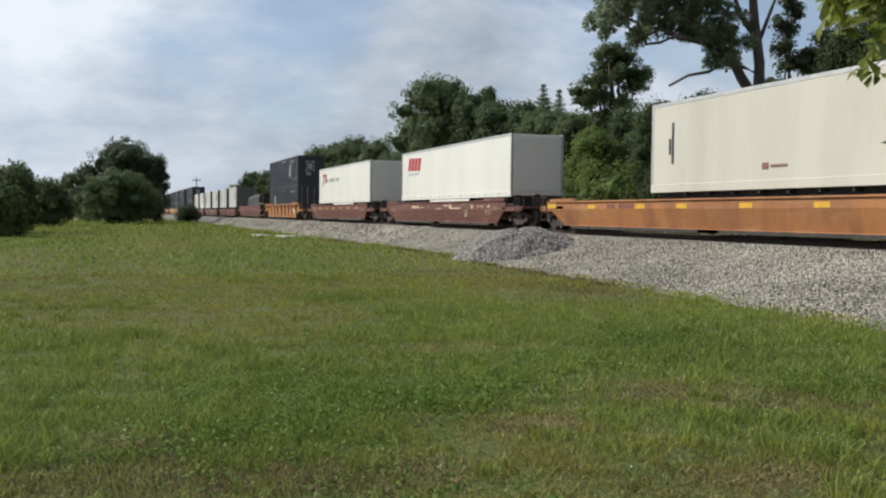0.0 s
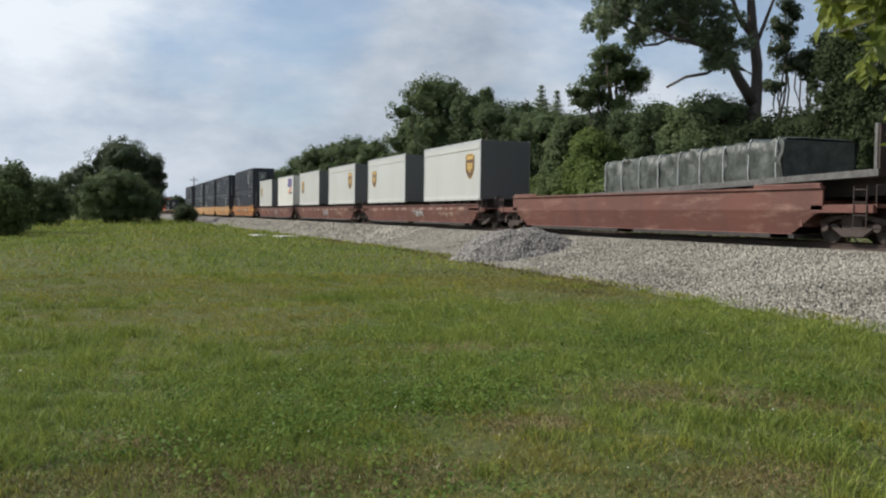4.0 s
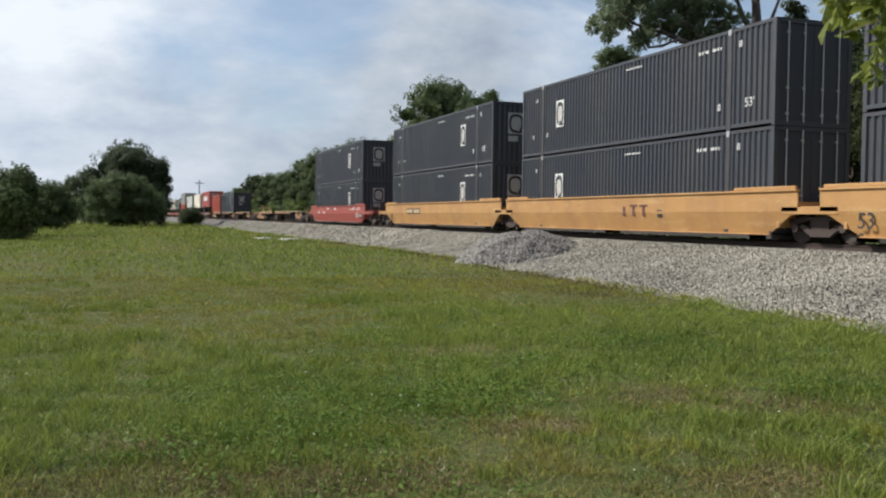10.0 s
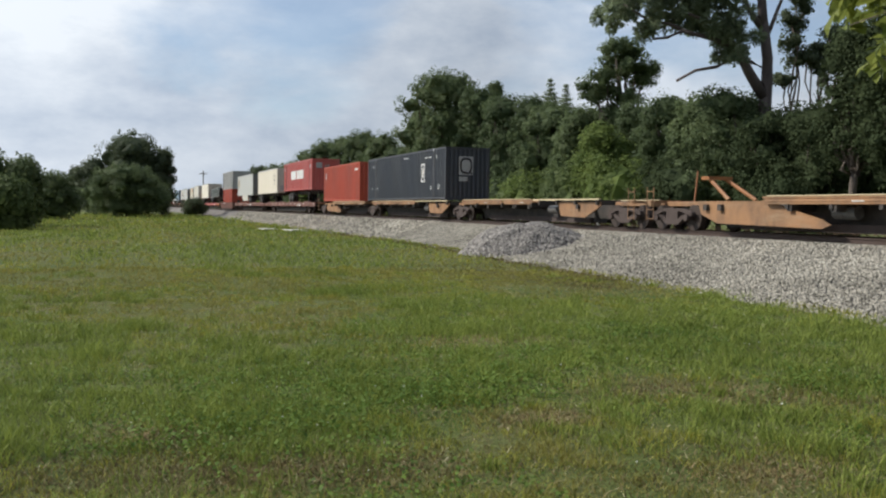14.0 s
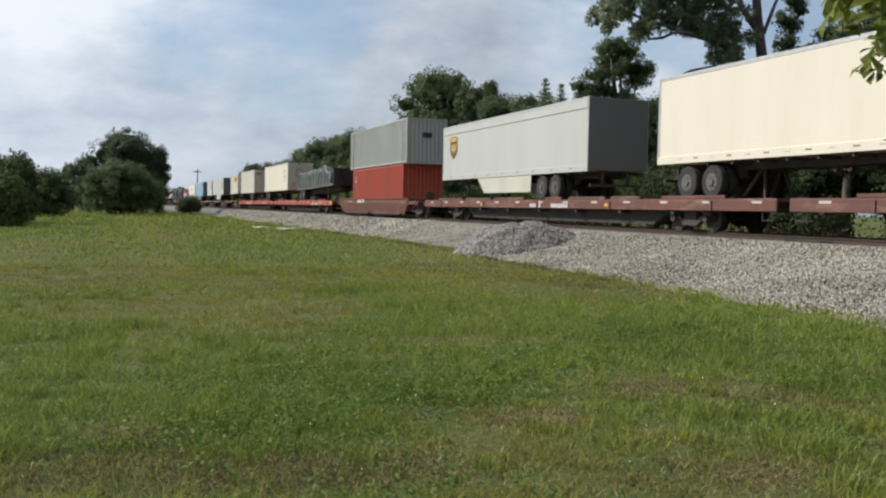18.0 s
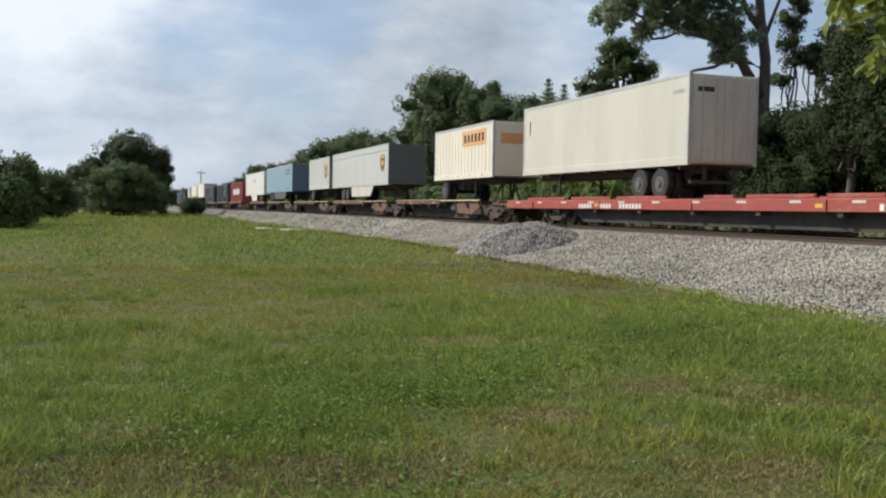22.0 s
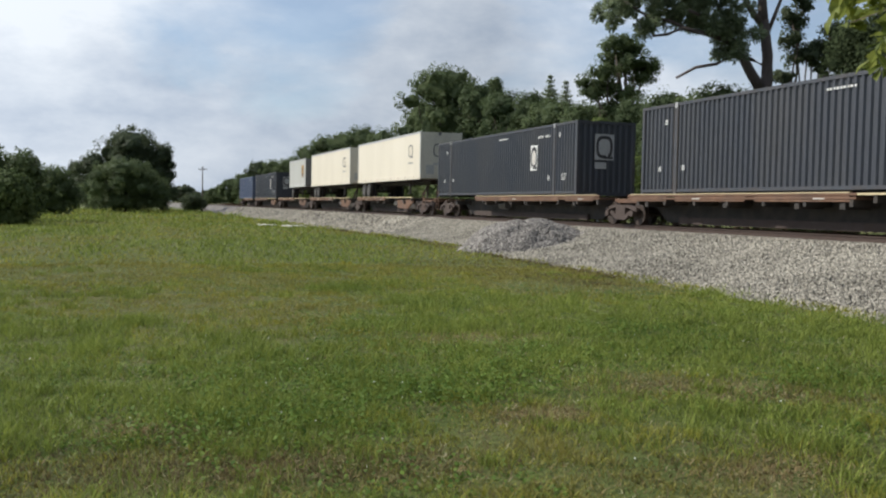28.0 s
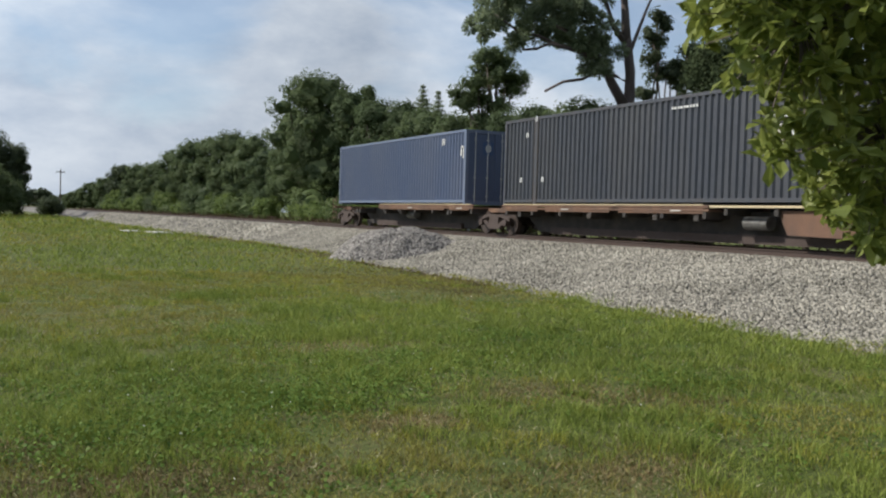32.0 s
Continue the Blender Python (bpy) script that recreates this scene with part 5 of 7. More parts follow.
def spot(px, py):
    """Place on the lawn in a direction as the viewer's first look has it."""
    a = math.atan((px - 784) / 1621)
    d = EYE[2] / max(0.004, (py - 375 - (px - 784) * 0.0123) / 1621) / math.cos(a)
    return d * math.sin(a + radians(19.84)), d * math.cos(a + radians(19.84))


BARE = [(*spot(px, py), rx, ry) for px, py, rx, ry in ((1140, 695, 0.85, 0.75), (1390, 705, 0.9, 0.65), (560, 862, 1.1, 0.5), (420, 850, 0.8, 0.4), (270, 780, 0.5, 0.3), (1380, 850, 0.6, 0.3), (815, 612, 0.8, 0.6), (960, 750, 0.4, 0.3), (100, 500, 2.2, 2.4), (1010, 520, 2.2, 2.0))]


def tufts(x, y):
    """The grass stands in uneven tufts."""
    return np.array([0.85 + 1.6 * noise.noise((a * 2.3, b * 1.9, 30.0)) + 0.9 * noise.noise((a * 6.0, b * 5.0, 31.0)) for a, b in zip(x, y)]).clip(0.22, 2.6)


ZONES = [(*spot(px, py), rx, ry, g) for px, py, rx, ry, g in ((740, 640, 2.6, 2.0, 0.75), (1050, 600, 3.0, 2.0, 0.7), (1450, 620, 2.5, 2.0, 0.7), (880, 700, 1.4, 1.2, 0.35), (520, 450, 4.0, 8.0, 0.45), (150, 640, 2.4, 2.0, 0.4), (120, 480, 5.0, 8.0, -0.5), (1350, 760, 1.6, 0.9, 0.2), (1080, 770, 1.6, 0.9, 0.35), (330, 740, 2.4, 1.2, 0.6), (850, 492, 3.2, 3.5, -0.7), (1050, 520, 2.0, 1.8, -0.45), (450, 830, 1.5, 0.6, -0.45), (180, 850, 1.4, 0.6, -0.4), (1300, 830, 1.3, 0.6, -0.3), (350, 520, 3.0, 3.0, -0.3))]


def sward(n, d0, d1, falloff, tall, wide, far=""):
    x, y, d = lawn_points(n, d0, d1, falloff=falloff)
    k = field(x, y) + rg.normal(0, 0.2, len(x))
    w_ = bare(x, y)
    keep = rg.uniform(0, 1, len(x)) > w_ * 0.6
    x, y, d, k, w_ = x[keep], y[keep], d[keep], k[keep], w_[keep]
    k = k - 1.2 * w_
    for name, material, label, q in (("lush_grass", M_GREENBLADE, "lush green patches of short grass" + far, k > 0.02), ("lawn_grass", M_BLADE, "rough yellow-green mown grass" + far, (k <= 0.02) & (k > -0.48)), ("dull_grass", M_DULLBLADE, "yellowing thin grass" + far, k <= -0.48)):
        h = (tall * (0.45 + 0.55 * rg.uniform(0, 1, q.sum()) ** 2)) * (1.5 if name == "lush_grass" else 0.8) * (1 + 0.006 * d[q]) * tufts(x[q], y[q])
        blades(name, x[q], y[q], h, wide[0] + wide[1] * d[q], material, label, 1.7)


sward(225000, 3.8, 25, 0.95, 0.077, (0.0046, 0.0005))
sward(90000, 23, 85, 0.8, 0.10, (0.010, 0.0009), " further off")
sward(42000, 80, 170, 0.8, 0.13, (0.025, 0.0012), " near the far trees")


def patch(name, material, label, spots, per, h, w, lean):
    xs, ys = [], []
    for px, py, rx, ry in spots:
        cx, cy = spot(px, py)
        g = rg.normal(0, 0.5, (per, 2)) * (rx, ry)
        xs.append(cx + g[:, 0]), ys.append(cy + g[:, 1])
    x, y = np.concatenate(xs), np.concatenate(ys)
    k = in_lawn(x, y, 0.0)
    x, y = x[k], y[k]
    blades(name, x, y, h * rg.uniform(0.5, 1.3, len(x)), np.full(len(x), w), material, label, lean)


for cx, cy, rx, ry in BARE[:8]:
    g = rg.normal(0, 0.55, (1100, 2)) * (rx, ry)
    blades("dry_grass", cx + g[:, 0], cy + g[:, 1], rg.uniform(0.012, 0.045, 1100), np.full(1100, 0.007), M_STRAW, "straw-coloured dry grass in a worn patch", 3.2)
x, y, d = lawn_points(6500, 4.0, 22, falloff=1.1)
blades("dry_grass", x, y, rg.uniform(0.02, 0.06, len(x)), 0.005 + 0.0004 * d, M_STRAW, "single dry stalks scattered over the lawn", 2.2)
M_BROWNBLADE = leaf_mat("dead brown blade", (0.075, 0.062, 0.032), (0.25, 0.20, 0.10), 0.2, 0.7)
patch("dry_grass", M_BROWNBLADE, "brown dead grass along the ballast and in worn spots", ((830, 478, 2.6, 3.0), (900, 488, 2.2, 2.4), (980, 500, 1.6, 1.8), (1050, 512, 1.0, 1.2), (120, 520, 3.0, 2.5)), 1000, 0.05, 0.012, 1.2)
patch("dry_grass", M_BROWNBLADE, "brown dead grass in worn spots of the lawn", ((1380, 815, 1.3, 0.6), (1150, 700, 0.8, 0.6), (1410, 715, 0.9, 0.6), (560, 860, 1.5, 0.6), (400, 850, 1.2, 0.6), (960, 755, 0.8, 0.6), (280, 790, 0.8, 0.5), (480, 845, 1.6, 0.5), (660, 855, 1.2, 0.5), (1300, 850, 1.2, 0.6), (300, 850, 1.4, 0.6), (180, 835, 1.2, 0.6), (120, 870, 1.4, 0.5)), 620, 0.045, 0.008, 2.0)
patch("tall_weeds", M_GREENBLADE, "tufts of longer green grass", ((572, 528, 0.5, 0.5), (800, 600, 0.5, 0.6), (1130, 630, 0.7, 0.7), (1490, 690, 0.8, 0.7), (740, 560, 0.8, 0.8), (620, 640, 1.5, 1.5), (700, 700, 0.9, 0.7), (450, 760, 0.8, 0.6), (240, 590, 0.6, 0.6), (690, 520, 1.5, 1.2)), 520, 0.12, 0.010, 0.9)
# uneven tufts that stand above the mown grass
x, y, d = lawn_points(420, 4.0, 24, falloff=1.0)
k = field(x, y) > -0.25
x, y, d = x[k], y[k], d[k]
r_ = np.repeat(rg.uniform(0.08, 0.24, len(x)), 70)
x, y, d = np.repeat(x, 70) + rg.normal(0, 0.6, len(r_)) * r_, np.repeat(y, 70) + rg.normal(0, 0.6, len(r_)) * r_, np.repeat(d, 70)
k = in_lawn(x, y, 0.0)
blades("tall_weeds", x[k], y[k], rg.uniform(0.04, 0.15, k.sum()), 0.004 + 0.0005 * d[k], M_GREENBLADE, "tufts of longer green grass", 1.2)
# grass and weeds that creep over the foot of the ballast
yy_ = 8 + 70 * rg.uniform(0, 1, 9000) ** 1.5  # along the ballast's foot
xx_ = np.array([toe(v_) for v_ in yy_]) - 0.05 + rg.normal(0, 1, 9000) ** 3 * 0.11 + 0.25 * np.array([noise.noise((v_ * 0.7, 0, 3.0)) for v_ in yy_])
kk_ = np.array([noise.noise((v_ * 0.45, 7.0, 1.0)) for v_ in yy_]) + rg.normal(0, 0.2, 9000) > 0.1
blades("edge_grass", xx_[kk_], yy_[kk_], rg.uniform(0.05, 0.17, kk_.sum()), 0.010 + 0.0006 * yy_[kk_], M_BLADE, "ragged grass creeping over the foot of the ballast", 0.8)
M_PALE = leaf_mat("bleached grass stalk", (0.34, 0.30, 0.17), (0.66, 0.60, 0.40), 0.2, 0.6)
for cx, cy, rx, ry in BARE[:8]:
    g = rg.normal(0, 0.5, (150, 2)) * (rx, ry)
    blades("dry_grass", cx + g[:, 0], cy + g[:, 1], rg.uniform(0.008, 0.03, 150), np.full(150, 0.009), M_PALE, "bleached stems lying in a worn patch", 6.0)
x, y, d = lawn_points(8500, 4.0, 20, falloff=1.0)
blades("dry_grass", x, y, rg.uniform(0.01, 0.04, len(x)), 0.003 + 0.0007 * d, M_PALE, "bleached single stalks standing in the lawn", 2.4)
yy_ = 19 + 40 * rg.uniform(0, 1, 7000) ** 1.3
xx_ = np.array([toe(v_) for v_ in yy_]) + rg.normal(-0.15, 0.32, 7000)
blades("dry_grass", xx_, yy_, rg.uniform(0.03, 0.09, 7000), 0.010 + 0.0007 * yy_, M_BROWNBLADE, "brown dead grass along the foot of the ballast", 1.6)


def leaves(c, n_each, size, spread, flat=0.0, aspect=0.6, r=None, face=None):
    """Leaf quads, n_each round every centre (m, 3), within spread of it; flat 1 lays them level."""
    r = r or rg
    m_ = len(c)
    n = m_ * n_each
    spread = np.broadcast_to(np.asarray(spread, float), (m_,)) if np.ndim(spread) < 2 else spread
    g = r.normal(0, 1, (n, 3))
    g /= np.linalg.norm(g, axis=1, keepdims=True) + 1e-9
    rad = r.uniform(0.35, 1, n) ** 0.6
    p = np.repeat(c, n_each, 0) + g * (rad * np.repeat(spread, n_each))[:, None]
    nrm = g * (1 - flat) * 0.8 + r.normal(0, 0.6, (n, 3)) * (1 - 0.6 * flat) + np.array([0, 0, 0.35 + flat])
    if face is not None:
        nrm = g * 0.45 + r.normal(0, 0.3, (n, 3)) + np.repeat(face, n_each, 0) * 0.75
    nrm /= np.linalg.norm(nrm, axis=1, keepdims=True)
    u = np.cross(nrm, r.normal(0, 1, (n, 3)))
    u /= np.linalg.norm(u, axis=1, keepdims=True) + 1e-9
    v = np.cross(nrm, u)
    s = size * r.uniform(0.6, 1.4, n)[:, None]
    bend = nrm * s * 0.18
    q = np.stack([p - u * s * 0.5 - bend, p + v * s * 0.5 * aspect, p + u * s * 0.5 - bend, p - v * s * 0.5 * aspect], 1)
    f = np.arange(4 * n).reshape(n, 4)
    return q.reshape(-1, 3), f


x, y, d = lawn_points(3600, 4.2, 18, falloff=1.2)
k = np.array([noise.noise((a * 0.5, b * 0.5, 9.0)) > 0.12 for a, b in zip(x, y)])
wx = np.concatenate([x[k], *[spot(px, py)[0] + rg.normal(0, 0.5, 160) * s for px, py, s in ((690, 640, 1.6), (600, 700, 1.2), (420, 690, 1.6), (330, 780, 0.9), (720, 700, 0.9), (900, 650, 1.2), (1180, 620, 1.2), (860, 690, 0.8), (1000, 640, 1.0), (780, 720, 0.7), (560, 760, 0.7), (1480, 690, 0.9), (640, 590, 1.2), (1120, 600, 0.9))]])
wy = np.concatenate([y[k], *[spot(px, py)[1] + rg.normal(0, 0.5, 160) * s for px, py, s in ((690, 640, 1.6), (600, 700, 1.2), (420, 690, 1.6), (330, 780, 0.9), (720, 700, 0.9), (900, 650, 1.2), (1180, 620, 1.2), (860, 690, 0.8), (1000, 640, 1.0), (780, 720, 0.7), (560, 760, 0.7), (1480, 690, 0.9), (640, 590, 1.2), (1120, 600, 0.9))]])
v, f = leaves(np.stack([wx, wy, lawn_z(wx, wy) + 0.04], -1), 10, 0.03, 0.10, flat=0.6, aspect=0.8)
tagged(arrays("clover_weeds", v, f, M_WEED), "dark green low clover among the grass", "weeds", "", "stuff")
k = rg.integers(0, len(wx), 130)
v, f = leaves(np.stack([wx[k] + rg.normal(0, 0.5, 130), wy[k] + rg.normal(0, 0.5, 130), lawn_z(wx[k], wy[k]) + 0.10], -1), 2, 0.012, 0.004, flat=0.3, aspect=1.0)
tagged(arrays("lawn_flowers", v, f, M_FLOWER), "tiny white flower heads scattered over the lawn", "flowers", "", "stuff")

M_BARK = mat("grey brown bark", (0.16, 0.13, 0.105), 0.9, dirt=(0.07, 0.055, 0.045), amount=0.8, scale=3, streak=5, grain=18, bump=0.05)
M_PINEBARK = mat("reddish pine bark", (0.135, 0.108, 0.10), 0.9, dirt=(0.075, 0.058, 0.052), amount=0.8, scale=3, streak=4, grain=14, bump=0.06)
M_BROAD = leaf_mat("broad leaf", (0.074, 0.108, 0.052), (0.185, 0.232, 0.108), 0.48, own=0.25)
M_BRIGHT = leaf_mat("bright leaf", (0.060, 0.096, 0.038), (0.205, 0.255, 0.098), 0.35, own=0.25)
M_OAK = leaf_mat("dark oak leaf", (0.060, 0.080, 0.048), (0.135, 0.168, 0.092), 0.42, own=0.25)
# deep shade among the right-hand trees is put into this leaf colour
M_SHADELEAF = leaf_mat("shade-darkened leaf", (0.040, 0.058, 0.030), (0.088, 0.114, 0.052), 0.4, 0.7, 0.06, own=0.2)
M_DEEP = leaf_mat("deep green leaf", (0.062, 0.092, 0.046), (0.15, 0.196, 0.092), 0.45, own=0.25)
M_FRESH = leaf_mat("fresh shrub leaf", (0.065, 0.108, 0.034), (0.245, 0.31, 0.09), 0.48, own=0.3)
M_NEEDLE = leaf_mat("pine needle", (0.10, 0.135, 0.082), (0.29, 0.34, 0.205), 0.55, own=0.3)
M_DRYWEED = leaf_mat("brown dry weed", (0.05, 0.033, 0.022), (0.13, 0.088, 0.05), 0.15)
M_NEARLEAF = leaf_mat("glossy young leaf", (0.09, 0.13, 0.026), (0.35, 0.385, 0.098), 0.45, 0.45, 0.3)


def wander(a, b, k, wild, r):
    a, b = np.array(a, float), np.array(b, float)
    ts = np.linspace(0, 1, k)[:, None]
    p = a + (b - a) * ts
    p[1:-1] += r.normal(0, wild, (k - 2, 3))
    return [tuple(q) for q in p]


def tree(name, label, x, y, height, lobes, leaf, size, clumps, each=26, trunk_r=0.25, seed=1, clump_r=0.9, z0=None, group="trees behind the track", bark=None, category="tree"):
    """A trunk with limbs into each lobe, and a crown of leaf clumps over uneven lobes. lobes: (dx, dy, z, rx, rz), from the tree's foot."""
    r = np.random.default_rng(seed)
    root = tagged(new(name), label, category, group)
    g = land(x, y) if z0 is None else z0
    root.matrix_basis = pose(x, y, g)
    bm = bmesh.new()
    top = max(l[2] for l in lobes)
    fork = 0.35 * height
    limb(bm, wander((0, 0, -0.25), (r.normal(0, 0.15), r.normal(0, 0.15), fork), 5, 0.06, r), trunk_r, trunk_r * 0.75)
    for l in lobes:
        limb(bm, wander((0, 0, fork * 0.9), (l[0] * 0.8, l[1] * 0.8, l[2]), 5, 0.18, r), trunk_r * 0.5, 0.04, 6)
    part("trunk", bm, bark or M_BARK, root, smooth=True)
    cs, sp, out = [], [], []
    vol = np.array([l[3] ** 2 * l[4] for l in lobes])
    for l, nn in zip(lobes, np.maximum(11, (clumps * vol / vol.sum()).astype(int))):
        g3 = r.normal(0, 1, (nn, 3))
        g3 /= np.linalg.norm(g3, axis=1, keepdims=True)
        rad = r.uniform(0.45, 1.08, nn)[:, None] ** 0.5
        cs.append(np.array([l[0], l[1], l[2]]) + g3 * rad * np.array([l[3], l[3], l[4]]))
        sp.append(clump_r * r.uniform(0.42, 1.0, nn))
        out.append(g3 * np.array([1, 1, 0.9]) + np.array([0, 0, 0.25]))
    # an uneven inner mass of foliage closes each lobe
    bm = bmesh.new()
    for k, l in enumerate(lobes):
        m_ = bmesh.ops.create_icosphere(bm, subdivisions=2, radius=1.0)["verts"]
        for v in m_:
            q = (0.72 if k >= len(lobes) - 2 and category != "shrub" else 0.56) + 0.30 * noise.noise(v.co * 2.3 + Vector((l[0], l[2], seed)))
            v.co = Vector((l[0] + v.co.x * l[3] * q, l[1] + v.co.y * l[3] * q, max(0.1, l[2] + v.co.z * l[4] * q)))
    part("inner_foliage", bm, leaf, root)
    c, s = np.concatenate(cs), np.concatenate(sp)
    c[:, 2] = np.maximum(c[:, 2], 0.25)
    out = np.concatenate(out)
    out /= np.linalg.norm(out, axis=1, keepdims=True) + 1e-6
    v, f = leaves(c, int(each * 0.92), size * 0.72, s, 0.1, 0.62, r, out)
    v[:, 2] = np.maximum(v[:, 2], 0.02)
    arrays("crown", v, f, leaf, root)
    return root


def place(px, X):
    """Foot of a plant seen in direction px from the viewer's stand, at the distance X across the track's line; and its range."""
    a = radians(19.84) + math.atan((px - 784) / 1621)
    Y = X / math.tan(a)
    return X, Y, X * math.sin(radians(19.84)) + Y * math.cos(radians(19.84))


def high(py, rng_, px=784):
    return EYE[2] + (375 + (px - 784) * 0.0123 - py) / 1621 * rng_


# big round tree and its neighbours in the row behind the track
def rowtree(px, X, top, width_px, leaf, seed, label, size=0.34, clumps=150, clear=0.0):
    x, y, rg_ = place(px, X)
    h = high(top, rg_, px) - land(x, y)
    w = width_px * rg_ / 1621 / 2
    r = np.random.default_rng(seed)
    lobes = []
    # rounded masses spread over a domed crown
    u = min(w, 0.36 * h)
    cz, rz = h * 0.53, h * 0.47
    count = int(np.clip(6.5 * (w / u) * (h / u), 18, 46))
    for i in range(count):
        e = 1 - 1.75 * (i + 0.5) / count
        a = i * 2.39996 + r.uniform(-0.35, 0.35)
        lr = u * r.uniform(0.24, 0.42)
        q = math.sqrt(1 - e * e) if e > 0 else 1 - 0.12 * e * e
        k = max(0.0, w - lr * 0.9) * r.uniform(0.8, 1.0)
        lobes.append((q * k * math.cos(a), q * k * math.sin(a), cz + e * (rz - lr * 0.75), lr, lr * r.uniform(0.7, 0.95)))
    lobes.append((0, 0, h * 0.50, w * 0.6, h * 0.34))
    lobes.append((0, 0, h * 0.87, min(w * 0.55, h * 0.2), h * 0.13))
    lobes = [l for l in lobes if l[2] - l[4] * 0.6 > clear * h] if clear else lobes
    return tree("broadleaf_tree", label, x, y, h * 1.02, lobes, leaf, size * 0.82, max(int(clumps * 1.4), int(8.5 * w * h)), 40, max(0.12, h * 0.02), seed, 0.62)


rowtree(778, 27.5, 128, 200, M_BROAD, 21, "large round leafy green tree behind the track", 0.36, 300)
rowtree(632, 27.0, 236, 90, M_BROAD, 22, "leafy green tree in the row behind the track", 0.36, 130)
rowtree(700, 27.5, 262, 110, M_DEEP, 35, "leafy green tree in the row behind the track", 0.36, 130)
rowtree(565, 27.0, 252, 78, M_BROAD, 23, "leafy green tree in the row behind the track", 0.38, 110)
rowtree(505, 27.0, 292, 70, M_BROAD, 24, "low leafy tree in the row behind the track", 0.40, 90)
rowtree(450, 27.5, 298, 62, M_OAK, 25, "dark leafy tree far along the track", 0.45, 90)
rowtree(405, 27.0, 330, 60, M_BROAD, 26, "low leafy tree far along the track", 0.5, 60)
rowtree(378, 26.0, 345, 50, M_BROAD, 36, "low leafy tree far along the track", 0.5, 50)
rowtree(880, 28.5, 172, 110, M_DEEP, 27, "leafy green tree in the row behind the track", 0.32, 190)
rowtree(835, 29.0, 160, 95, M_DEEP, 42, "leafy green tree in the row behind the track", 0.34, 140)
rowtree(925, 29.5, 178, 90, M_DEEP, 43, "leafy green tree in the row behind the track", 0.32, 140)
rowtree(735, 27.0, 190, 90, M_BROAD, 44, "leafy green tree in the row behind the track", 0.34, 120)
rowtree(965, 26.5, 188, 130, M_BROAD, 28, "leafy green tree in the row behind the track", 0.30, 200)
rowtree(865, 33.0, 150, 40, M_BROAD, 37, "slim leafy tree behind the row", 0.3, 60)
rowtree(1050, 25.5, 225, 110, M_FRESH, 29, "light green bushy tree behind the track", 0.26, 170)
rowtree(1085, 26.5, 250, 100, M_FRESH, 30, "light green leafy tree behind the track", 0.26, 150)
rowtree(1165, 28.0, 172, 120, M_DEEP, 31, "leafy green tree in the row behind the track", 0.26, 220)
rowtree(1265, 26.5, 160, 150, M_BROAD, 32, "leafy green tree in the row behind the track", 0.26, 220)
rowtree(1340, 26.5, 198, 150, M_SHADELEAF, 33, "leafy green bush under the pine", 0.24, 200)
rowtree(1435, 27.5, 190, 180, M_SHADELEAF, 34, "leafy green bush under the pine", 0.24, 220)
rowtree(1575, 31.0, 140, 300, M_SHADELEAF, 39, "leafy green tree in the row behind the track", 0.24, 240)
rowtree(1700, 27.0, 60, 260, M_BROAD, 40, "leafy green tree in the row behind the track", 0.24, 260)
rowtree(1500, 26.0, 40, 130, M_SHADELEAF, 45, "tall dense green tree in the row behind the track", 0.24, 240, clear=0.36)
rowtree(1590, 25.5, -70, 170, M_SHADELEAF, 46, "tall dense green tree in the row behind the track", 0.24, 300, clear=0.3)
rowtree(1115, 28.0, 186, 100, M_DEEP, 47, "leafy green tree in the row behind the track", 0.26, 150)
rowtree(1028, 28.5, 196, 80, M_BROAD, 48, "leafy green tree in the row behind the track", 0.28, 120)
rowtree(1312, 28.0, 176, 100, M_DEEP, 49, "leafy green tree in the row behind the track", 0.26, 150)
rowtree(1400, 28.5, 192, 130, M_SHADELEAF, 50, "leafy tree in the row behind the track, leaves darkened for shade", 0.26, 170)
rowtree(1860, 27.0, 120, 260, M_BROAD, 41, "leafy green tree in the row behind the track", 0.24, 200)

for px, X, top, wpx, s_ in ((668, 27.5, 240, 95, 71), (600, 27.0, 246, 85, 72), (535, 27.0, 272, 75, 73), (478, 26.5, 296, 66, 74), (428, 26.5, 318, 56, 75), (652, 26.0, 285, 80, 76), (585, 26.0, 290, 70, 77), (1225, 27.0, 172, 120, 78), (790, 38.0, 240, 150, 80), (700, 38.0, 285, 120, 81), (620, 38.0, 300, 110, 82), (890, 36.0, 225, 150, 83), (1010, 26.5, 200, 90, 79)):
    rowtree(px, X, top, wpx, M_BROAD, s_, "leafy green tree in the row behind the track", 0.36, 100)
x, y, rg_ = place(1095, 29.0)
k_ = rg_ / 1621
tree("broadleaf_tree", "tall broad-crowned green tree behind the track", x, y, high(85, rg_, 1095), [((a - 1095) * k_ * math.cos(radians(19.84)), -(a - 1095) * k_ * math.sin(radians(19.84)) + o, high(b, rg_, 1095) - 0.35, c * k_, e * k_) for a, b, c, e, o in
     ((1088, 90, 34, 14, 0), (1060, 97, 20, 11, -0.6), (1112, 100, 24, 14, 0.4), (1090, 108, 34, 12, 0.8), (1108, 126, 38, 15, -0.4), (1138, 134, 20, 14, 0.4), (1088, 132, 26, 14, 0.8), (1120, 148, 26, 12, 0),
      (1045, 146, 28, 15, -0.6), (1022, 156, 15, 12, 0), (1062, 165, 30, 16, 0.5), (1035, 178, 24, 14, 0), (1090, 180, 26, 16, -0.5), (1085, 215, 40, 28, 0.5), (1060, 255, 36, 30, 0))],
     M_BROAD, 0.22, 520, 40, 0.26, 38, 0.42)

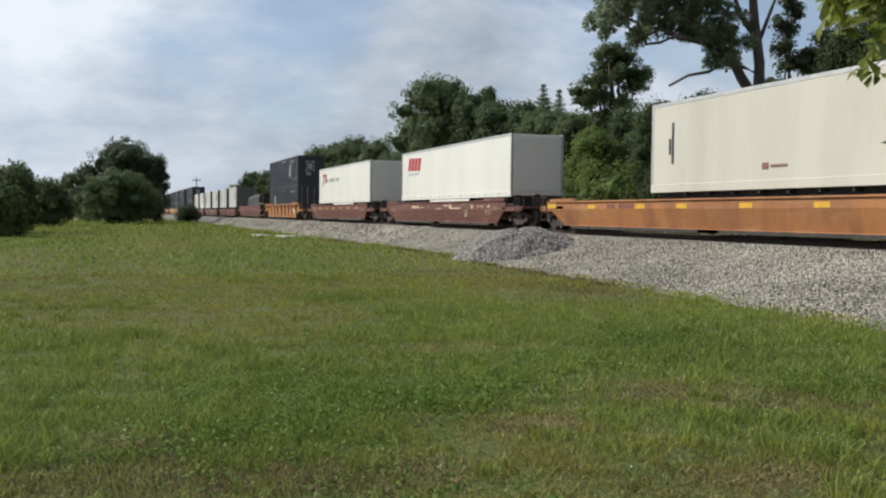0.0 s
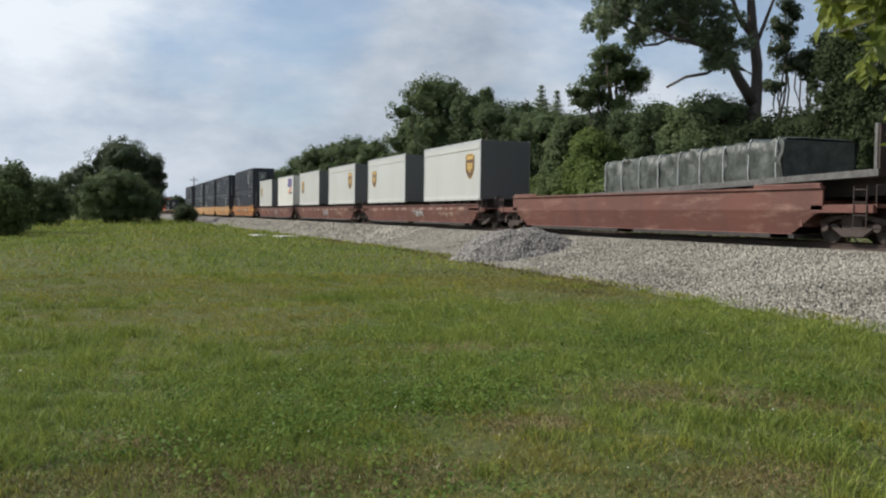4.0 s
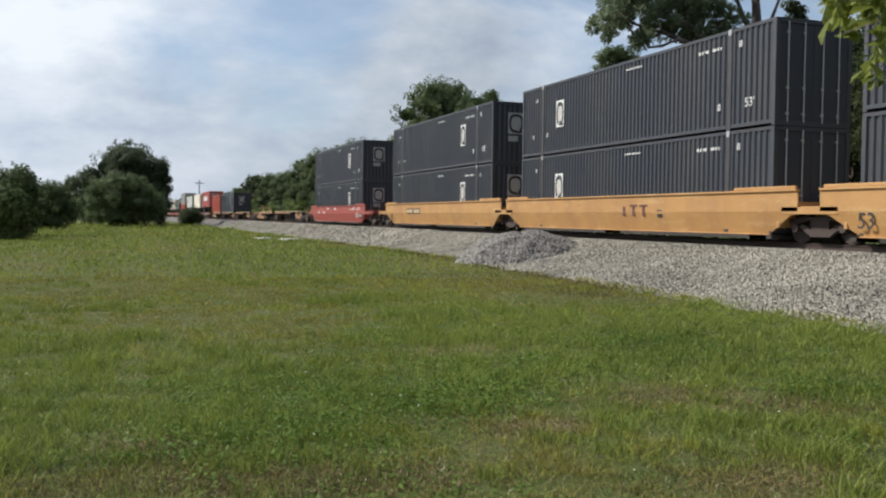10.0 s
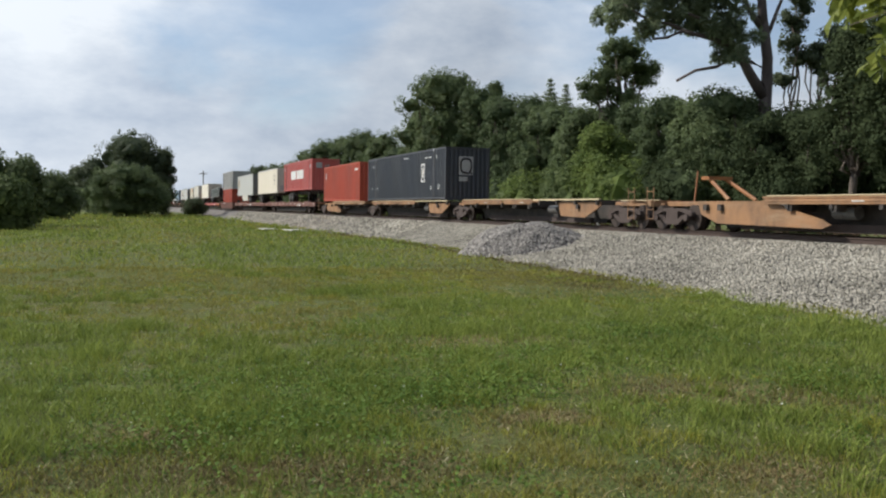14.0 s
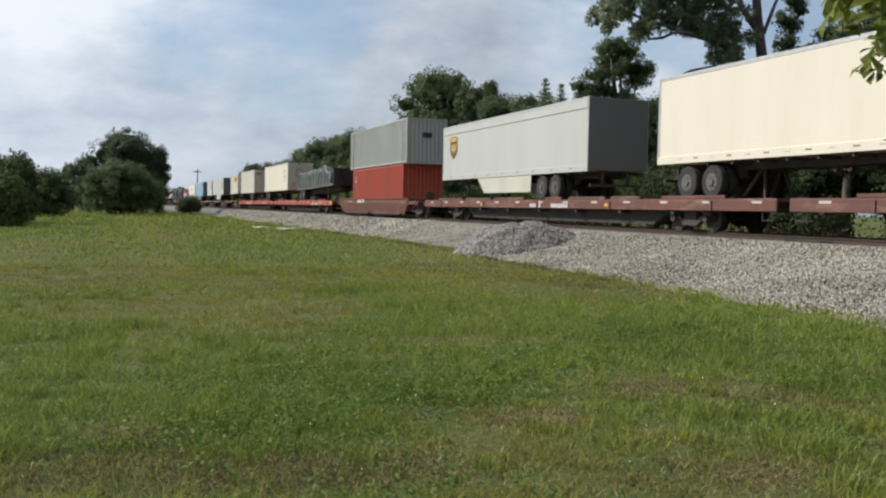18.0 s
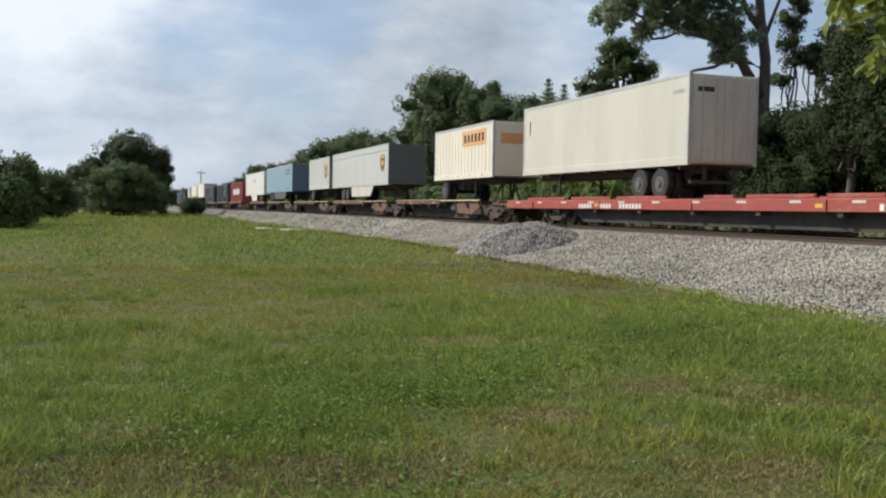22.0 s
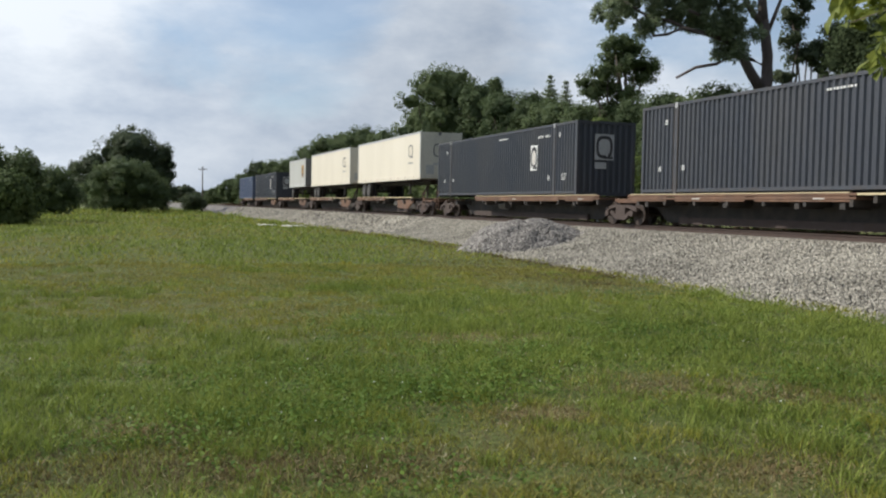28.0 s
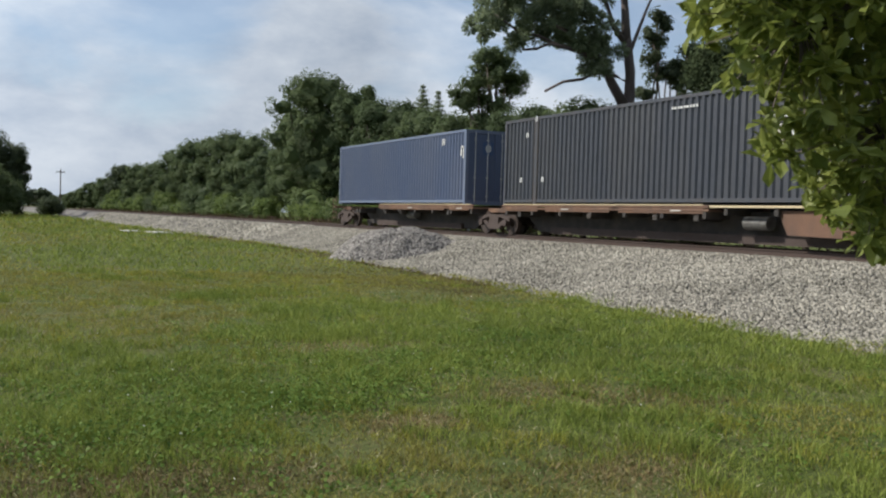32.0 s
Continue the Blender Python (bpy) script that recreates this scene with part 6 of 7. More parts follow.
# shrubs along the far side of the track
# the nearest shrubs have shade put into their leaf colour
for i in range(2, 34):
    y = 16 + 5.2 * i + rg.uniform(-1, 1)
    h = rg.uniform(1.8, 4.6)
    w = rg.uniform(1.4, 2.8)
    tree("shrub", "tangled green shrub along the far side of the track", 24.2 + rg.uniform(-0.6, 1.4), y, h, [(0, -w * 0.5, h * 0.45, w * 0.7, h * 0.42), (0, w * 0.5, h * 0.5, w * 0.75, h * 0.45), (0.5, 0, h * 0.6, w * 0.8, h * 0.4)],
         M_SHADELEAF if i < 5 else (M_FRESH, M_BRIGHT, M_DEEP)[(0, 1, 0, 2, 1)[i % 5]], 0.17 + 0.0012 * y, 130 if i < 9 else 95, 40, 0.07, 100 + i, 0.55, group="shrubs behind the track", category="shrub")

# dry brown weeds at the foot of the far bank
n = 5600
wy_ = rg.uniform(14, 210, n)
wc = np.stack([rg.uniform(21.3, 23.4, n), wy_, rg.uniform(0.3, 1.15, n)], -1)
v, f = leaves(wc, 8, 0.20, 0.32, 0.0, 0.22)
tagged(arrays("dry_weeds", v, f, M_DRYWEED), "reddish brown dry weeds along the far side of the track", "weeds", "", "stuff")

# two layered conifers far behind
for px, X, top in ((962, 50, 148), (990, 50, 160)):
    x, y, rg_ = place(px, X)
    h = high(top, rg_, px)
    root = tagged(new("conifer"), "slim dark conifer with layered branches, far behind the row", "tree", "trees behind the track")
    root.matrix_basis = pose(x, y, 0.3)
    bm = bmesh.new()
    limb(bm, [(0, 0, -0.2), (0, 0, h * 0.5), (0.05, 0, h)], 0.22, 0.03)
    part("trunk", bm, M_BARK, root, smooth=True)
    cs = []
    z = h * 0.45
    while z < h - 0.1:
        rr = ((h - z) * 0.40 + 0.15) * rg.uniform(0.88, 1.08)
        n_ = max(5, int(9 * rr))
        for j in range(n_):
            a = j * 2 * math.pi / n_ + z
            for q in np.arange(0.15, 1.01, 0.28 / max(0.5, rr)):
                cs.append((rr * q * math.cos(a), rr * q * math.sin(a), z + 0.22 * q * rr * 0.5 + rg.normal(0, 0.04)))
        z += 0.55
    v, f = leaves(np.array(cs), 11, 0.26, 0.25, 0.5, 0.4)
    arrays("crown", v, f, M_NEEDLE, root)

# the tall pine, with a bare limb and flat needle clumps
PX, PY, PR = place(1350, 28.5)
RIGHT = np.array([math.cos(radians(19.84)), -math.sin(radians(19.84)), 0])
AWAY = np.array([math.sin(radians(19.84)), math.cos(radians(19.84)), 0])


def pine_at(px, py, off=0.0):
    k = PR / 1621
    p = RIGHT * (px - 1350) * k + AWAY * off
    return (p[0], p[1], EYE[2] + (382 - py) * k - 0.35)


pine = tagged(new("pine_tree"), "tall old pine with a forked reddish trunk and flat needle clumps", "tree", "trees behind the track")
pine.matrix_basis = pose(PX, PY, 0.35)
bm = bmesh.new()
limb(bm, [pine_at(1339, 420), pine_at(1339, 300), pine_at(1339, 190), pine_at(1341, 150), pine_at(1341, 110), pine_at(1332, 48)], 0.33, 0.22, 12)
part("trunk", bm, M_PINEBARK, pine, smooth=True)
for pts, r0, r1 in (([pine_at(1336, 176), pine_at(1306, 137, -0.3), pine_at(1285, 107, -0.6), pine_at(1262, 80, -0.8), pine_at(1240, 60, -1), pine_at(1180, 40, -1.2)], 0.28, 0.06),
                    ([pine_at(1275, 95, -0.6), pine_at(1230, 82, -0.9), pine_at(1180, 72, -1.1), pine_at(1155, 84, -1.2), pine_at(1128, 88, -1.3)], 0.13, 0.05),
                    ([pine_at(1200, 78, -1.0), pine_at(1160, 60, -1), pine_at(1120, 55, -1.2), pine_at(1075, 30, -1.4)], 0.09, 0.03),
                    ([pine_at(1338, 128), pine_at(1318, 114, 0.4), pine_at(1285, 108, 0.6), pine_at(1262, 120, 0.9), pine_at(1228, 125, 1.2), pine_at(1196, 143, 1.5)], 0.11, 0.06),
                    ([pine_at(1331, 60), pine_at(1300, 25, -0.3), pine_at(1285, -10, -0.5), pine_at(1250, -60, -1)], 0.17, 0.06),
                    ([pine_at(1331, 52), pine_at(1330, 0, 0.2), pine_at(1325, -70, 0.4), pine_at(1330, -150, 0.5)], 0.24, 0.08),
                    ([pine_at(1340, 70), pine_at(1362, 20, 0.4), pine_at(1375, -10, 0.6), pine_at(1395, -50, 1)], 0.10, 0.05)):
    bm = bmesh.new()
    limb(bm, pts, r0, r1, 8)
    part("limb", bm, M_PINEBARK, pine, smooth=True)
cs = []
rp = np.random.default_rng(77)
for px, py, sx, sy, n in ((1065, 40, 20, 14, 18), (1095, 22, 24, 16, 18), (1088, 52, 20, 8, 8), (1125, 55, 16, 16, 12), (1118, 72, 10, 8, 6), (1150, 20, 30, 16, 22), (1180, 48, 20, 14, 16), (1225, 20, 30, 22, 36), (1240, 58, 34, 20, 36), (1265, 85, 16, 24, 24), (1272, 112, 10, 14, 10), (1200, 0, 50, 14, 30), (1300, 80, 11, 11, 10), (1280, 35, 10, 22, 12),
                          (1240, -50, 70, 30, 70), (1120, -20, 50, 20, 40), (1330, -140, 90, 50, 110), (1400, -70, 40, 30, 40), (1090, -5, 30, 14, 20)):
    for _ in range(n):
        cs.append(pine_at(px + rp.uniform(-1, 1) * sx, py + rp.uniform(-1, 1) * sy, rp.uniform(-2.0, 1.4)))
# needles stand out from the middle of each tuft
cs = np.array(cs)[rp.uniform(0, 1, len(cs)) < 0.72]
each = 90
g = rp.normal(0, 1, (len(cs) * each, 3)) + np.array([0, 0, 0.25])
g /= np.linalg.norm(g, axis=1, keepdims=True)
R_ = np.repeat(rp.uniform(0.28, 0.50, len(cs)), each)[:, None] * rp.uniform(0.75, 1.05, (len(g), 1))
a_, b_ = np.repeat(cs, each, 0) + g * R_ * 0.35, np.repeat(cs, each, 0) + g * R_
s_ = np.cross(g, rp.normal(0, 1, g.shape))
s_ /= np.linalg.norm(s_, axis=1, keepdims=True)
v = np.stack([a_ - s_ * 0.012, a_ + s_ * 0.012, b_ + s_ * 0.032, b_ - s_ * 0.032], 1).reshape(-1, 3)
f = np.arange(len(v)).reshape(-1, 4)
arrays("crown", v, f, M_NEEDLE, pine)

# slim trees beside the pine
for px, X, top, seed, lob in ((1388, 31, 0, 61, ((1388, 8, 15, 13), (1376, 40, 19, 15), (1394, 52, 13, 13), (1380, 82, 20, 16), (1388, 112, 18, 13), (1372, 146, 21, 12), (1404, 20, 13, 10))),
                              (1424, 32, 60, 62, ((1418, 112, 26, 10), (1408, 100, 12, 8), (1440, 90, 24, 13), (1456, 66, 22, 14), (1432, 128, 10, 7))),
                              (1447, 34, 60, 63, ((1452, 112, 18, 14), (1440, 150, 8, 8), (1466, 92, 20, 16)))):
    x, y, rg_ = place(px, X)
    k = rg_ / 1621
    lobes = [((a - px) * k * RIGHT[0], (a - px) * k * RIGHT[1], high(b, rg_, px) - 0.35, c * k, e * k) for a, b, c, e in lob]
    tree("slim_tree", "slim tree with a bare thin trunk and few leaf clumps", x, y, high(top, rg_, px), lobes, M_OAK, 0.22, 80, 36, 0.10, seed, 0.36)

# dark trees and bushes over the lawn on the other side
def lawntree(px, d, top, width_px, seed, label, leaf=None, clumps=220, size=0.42, name="oak_tree"):
    a = radians(19.84) + math.atan((px - 784) / 1621)
    x, y = d * math.sin(a), d * math.cos(a)
    rg_ = d * math.cos(a - radians(19.84))
    h = high(top, rg_, px) - land(x, y)
    w = width_px * rg_ / 1621 / 2
    r = np.random.default_rng(seed)
    lobes = []
    for i in range(15):
        e = 1 - 1.6 * (i + 0.5) / 15
        b = i * 2.39996 + r.uniform(-0.3, 0.3)
        lr = min(w, 0.5 * h) * r.uniform(0.34, 0.48)
        k = (w - lr * 0.9) * (math.sqrt(1 - e * e) if e > 0 else 1.0) * r.uniform(0.85, 1.0)
        lobes.append((k * math.cos(b), k * math.sin(b), h * 0.50 + e * (h * 0.49 - lr * 0.75), lr, lr * r.uniform(0.7, 0.9)))
    lobes += [(0, 0, h * 0.5, w * 0.6, h * 0.3), (0, 0, h * 0.2, w * 0.75, h * 0.18), (0, 0, h * 0.80, w * 0.66, h * 0.20)]
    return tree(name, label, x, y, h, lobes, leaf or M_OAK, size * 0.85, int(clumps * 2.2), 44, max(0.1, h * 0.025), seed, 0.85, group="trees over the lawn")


lawntree(226, 150, 238, 138, 51, "dark broad oak at the far end of the lawn", size=0.45, clumps=260)
lawntree(282, 148, 268, 46, 58, "dark oak limb mass beside the broad oak", size=0.45, clumps=80)
lawntree(160, 150, 285, 75, 52, "dark oak beside the broad oak", size=0.45, clumps=150)
lawntree(215, 132, 298, 165, 53, "wide dark green bush before the oaks", M_BROAD, 320, 0.36, "bush")
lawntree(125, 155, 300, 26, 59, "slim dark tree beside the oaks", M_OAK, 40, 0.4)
lawntree(30, 74, 288, 76, 54, "leafy tree at the lawn's edge", M_BROAD, clumps=150)
lawntree(-38, 66, 275, 110, 55, "leafy tree at the lawn's edge", M_BROAD, clumps=150)
lawntree(8, 64, 325, 90, 63, "green bush at the lawn's edge", M_BRIGHT, 160, 0.36, "bush")
lawntree(88, 104, 312, 92, 56, "dark green bush at the lawn's edge", M_BROAD, 140, 0.36, "bush")
# added out of view, so its shadow falls on the lawn's left edge
lawntree(-80, 78, 292, 130, 64, "leafy tree at the lawn's edge", M_BROAD, clumps=140)
lawntree(-110, 110, 250, 150, 57, "dark tree at the lawn's edge", clumps=150)
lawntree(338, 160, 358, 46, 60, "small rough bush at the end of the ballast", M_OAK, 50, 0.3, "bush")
for i, (px, d, top, wpx) in enumerate(((320, 420, 342, 60), (370, 460, 350, 80), (420, 480, 345, 70), (270, 430, 338, 80), (200, 450, 335, 90), (120, 440, 330, 100), (40, 430, 325, 110))):
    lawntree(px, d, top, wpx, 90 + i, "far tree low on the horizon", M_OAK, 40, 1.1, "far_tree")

# white marker on the far side of the track
marker = tagged(new("marker_post"), "short white painted marker post beside the far ballast edge", "post")
marker.matrix_basis = pose(22.4, 40.1, land(22.4, 40.1) - 0.05)
part("post", boxes((-0.07, 0.07, -0.03, 0.03, 0.0, 1.05)), M_MARK, marker, bevel=0.008)
part("cap", boxes((-0.085, 0.085, -0.045, 0.045, 1.05, 1.09)), M_INK, marker, "dark cap")

# utility pole far along the track
ux, uy = place(352, 23.6)[:2]
pole = tagged(new("utility_pole"), "grey wooden utility pole with a cross arm far along the track", "pole")
pole.matrix_basis = pose(ux, uy, 0.2)
bm = bmesh.new()
limb(bm, [(0, 0, -0.2), (0, 0, 6), (0, 0, 11.6)], 0.2, 0.13)
part("post", bm, M_BARK, pole)
part("cross_arm", boxes((-1.2, 1.2, -0.07, 0.07, 10.6, 10.8)), M_BARK, pole)
for xx in (-1.05, -0.4, 0.4, 1.05):
    bm = bmesh.new()
    disc(bm, (xx, 0, 10.9), 0.07, 0.12, "z", 8)
    part("insulator", bm, M_GREYMARK, pole)

# the near tree whose leafy branches hang in at the picture's edge: glossy leaves in rosettes on thin twigs
NEAR_R = np.array([math.cos(radians(27.64)), -math.sin(radians(27.64)), 0])
NEAR_A = np.array([math.sin(radians(27.64)), math.cos(radians(27.64)), 0])


def near_at(px, py, z):
    p = NEAR_R * ((px - 784) / 1621 * z) + NEAR_A * z
    return np.array([p[0], p[1], EYE[2] + (384 - py + (px - 784) * 0.028) / 1621 * z])


near = tagged(new("broadleaf_tree"), "near tree with glossy yellow-green leaves on hanging twigs", "tree")
NX, NY = near_at(2500, 400, 6.0)[:2]
near.matrix_basis = pose(NX, NY, 0)
NB = np.array([NX, NY, 0.0])
bm = bmesh.new()
limb(bm, [(0, 0, -0.2), (0.05, 0, 1.5), (-0.1, 0.05, 3.2), (-0.3, 0.2, 4.6)], 0.17, 0.10, 10)
part("trunk", bm, M_BARK, near, smooth=True)
rn = np.random.default_rng(31)
cl = []
while len(cl) < 1400:
    px, py, z = rn.uniform(1180, 1990), rn.uniform(-260, 455), rn.uniform(4.3, 6.8)
    edge = np.interp(py, (-330, -60, 0, 60, 110, 150, 175, 205, 250, 300, 350, 400, 455), (1150, 1165, 1180, 1202, 1226, 1260, 1335, 1330, 1305, 1375, 1415, 1475, 1535))
    if px > edge + 14 and rn.uniform() < 0.45 + 0.55 * min(1, (px - edge) / 120):
        cl.append(near_at(px, py, z) - NB)
cl = np.array(cl)
crown_top = np.array([-0.3, 0.2, 4.6])
main = [near_at(1400, 60, 5.4) - NB, near_at(1560, 250, 5.3) - NB, near_at(1700, 60, 5.2) - NB, near_at(1500, -200, 5.6) - NB, near_at(1800, 350, 5.6) - NB]
for e in main:
    bm = bmesh.new()
    mid = (crown_top * 0.45 + e * 0.55) + np.array([0, 0, 0.25])
    limb(bm, [tuple(crown_top), tuple(mid), tuple(e)], 0.05, 0.012, 6)
    part("branch", bm, M_BARK, near, smooth=True)
bm = bmesh.new()
for c in cl:
    e = min(main, key=lambda q: np.linalg.norm(q - c))
    limb(bm, [tuple(e), tuple((e + c) / 2 + np.array([0, 0, 0.06])), tuple(c)], 0.008, 0.003, 4)
part("branchwork", bm, M_BARK, near)
# each leaf a folded blade with a narrow foot
vs, fs = [], []
for c in cl:
    tip = rn.normal(0, 1, 3) * (1, 1, 0.5) + np.array([0, 0, -0.15])
    tip /= np.linalg.norm(tip)
    for _ in range(rn.integers(11, 18)):
        d = tip * 0.7 + rn.normal(0, 0.75, 3)
        d /= np.linalg.norm(d)
        up = np.array([0, 0, 1.0]) + rn.normal(0, 0.45, 3)
        sd = np.cross(d, up)
        sd /= np.linalg.norm(sd) + 1e-9
        nn = np.cross(sd, d)
        L = rn.uniform(0.065, 0.15)
        w = L * 0.24
        o = c + rn.normal(0, 0.02, 3)
        b = len(vs)
        vs += [o, o + d * L * 0.35 + sd * w * 0.6 + nn * 0.004, o + d * L * 0.72 + sd * w + nn * 0.006, o + d * L - nn * L * 0.12, o + d * L * 0.72 - sd * w + nn * 0.006, o + d * L * 0.35 - sd * w * 0.6 + nn * 0.004, o + d * L * 0.72 - nn * 0.004]
        fs += [(b, b + 1, b + 2, b + 6), (b + 6, b + 2, b + 3, b + 3), (b, b + 6, b + 4, b + 5), (b + 6, b + 3, b + 4, b + 4)]
bm = bmesh.new()
bv = [bm.verts.new(p) for p in vs]
for q in fs:
    bm.faces.new([bv[i] for i in dict.fromkeys(q)])
me = bpy.data.meshes.new("leaves")
bm.to_mesh(me)
bm.free()
me.materials.append(M_NEARLEAF)
ob = new("leaves", me)
ob.parent = near


# ---- the train, from its front to its tail; s is measured along it ----
L53, L48, L45, L40, L28 = 16.154, 14.63, 13.72, 12.19, 8.3
H96 = 2.896
X_SIDE = -1.297


def slanted(root, m_, y, z, wide, tall, label):
    """A bar of a logo that leans towards the train's front as it rises."""
    bm = bmesh.new()
    k = 0.30 * tall
    prism(bm, [(y, z), (y + wide, z), (y + wide - k, z + tall), (y - k, z + tall)], X_SIDE - 0.005, X_SIDE + 0.003)
    part("logo_bar", bm, m_, root, label)

# leading well cars with white road boxes
well_car("rust orange well car, smooth-sided, scuffed", 11.0, 34.6, [(13.3, 32.3)], M_ORANGE, marks=[(y_, y_ + 0.55, 0.94, 1.09) for y_ in (6.9, 9.8, 12.85, 15.2, 18.5)] + [(21.6, 22.35, 0.96, 1.19)], mark_m=M_YEL, top=1.18)
bars("number_bar", TRAIN[-1][0], M_BROWN, [(15.9 + 0.2 * i, 16.03 + 0.2 * i, 0.95, 1.12) for i in range(9) if i != 5], -1.424)
t = box_trailer("dusty off-white trailer box in a well, weathered", 9.9, 1.45, L53, 2.87, M_OFFWHITE, posts=0.0, gear=False, dots=False)
part("underframe", boxes((-1.0, 1.0, 0.3, L53 - 0.3, -0.45, -0.004)), M_BLACK, t)
bars("logo_bar", t, M_INK, [(14.9, 15.0, 0.9, 2.2), (15.06, 15.15, 1.2, 1.7)], X_SIDE), bars("warning_label", t, M_REFLECT, [(9.7, 10.35, 0.59, 0.66), (10.45, 10.7, 0.55, 0.72)], X_SIDE)

w_ = well_car("brown red well car with pale stencilling", 35.28, 58.48, [(38.58, 55.18)], M_BROWN, top=1.3, mark_m=M_CREAMARK, marks=side_marks(14.5, 6, 1.02, 0.16, 0.15, 0.06) + [(13.73, 14.27, 1.05, 1.10), (9.72, 10.4, 1.11, 1.17), (7.95, 9.2, 0.98, 1.04), (9.2, 9.5, 0.98, 1.2), (10.7, 11.47, 0.97, 1.01), (6.2, 6.42, 0.99, 1.16), (5.4, 5.6, 1.05, 1.12), (4.94, 5.13, 1.05, 1.12), (4.1, 4.36, 1.03, 1.12), (4.18, 4.22, 0.68, 0.89), (4.57, 4.61, 0.68, 0.89), (4.18, 4.61, 0.86, 0.89)])
lettering("length_mark", "53", 0.42, M_CREAMARK, w_, (-1.416, 7.1, 0.6), -90)
t = box_trailer("white trailer box with a red logo, in a well", 37.28, 1.5, L53, 2.83, M_WHITE, gear=False, skirt=(5.0, 11.0))
part("underframe", boxes((-1.0, 1.0, 0.3, L53 - 0.3, -0.45, -0.004)), M_BLACK, t)
for i in range(4):
    slanted(t, M_REDMARK, 12.75 + 0.58 * i, 1.68 + 0.02 * i, 0.44, 0.72, "red slanted block of a logo")

bars("logo_bar", t, M_GREYMARK, [(13.0 + 0.4 * i, 13.2 + 0.4 * i, 1.45, 1.58) for i in range(5)], X_SIDE)

well_car("brown red well car with orange reflectors", 58.69, 81.89, [(61.99, 78.69)], M_BROWN, top=1.3, marks=[(5 + 2.4 * i, 5.5 + 2.4 * i, 1.05, 1.15) for i in range(7)], mark_m=M_YEL)
t = box_trailer("white trailer box with a red and black logo, in a well", 60.74, 1.5, L53, 2.88, M_WHITE, gear=False, skirt=(4.5, 11.0))
part("underframe", boxes((-1.0, 1.0, 0.3, L53 - 0.3, -0.45, -0.004)), M_BLACK, t)
slanted(t, M_REDMARK, 13.45, 2.18, 1.35, 0.22, "red sweep of a logo")
slanted(t, M_REDMARK, 13.5, 1.66, 0.18, 0.5, "red bar of a logo"), slanted(t, M_REDMARK, 13.85, 1.66, 0.18, 0.5, "red bar of a logo")
slanted(t, M_INK, 14.6, 1.4, 0.2, 0.75, "black bar of a logo")
bars("logo_bar", t, M_GREYMARK, [(9.2 + 0.36 * i, 9.46 + 0.36 * i, 1.72, 1.98) for i in range(12) if i not in (3, 9)], X_SIDE)

well_car("rust orange well car with ribbed sides", 82.6, 106.2, [(84.8, 104.6)], M_ORANGE, ribs=(86.4, 88.5, 90.3, 92.2, 94.3, 96.4, 98.4, 100.5, 102.5), marks=[(5.3, 5.9, 0.85, 1.1), (4.05, 4.25, 0.6, 0.95), (4.5, 4.95, 0.65, 0.95)])

# charcoal boxes: four looks, then copies
dark_a = container("charcoal ribbed steel container with a white emblem panel", 86.5, 3.26, L53, H96, M_DARK, M_DARKFRAME)
dark_marks(dark_a, L53, H96, 3.85, True)
dark_b = container("charcoal ribbed steel container with its doors forward", 86.5, 0.35, L53, H96, M_DARK, M_DARKFRAME, doors_front=True)
dark_marks(dark_b, L53, H96, 12.6, False)

well_car("brown red well car carrying a flatbed", 106.6, 129.4, [(109.8, 126.2)], M_BROWN)
flatbed("flatbed trailer with a grey tarpaulin load in a well", 107.2, 1.48, 15.0, (3.3, 12.5), 1.13, 1.1, 1.08, 0.0, 0.025)

rgr = np.random.default_rng(44)
# three well cars with pairs of short boxes
PUPS = ((131.3, M_GREYSKIN, "front"), (143.1, M_GREYSKIN, "back"), (154.96, M_GREYSKIN, "front"), (166.81, M_GREYSKIN, "back"), (178.26, M_WHITE, "violet"), (190.4, M_GREYSKIN, "back"))
for i, s0 in enumerate((129.9, 153.5, 177.0)):
    w_ = well_car("brown red well car with faded graffiti", s0, s0 + 23.4, [(s0 + 2.2, s0 + 21.2)], M_BROWN, marks=[(3.2 + 1.55 * q, 3.2 + 1.55 * q + (0.7, 0.35, 0.9, 0.5)[q % 4], 0.97, 1.08) for q in range(11)], mark_m=M_SCRAWL, top=1.17, step=False)
    for k in range(4 if i == 2 else 2):
        y = (5.0, 9.5, 14.2, 17.6)[k]
        gr = bmesh.new()
        for q in range(7):
            a = y + q * 0.26 + 0.12 * rgr.uniform(-1, 1)
            u_, o_ = rgr.uniform(0.75, 1.02), rgr.uniform(0.5, 0.7)
            prism(gr, [(a, o_), (a + 0.08, o_), (a + 0.08 + 0.2 * rgr.uniform(-1, 1), u_), (a + 0.2 * rgr.uniform(-1, 0.3), u_ + 0.02)], -1.428, -1.41)
            m__ = rgr.uniform(o_, u_)
            prism(gr, [(a, m__), (a + 0.24, m__ + 0.05), (a + 0.24, m__ + 0.11), (a, m__ + 0.06)], -1.427, -1.41)
        tagged(part("graffiti", onto(gr), (M_SCRAWL, M_GREYMARK, M_SCRAWL, M_ORANGE)[k], w_), "faded painted scrawl", "", "", "stuff")
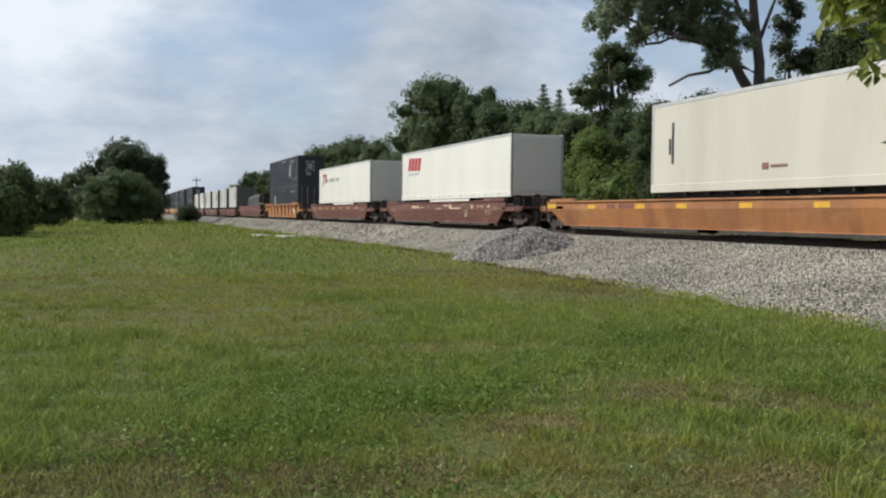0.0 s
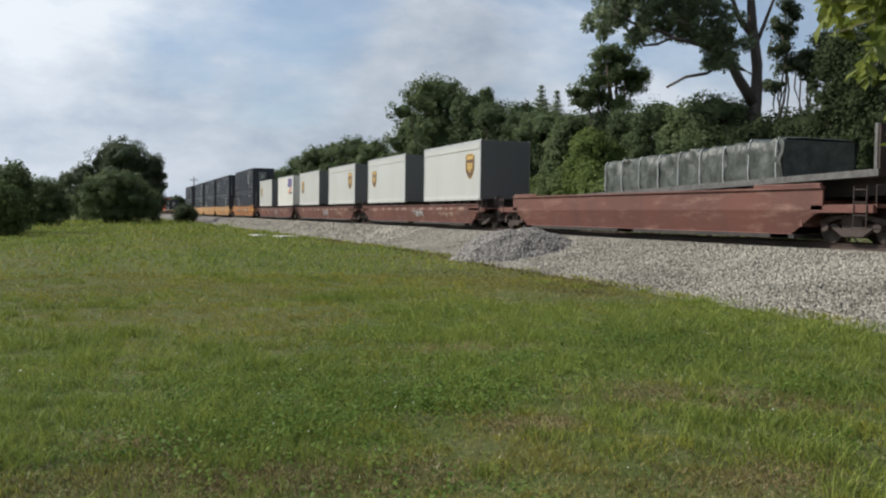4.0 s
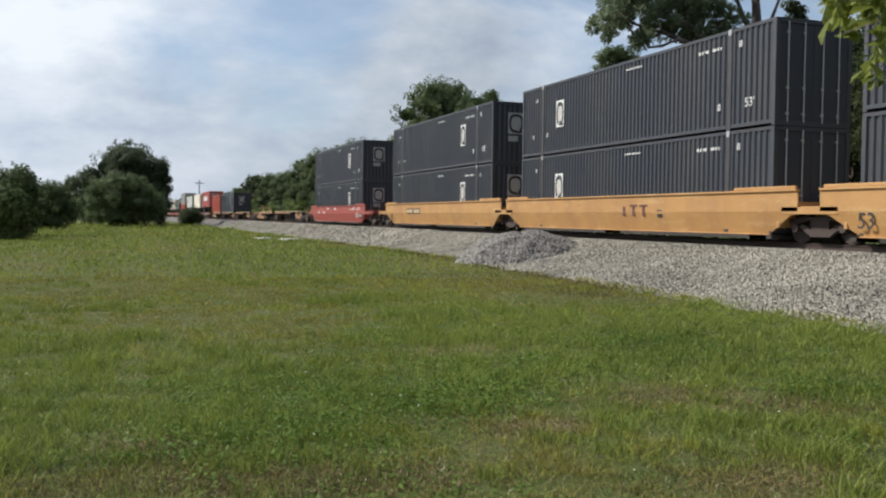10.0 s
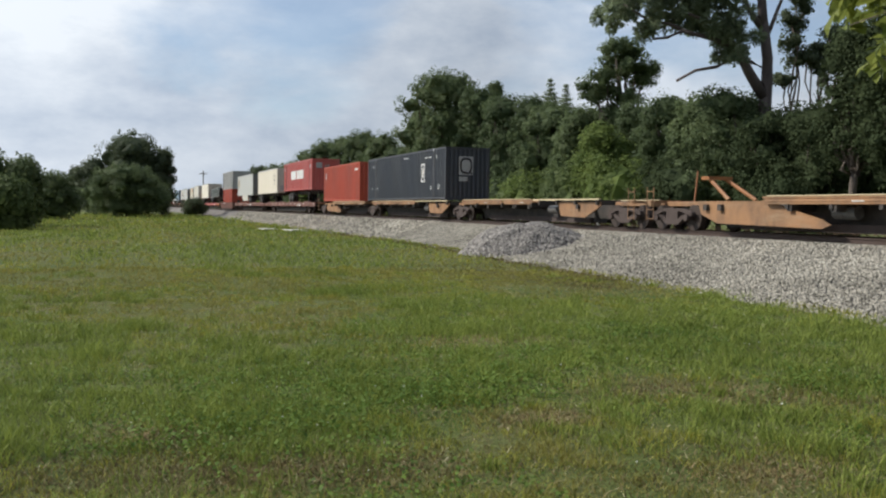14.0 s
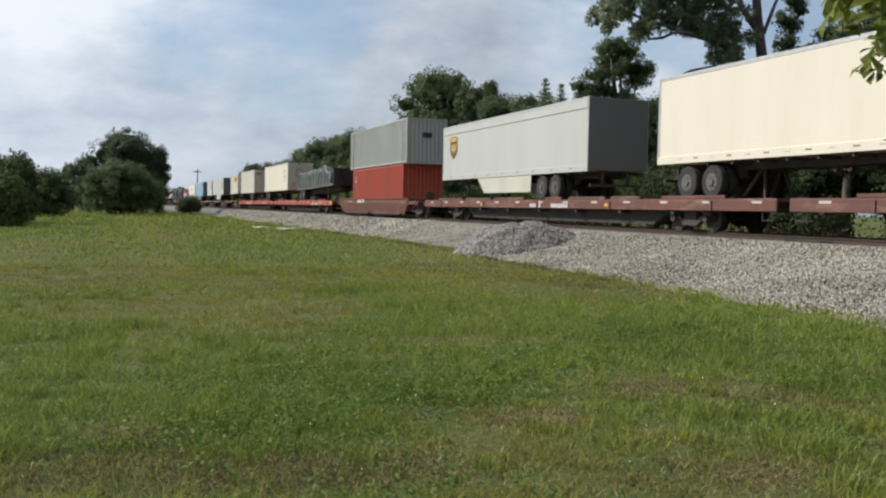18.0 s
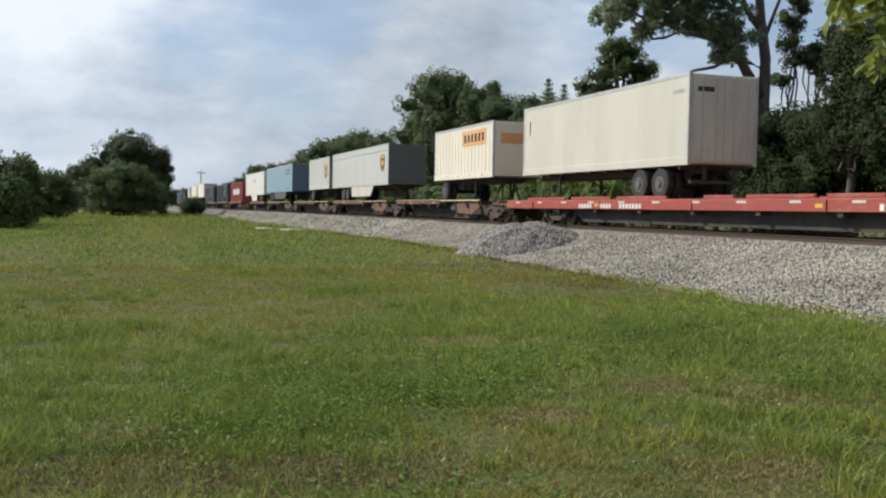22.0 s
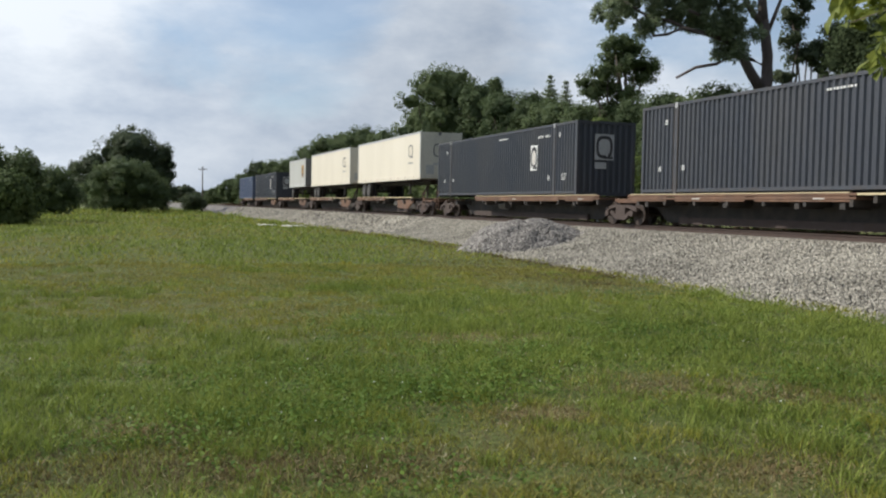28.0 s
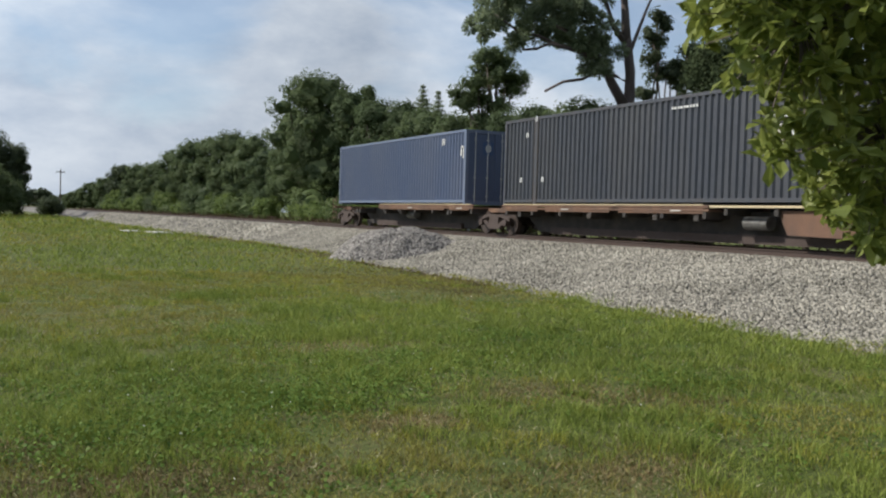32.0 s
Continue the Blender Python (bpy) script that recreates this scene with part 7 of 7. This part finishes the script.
for s, skin, look_ in PUPS:
    t = box_trailer("short white box with a violet and orange logo, in a well" if look_ == "violet" else "short pale grey box with a gold shield, in a well", s, 1.42, L28, 2.9, skin, gear=False, posts=0.62 if look_ == "violet" else 0.0, dots=False, nose_m=None if look_ == "violet" else M_NOSE)
    part("underframe", boxes((-1.0, 1.0, 0.3, L28 - 0.3, -0.45, -0.004)), M_BLACK, t)
    bars("reflector_strip", t, M_MARK, [(0.3 + 0.42 * i, 0.48 + 0.42 * i, 0.12, 0.2) for i in range(19)], -1.304)
    if look_ == "violet":
        [slanted(t, M_VIOLET, 0.86 + 0.72 * i, 1.80, 0.52, 0.82, "violet block of a logo") for i in range(3)]
        bars("logo_bar", t, M_ORMARK, [(0.75 + 0.3 * i, 1.75 + 0.34 * i, 1.62 - 0.13 * i, 1.70 - 0.13 * i) for i in range(4)], X_SIDE, "orange swoosh bars")
        bars("logo_bar", t, M_INK, [(0.68 + 0.19 * i, 0.80 + 0.19 * i, 1.12, 1.30) for i in range(7)], X_SIDE)
    else:
        shield(t, 1.38 if look_ == "front" else 6.75, 1.66 if look_ == "front" else 1.58, 1.26 if look_ == "front" else 1.13)

# five double stacks of charcoal boxes
again(dark_b, 204.27, 0.35), again(dark_a, 204.27, 3.26)
again(dark_b, 227.88, 3.26), again(dark_a, 227.88, 0.35)
again(dark_b, 247.1, 0.35), again(dark_b, 247.1, 3.26)
again(dark_a, 266.57, 0.35), again(dark_a, 266.57, 3.26)
again(dark_a, 290.3, 0.35), again(dark_a, 290.3, 3.26)
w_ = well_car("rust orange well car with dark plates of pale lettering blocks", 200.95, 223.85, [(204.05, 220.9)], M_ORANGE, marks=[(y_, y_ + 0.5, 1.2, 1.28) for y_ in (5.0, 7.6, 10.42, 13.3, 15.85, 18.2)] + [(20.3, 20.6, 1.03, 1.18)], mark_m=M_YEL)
for a, b, z0, z1, m_, chars in ((6.6, 9.48, 0.73, 1.25, M_CREAMARK, ((8.62, 9.23), (7.9, 8.4), (7.2, 7.7))), (13.1, 16.35, 0.82, 1.15, M_GREYMARK, [(15.9 - 0.27 * q, 16.08 - 0.27 * q) for q in range(10) if q != 4])):
    p = part("name_panel", onto(boxes((-1.428, -1.41, a, b, z0, BEND), (-1.428, -1.41, a, b, BEND, z1))), M_SPINEDARK, w_, "dark plate with pale stencilled blocks")
    for c0, c1 in chars:
        if m_ is M_CREAMARK:
            k = (c1 - c0) * 0.32
            pieces("logo_bar", m_, p, (-1.433, -1.42, c0, c1, 1.06, 1.16), (-1.433, -1.40, c0 + k, c1 - k, 0.82, 1.06))
        else:
            part("number_bar", onto(boxes((-1.433, -1.42, c0, c1, 0.89, 1.08))), M_MARK if c1 < 13.95 else m_, p)
part("yellow_plate", boxes((-1.43, -1.42, 2.1, 3.0, 0.95, 1.2)), M_YEL, w_)
w_ = well_car("faded yellow three-unit well car with black stencilling", 224.2, 286.3, [(227.6, 244.2), (247.0, 263.6), (266.2, 282.9)], M_YELLOWCAR, marks=[(28.0, 28.3, 0.75, 1.0), (4.3, 4.5, 0.95, 1.15)], mark_m=M_INK)
for y in (8.0, 52.7):
    p = part("name_panel", onto(boxes((-1.428, -1.41, y, y + 2.5, 0.87, BEND), (-1.428, -1.41, y, y + 2.5, BEND, 1.2))), M_SPINEDARK, w_, "dark plate with pale stencilled bars")
    for k in range(9):
        if k != 4:
            part("number_bar", onto(boxes((-1.434, -1.42, y + 0.12 + 0.26 * k, y + 0.28 + 0.26 * k, 0.94, 1.13))), M_CREAMARK, p)
bars("logo_bar", w_, M_BROWN, [(29.0 + 0.62 * i, 29.16 + 0.62 * i, 0.80, 1.12) for i in range(3)] + [(28.85 + 0.62 * i, 29.33 + 0.62 * i, 1.10, 1.18) for i in range(2)], -1.424, "rust red block of a faded mark")
for y in (19.5, 58.4):
    lettering("length_mark", "53", 0.55, M_INK, w_, (-1.420, y, 0.52), -90)
bars("yellow_plate", w_, M_YEL, [(1.9, 2.7, 0.95, 1.2)], -1.424), bars("number_bar", w_, M_MARK, [(0.7, 1.2, 0.95, 1.12)], -1.424)
w_ = well_car("faded red well car with white stencilling", 286.5, 309.6, [(290.1, 306.6)], M_REDCAR, marks=[(4.2 + 0.5 * i, 4.2 + 0.5 * i + 0.12 + 0.1 * (i % 2), 1.15, 1.38 - 0.08 * (i % 3)) for i in range(6)] + side_marks(15.5, 4, 0.95, 0.14, 0.14) + side_marks(17.5, 3, 0.95, 0.14, 0.14) + [(11.5, 12.1, 1.2, 1.35), (14, 14.8, 1.25, 1.35)])
lettering("length_mark", "53", 0.5, M_MARK, w_, (-1.424, 4.85, 0.60), -90)
bars("warning_label", w_, M_INK, [(3.5, 4.15, 0.62, 0.92)], -1.422), bars("warning_label", w_, M_GREYMARK, [(3.56, 3.8, 0.67, 0.87), (3.86, 4.09, 0.67, 0.87)], -1.426)

# empty skeleton cars, then two boxes
spine_car("worn tan empty skeleton car", 309.9, (311.4, 328.3, 343.2), M_SPINE, ((341.0, False),))
spine_car("worn tan skeleton car carrying two containers", 344.8, (346.2, 362.6, 380.2, 396.4), M_SPINE, ())
again(dark_a, 364.4, 1.15)
c = container("orange red ribbed steel container", 383.03, 1.15, L40, H96, M_RED, M_RED, posts=0.0)
bars("number_bar", c, M_MARK, [(11.2, 11.52, 1.92, 2.32), (0.5, 1.4, 2.3, 2.45)], X_SIDE), bars("number_bar", c, M_INK, [(11.25, 11.47, 2.0, 2.27)], X_SIDE - 0.004)

# two flat cars with three loads
flat_car("dark red flat car, long and low", 398.6, 428.0, M_BROWN, ((401.4, True),), ((7, 4), (8.3, 4)))
flat_car("dark red flat car with pale stencilling", 428.3, 457.6, M_BROWN, ((430.2, True),), ((12, 7), (14.4, 5)))
c = container("crimson ribbed steel container on a road chassis", 400.5, 2.27, L48, H96 - 0.06, M_SEARED, M_SEARED, posts=1.22)
bars("logo_bar", c, M_MARK, [(4.0 + 0.89 * i, 4.76 + 0.89 * i, 1.13, 1.98) for i in range(4)] + [(7.9 + 0.9 * i, 8.68 + 0.9 * i, 1.13, 1.98) for i in range(3)], X_SIDE, "white block lettering bars")
lettering("length_mark", "48", 0.42, M_MARK, c, (X_SIDE - 0.002, 0.7, 2.05), -90), lettering("length_mark", "48", 0.42, M_MARK, c, (X_SIDE - 0.002, L48 - 0.65, 2.05), -90)
part("logo_panel", boxes((-0.9, -0.35, -0.008, 0.003, 2.0, 2.5)), M_GREYMARK, c), lettering("length_mark", "48", 0.5, M_GREYMARK, c, (0.1, -0.006, 2.0), 0)
part("chassis", boxes((-0.55, -0.4, 0.2, L48 - 0.2, -0.3, -0.01), (0.4, 0.55, 0.2, L48 - 0.2, -0.3, -0.01), (-1.25, 1.25, 0.1, 0.3, -0.2, -0.01), (-1.25, 1.25, L48 - 0.3, L48 - 0.1, -0.2, -0.01), (-1.0, 1.0, 2.8, 3.0, -0.25, -0.05)), M_BLACK, c)
for y in (11.45, 10.1):
    tyre_pair(c, y, -1.17)
part("landing_leg", boxes((-1.0, -0.88, 2.84, 2.96, -1.05, -0.05), (0.88, 1.0, 2.84, 2.96, -1.05, -0.05)), M_BLACK, c)

q_a = box_trailer("cream trailer with a dark ring mark, weathered", 419.61, 2.2, L48, 2.79, M_CREAM, deck=1.1, posts=0.0, nose_m=M_NOSESHADE)
ring_mark(q_a, 1.9, 1.72)
t = box_trailer("pale grey trailer with a gold shield and side skirts", 438.9, 2.15, 15.9, 2.8, M_GREYSKIN, wheels="front", deck=1.05, skirt=(4.9, 11.0), skirt_m=M_OFFWHITE, nose_m=M_NOSE, axle_y=(2.75, 3.95))
shield(t, 14.27, 1.65, 1.22)

# grey over red boxes in a brown well car
well_car("brown red well car with pale stencilling", 458.0, 479.2, [(461.3, 477.0)], M_BROWN, top=1.2, marks=side_marks(12.5, 3, 0.96, 0.14, 0.22, 0.07)[::-1] + side_marks(13.3, 5, 0.96, 0.14, 0.22, 0.07) + side_marks(16.0, 3, 0.98, 0.08, 0.1, 0.3), step=False)
c = container("orange red ribbed steel container under a grey one", 461.95, 0.42, L40, H96, M_RED, M_RED, posts=0.0)
bars("number_bar", c, M_MARK, [(11.2, 11.52, 1.98, 2.38)], X_SIDE), bars("number_bar", c, M_INK, [(11.25, 11.47, 2.06, 2.33)], X_SIDE - 0.004)
c = container("pale grey ribbed steel container on top of a red one", 461.25, 3.33, L45, H96 - 0.14, M_GREYBOX, M_GREYBOX, posts=0.75)
bars("number_bar", c, M_GREYMARK, [(0.3, 0.5, 1.9, 2.2)], X_SIDE)
part("number_bar", boxes((-0.3, 0.3, -0.006, 0.003, 1.6, 1.9)), M_INK, c)

# two flat cars: tarpaulin load, cream and plain trailers
flat_car("faded red flat car, long and low", 480.55, 508.8, M_REDCAR, ((482.6, True),), ((7.4, 4), (5.7, 5)), 3.5, ((0.2, 0.7, 0.76, 1.05), (4.12, 4.75, 0.87, 1.0)))
bars("warning_label", TRAIN[-1][0], M_MARK, [(2.45, 2.87, 0.79, 1.0)], -1.364), bars("warning_label", TRAIN[-1][0], M_INK, [(2.50, 2.82, 0.83, 0.96)], -1.368)
flat_car("faded red flat car with white stencilling", 509.1, 537.4, M_REDCAR, ((511.4, True),), ((6.0, 4), (17, 7), (19, 4), (20.4, 5)), 4.4, ((0.2, 0.6, 0.76, 1.05),))
flatbed("flatbed trailer with a grey tarpaulin load and dark bulkhead", 480.6, 2.22, 15.0, (1.0, 14.0), 1.08, 1.47, 1.24, 1.76, 0.018)
again(q_a, 500.7, 2.2)
t = box_trailer("weathered off-white trailer with its doors forward", 523.59, 2.15, L40, 2.88, M_OFFWHITE, wheels="front", deck=1.05, posts=0.0, dots=False, doors_front=True, nose_m=M_NOSESHADE)
bars("number_bar", t, M_INK, [(11.5, 11.56, 1.7, 2.3)], X_SIDE), bars("number_bar", t, M_GREYMARK, [(0.3, 0.9, 2.3, 2.4)], X_SIDE)
part("number_bar", boxes((-1.0, -0.4, -0.03, -0.02, 2.3, 2.45)), M_INK, t)

# skeleton cars with trailers
spine_car("dark worn skeleton car, five platforms", 537.8, (539.4, 555.6, 573.2, 590.4, 607.4, 625.4), M_SPINEDARK, ((540.2, True), (557.6, True), (575.4, True), (592.2, True), (622.6, True)))
t = box_trailer("short white ribbed trailer with an orange name panel", 539.2, 2.2, L28, 2.66, M_CREAM, axles=1, deck=1.1, posts=0.45)
p = bars("name_panel", t, M_FADED, [(0.87, 4.0, 1.63, 2.38)], X_SIDE, "orange panel with dark blocks")
bars("name_bar", p, M_INK, [(1.12 + 0.47 * i, 1.40 + 0.47 * i, 1.80, 2.20) for i in range(6)], X_SIDE - 0.004)
part("name_panel", boxes((-0.9, 0.9, -0.02, -0.012, 1.6, 2.1)), M_FADED, t)
t = box_trailer("pale grey trailer with a gold shield and pale skirts", 556.68, 2.18, L53, 2.69, M_GREYSKIN, deck=1.08, skirt=(3.6, 9.85), skirt_m=M_OFFWHITE, nose_m=M_NOSE, axle_y=(12.5, 11.2))
shield(t, 1.39, 1.45, 1.18)
pup = box_trailer("short pale grey trailer with a gold shield", 574.04, 2.18, L28, 2.66, M_GREYSKIN, axles=1, deck=1.08, dots=False, nose_m=M_NOSE)
bars("reflector_strip", pup, M_MARK, [(0.3 + 0.42 * i, 0.48 + 0.42 * i, 0.12, 0.2) for i in range(19)], -1.304)
shield(pup, 1.34, 1.46, 1.22)
t = box_trailer("sky blue trailer with a dark arrow mark and skirts", 590.95, 2.17, L53, 2.77, M_BLUESKIN, deck=1.07, skirt=(3.3, 10.8), skirt_m=M_RIM, nose_m=M_BLUENOSESHADE, axle_y=(13.3, 12.05))
bm = bmesh.new()
prism(bm, [(1.39, 2.04), (1.80, 2.42), (1.80, 2.28), (3.82, 2.26), (3.82, 1.78), (1.80, 1.80), (1.80, 1.66)], X_SIDE - 0.004, X_SIDE + 0.003)
p = part("arrow_mark", bm, M_NAVY, t, "dark blue arrow with pale blocks")
bars("name_bar", p, M_CREAMARK, [(1.88 + 0.2 * i, 2.02 + 0.2 * i, 1.92, 2.14) for i in range(9)], X_SIDE - 0.005)
bars("name_bar", t, M_NAVY, [(1.66 + 0.25 * i, 1.84 + 0.25 * i, 0.32, 0.40) for i in range(6)], X_SIDE)
t = box_trailer("white trailer with a small dark emblem and skirts", 609.1, 2.0, L53, 2.84, M_WHITE, wheels="front", deck=0.9, skirt=(5.9, 10.95), axle_y=(2.05, 3.25))
bm = bmesh.new()
prism(bm, [(8.26, 1.88), (8.06, 2.06), (8.36, 1.98), (8.58, 2.10), (8.54, 1.80), (8.42, 1.58), (8.28, 1.62)], X_SIDE - 0.004, X_SIDE + 0.003)
part("emblem", bm, M_INK, t, "small dark winged emblem")
bars("name_bar", t, M_GREYMARK, [(6.5 + 0.24 * i, 6.67 + 0.24 * i, 1.70, 1.82) for i in range(6)] + [(1.1, 3.6, 0.78, 0.82)], X_SIDE)

spine_car("dark worn skeleton car, three platforms", 627.3, (628.9, 646.0, 664.4, 682.6), M_SPINEDARK)
c = container("maroon ribbed steel container with white block lettering bars", 628.7, 1.12, L45, H96 - 0.05, M_MAROON, M_MAROON, posts=0.76)
bars("logo_bar", c, M_MARK, [(3.5 + 0.88 * i, 4.26 + 0.88 * i, 1.12, 1.94) for i in range(4)] + [(7.45 + 0.98 * i, 8.3 + 0.98 * i, 1.12, 1.94) for i in range(3)], X_SIDE, "white block lettering bars")
lettering("length_mark", "45", 0.45, M_MARK, c, (X_SIDE - 0.002, 13.05, 2.1), -90)
again(dark_a, 646.53, 1.15), again(dark_a, 667.33, 1.15)

spine_car("dark worn skeleton car, five platforms, at the train's tail", 685.0, (686.8, 702.3, 719.7, 737.0, 755.1, 769.6), M_SPINEDARK, ((688.0, True), (705.2, True), (722.6, True)))
again(q_a, 686.69, 2.18), again(q_a, 703.8, 2.18)
again(pup, 721.26, 2.2)
again(dark_a, 737.93, 1.15)
c = container("blue ribbed steel container at the train's tail", 756.88, 1.15, 13.05, H96 - 0.06, M_BLUEBOX, M_BLUEFRAME, posts=0.0, pitch=0.24, doors_front=True)
bars("number_bar", c, M_MARK, [(1.72, 1.78, 2.32, 2.58), (1.86, 1.94, 2.32, 2.58), (1.72, 1.94, 2.42, 2.48), (0.16, 0.22, 1.75, 2.2), (0.32, 0.40, 1.85, 2.2), (0.16, 0.40, 2.14, 2.22)], X_SIDE)
end_p = part("emblem", boxes((-0.55, -0.1, -0.008, 0.003, 1.9, 2.4)), M_NAVY, c)
oval("oval", end_p, M_GREYMARK, (-0.32, 2.15), 0.13, 0.16, front=-0.01)


def motions():
    """The whole train rolls by at one speed; small offsets keep its pace true."""
    drift = ((0, 0.01), (4, 0.0), (8, -0.02), (12, -0.07), (16, -0.15), (20, -0.26), (24, -0.41), (28, -0.59), (30, -0.69), (32, -0.79))
    for ob, s, z in TRAIN:
        walk(ob, [(t, pose(TRACK_X, s - SPEED * t + e, CAR_Z + z)) for t, e in drift])


motions()
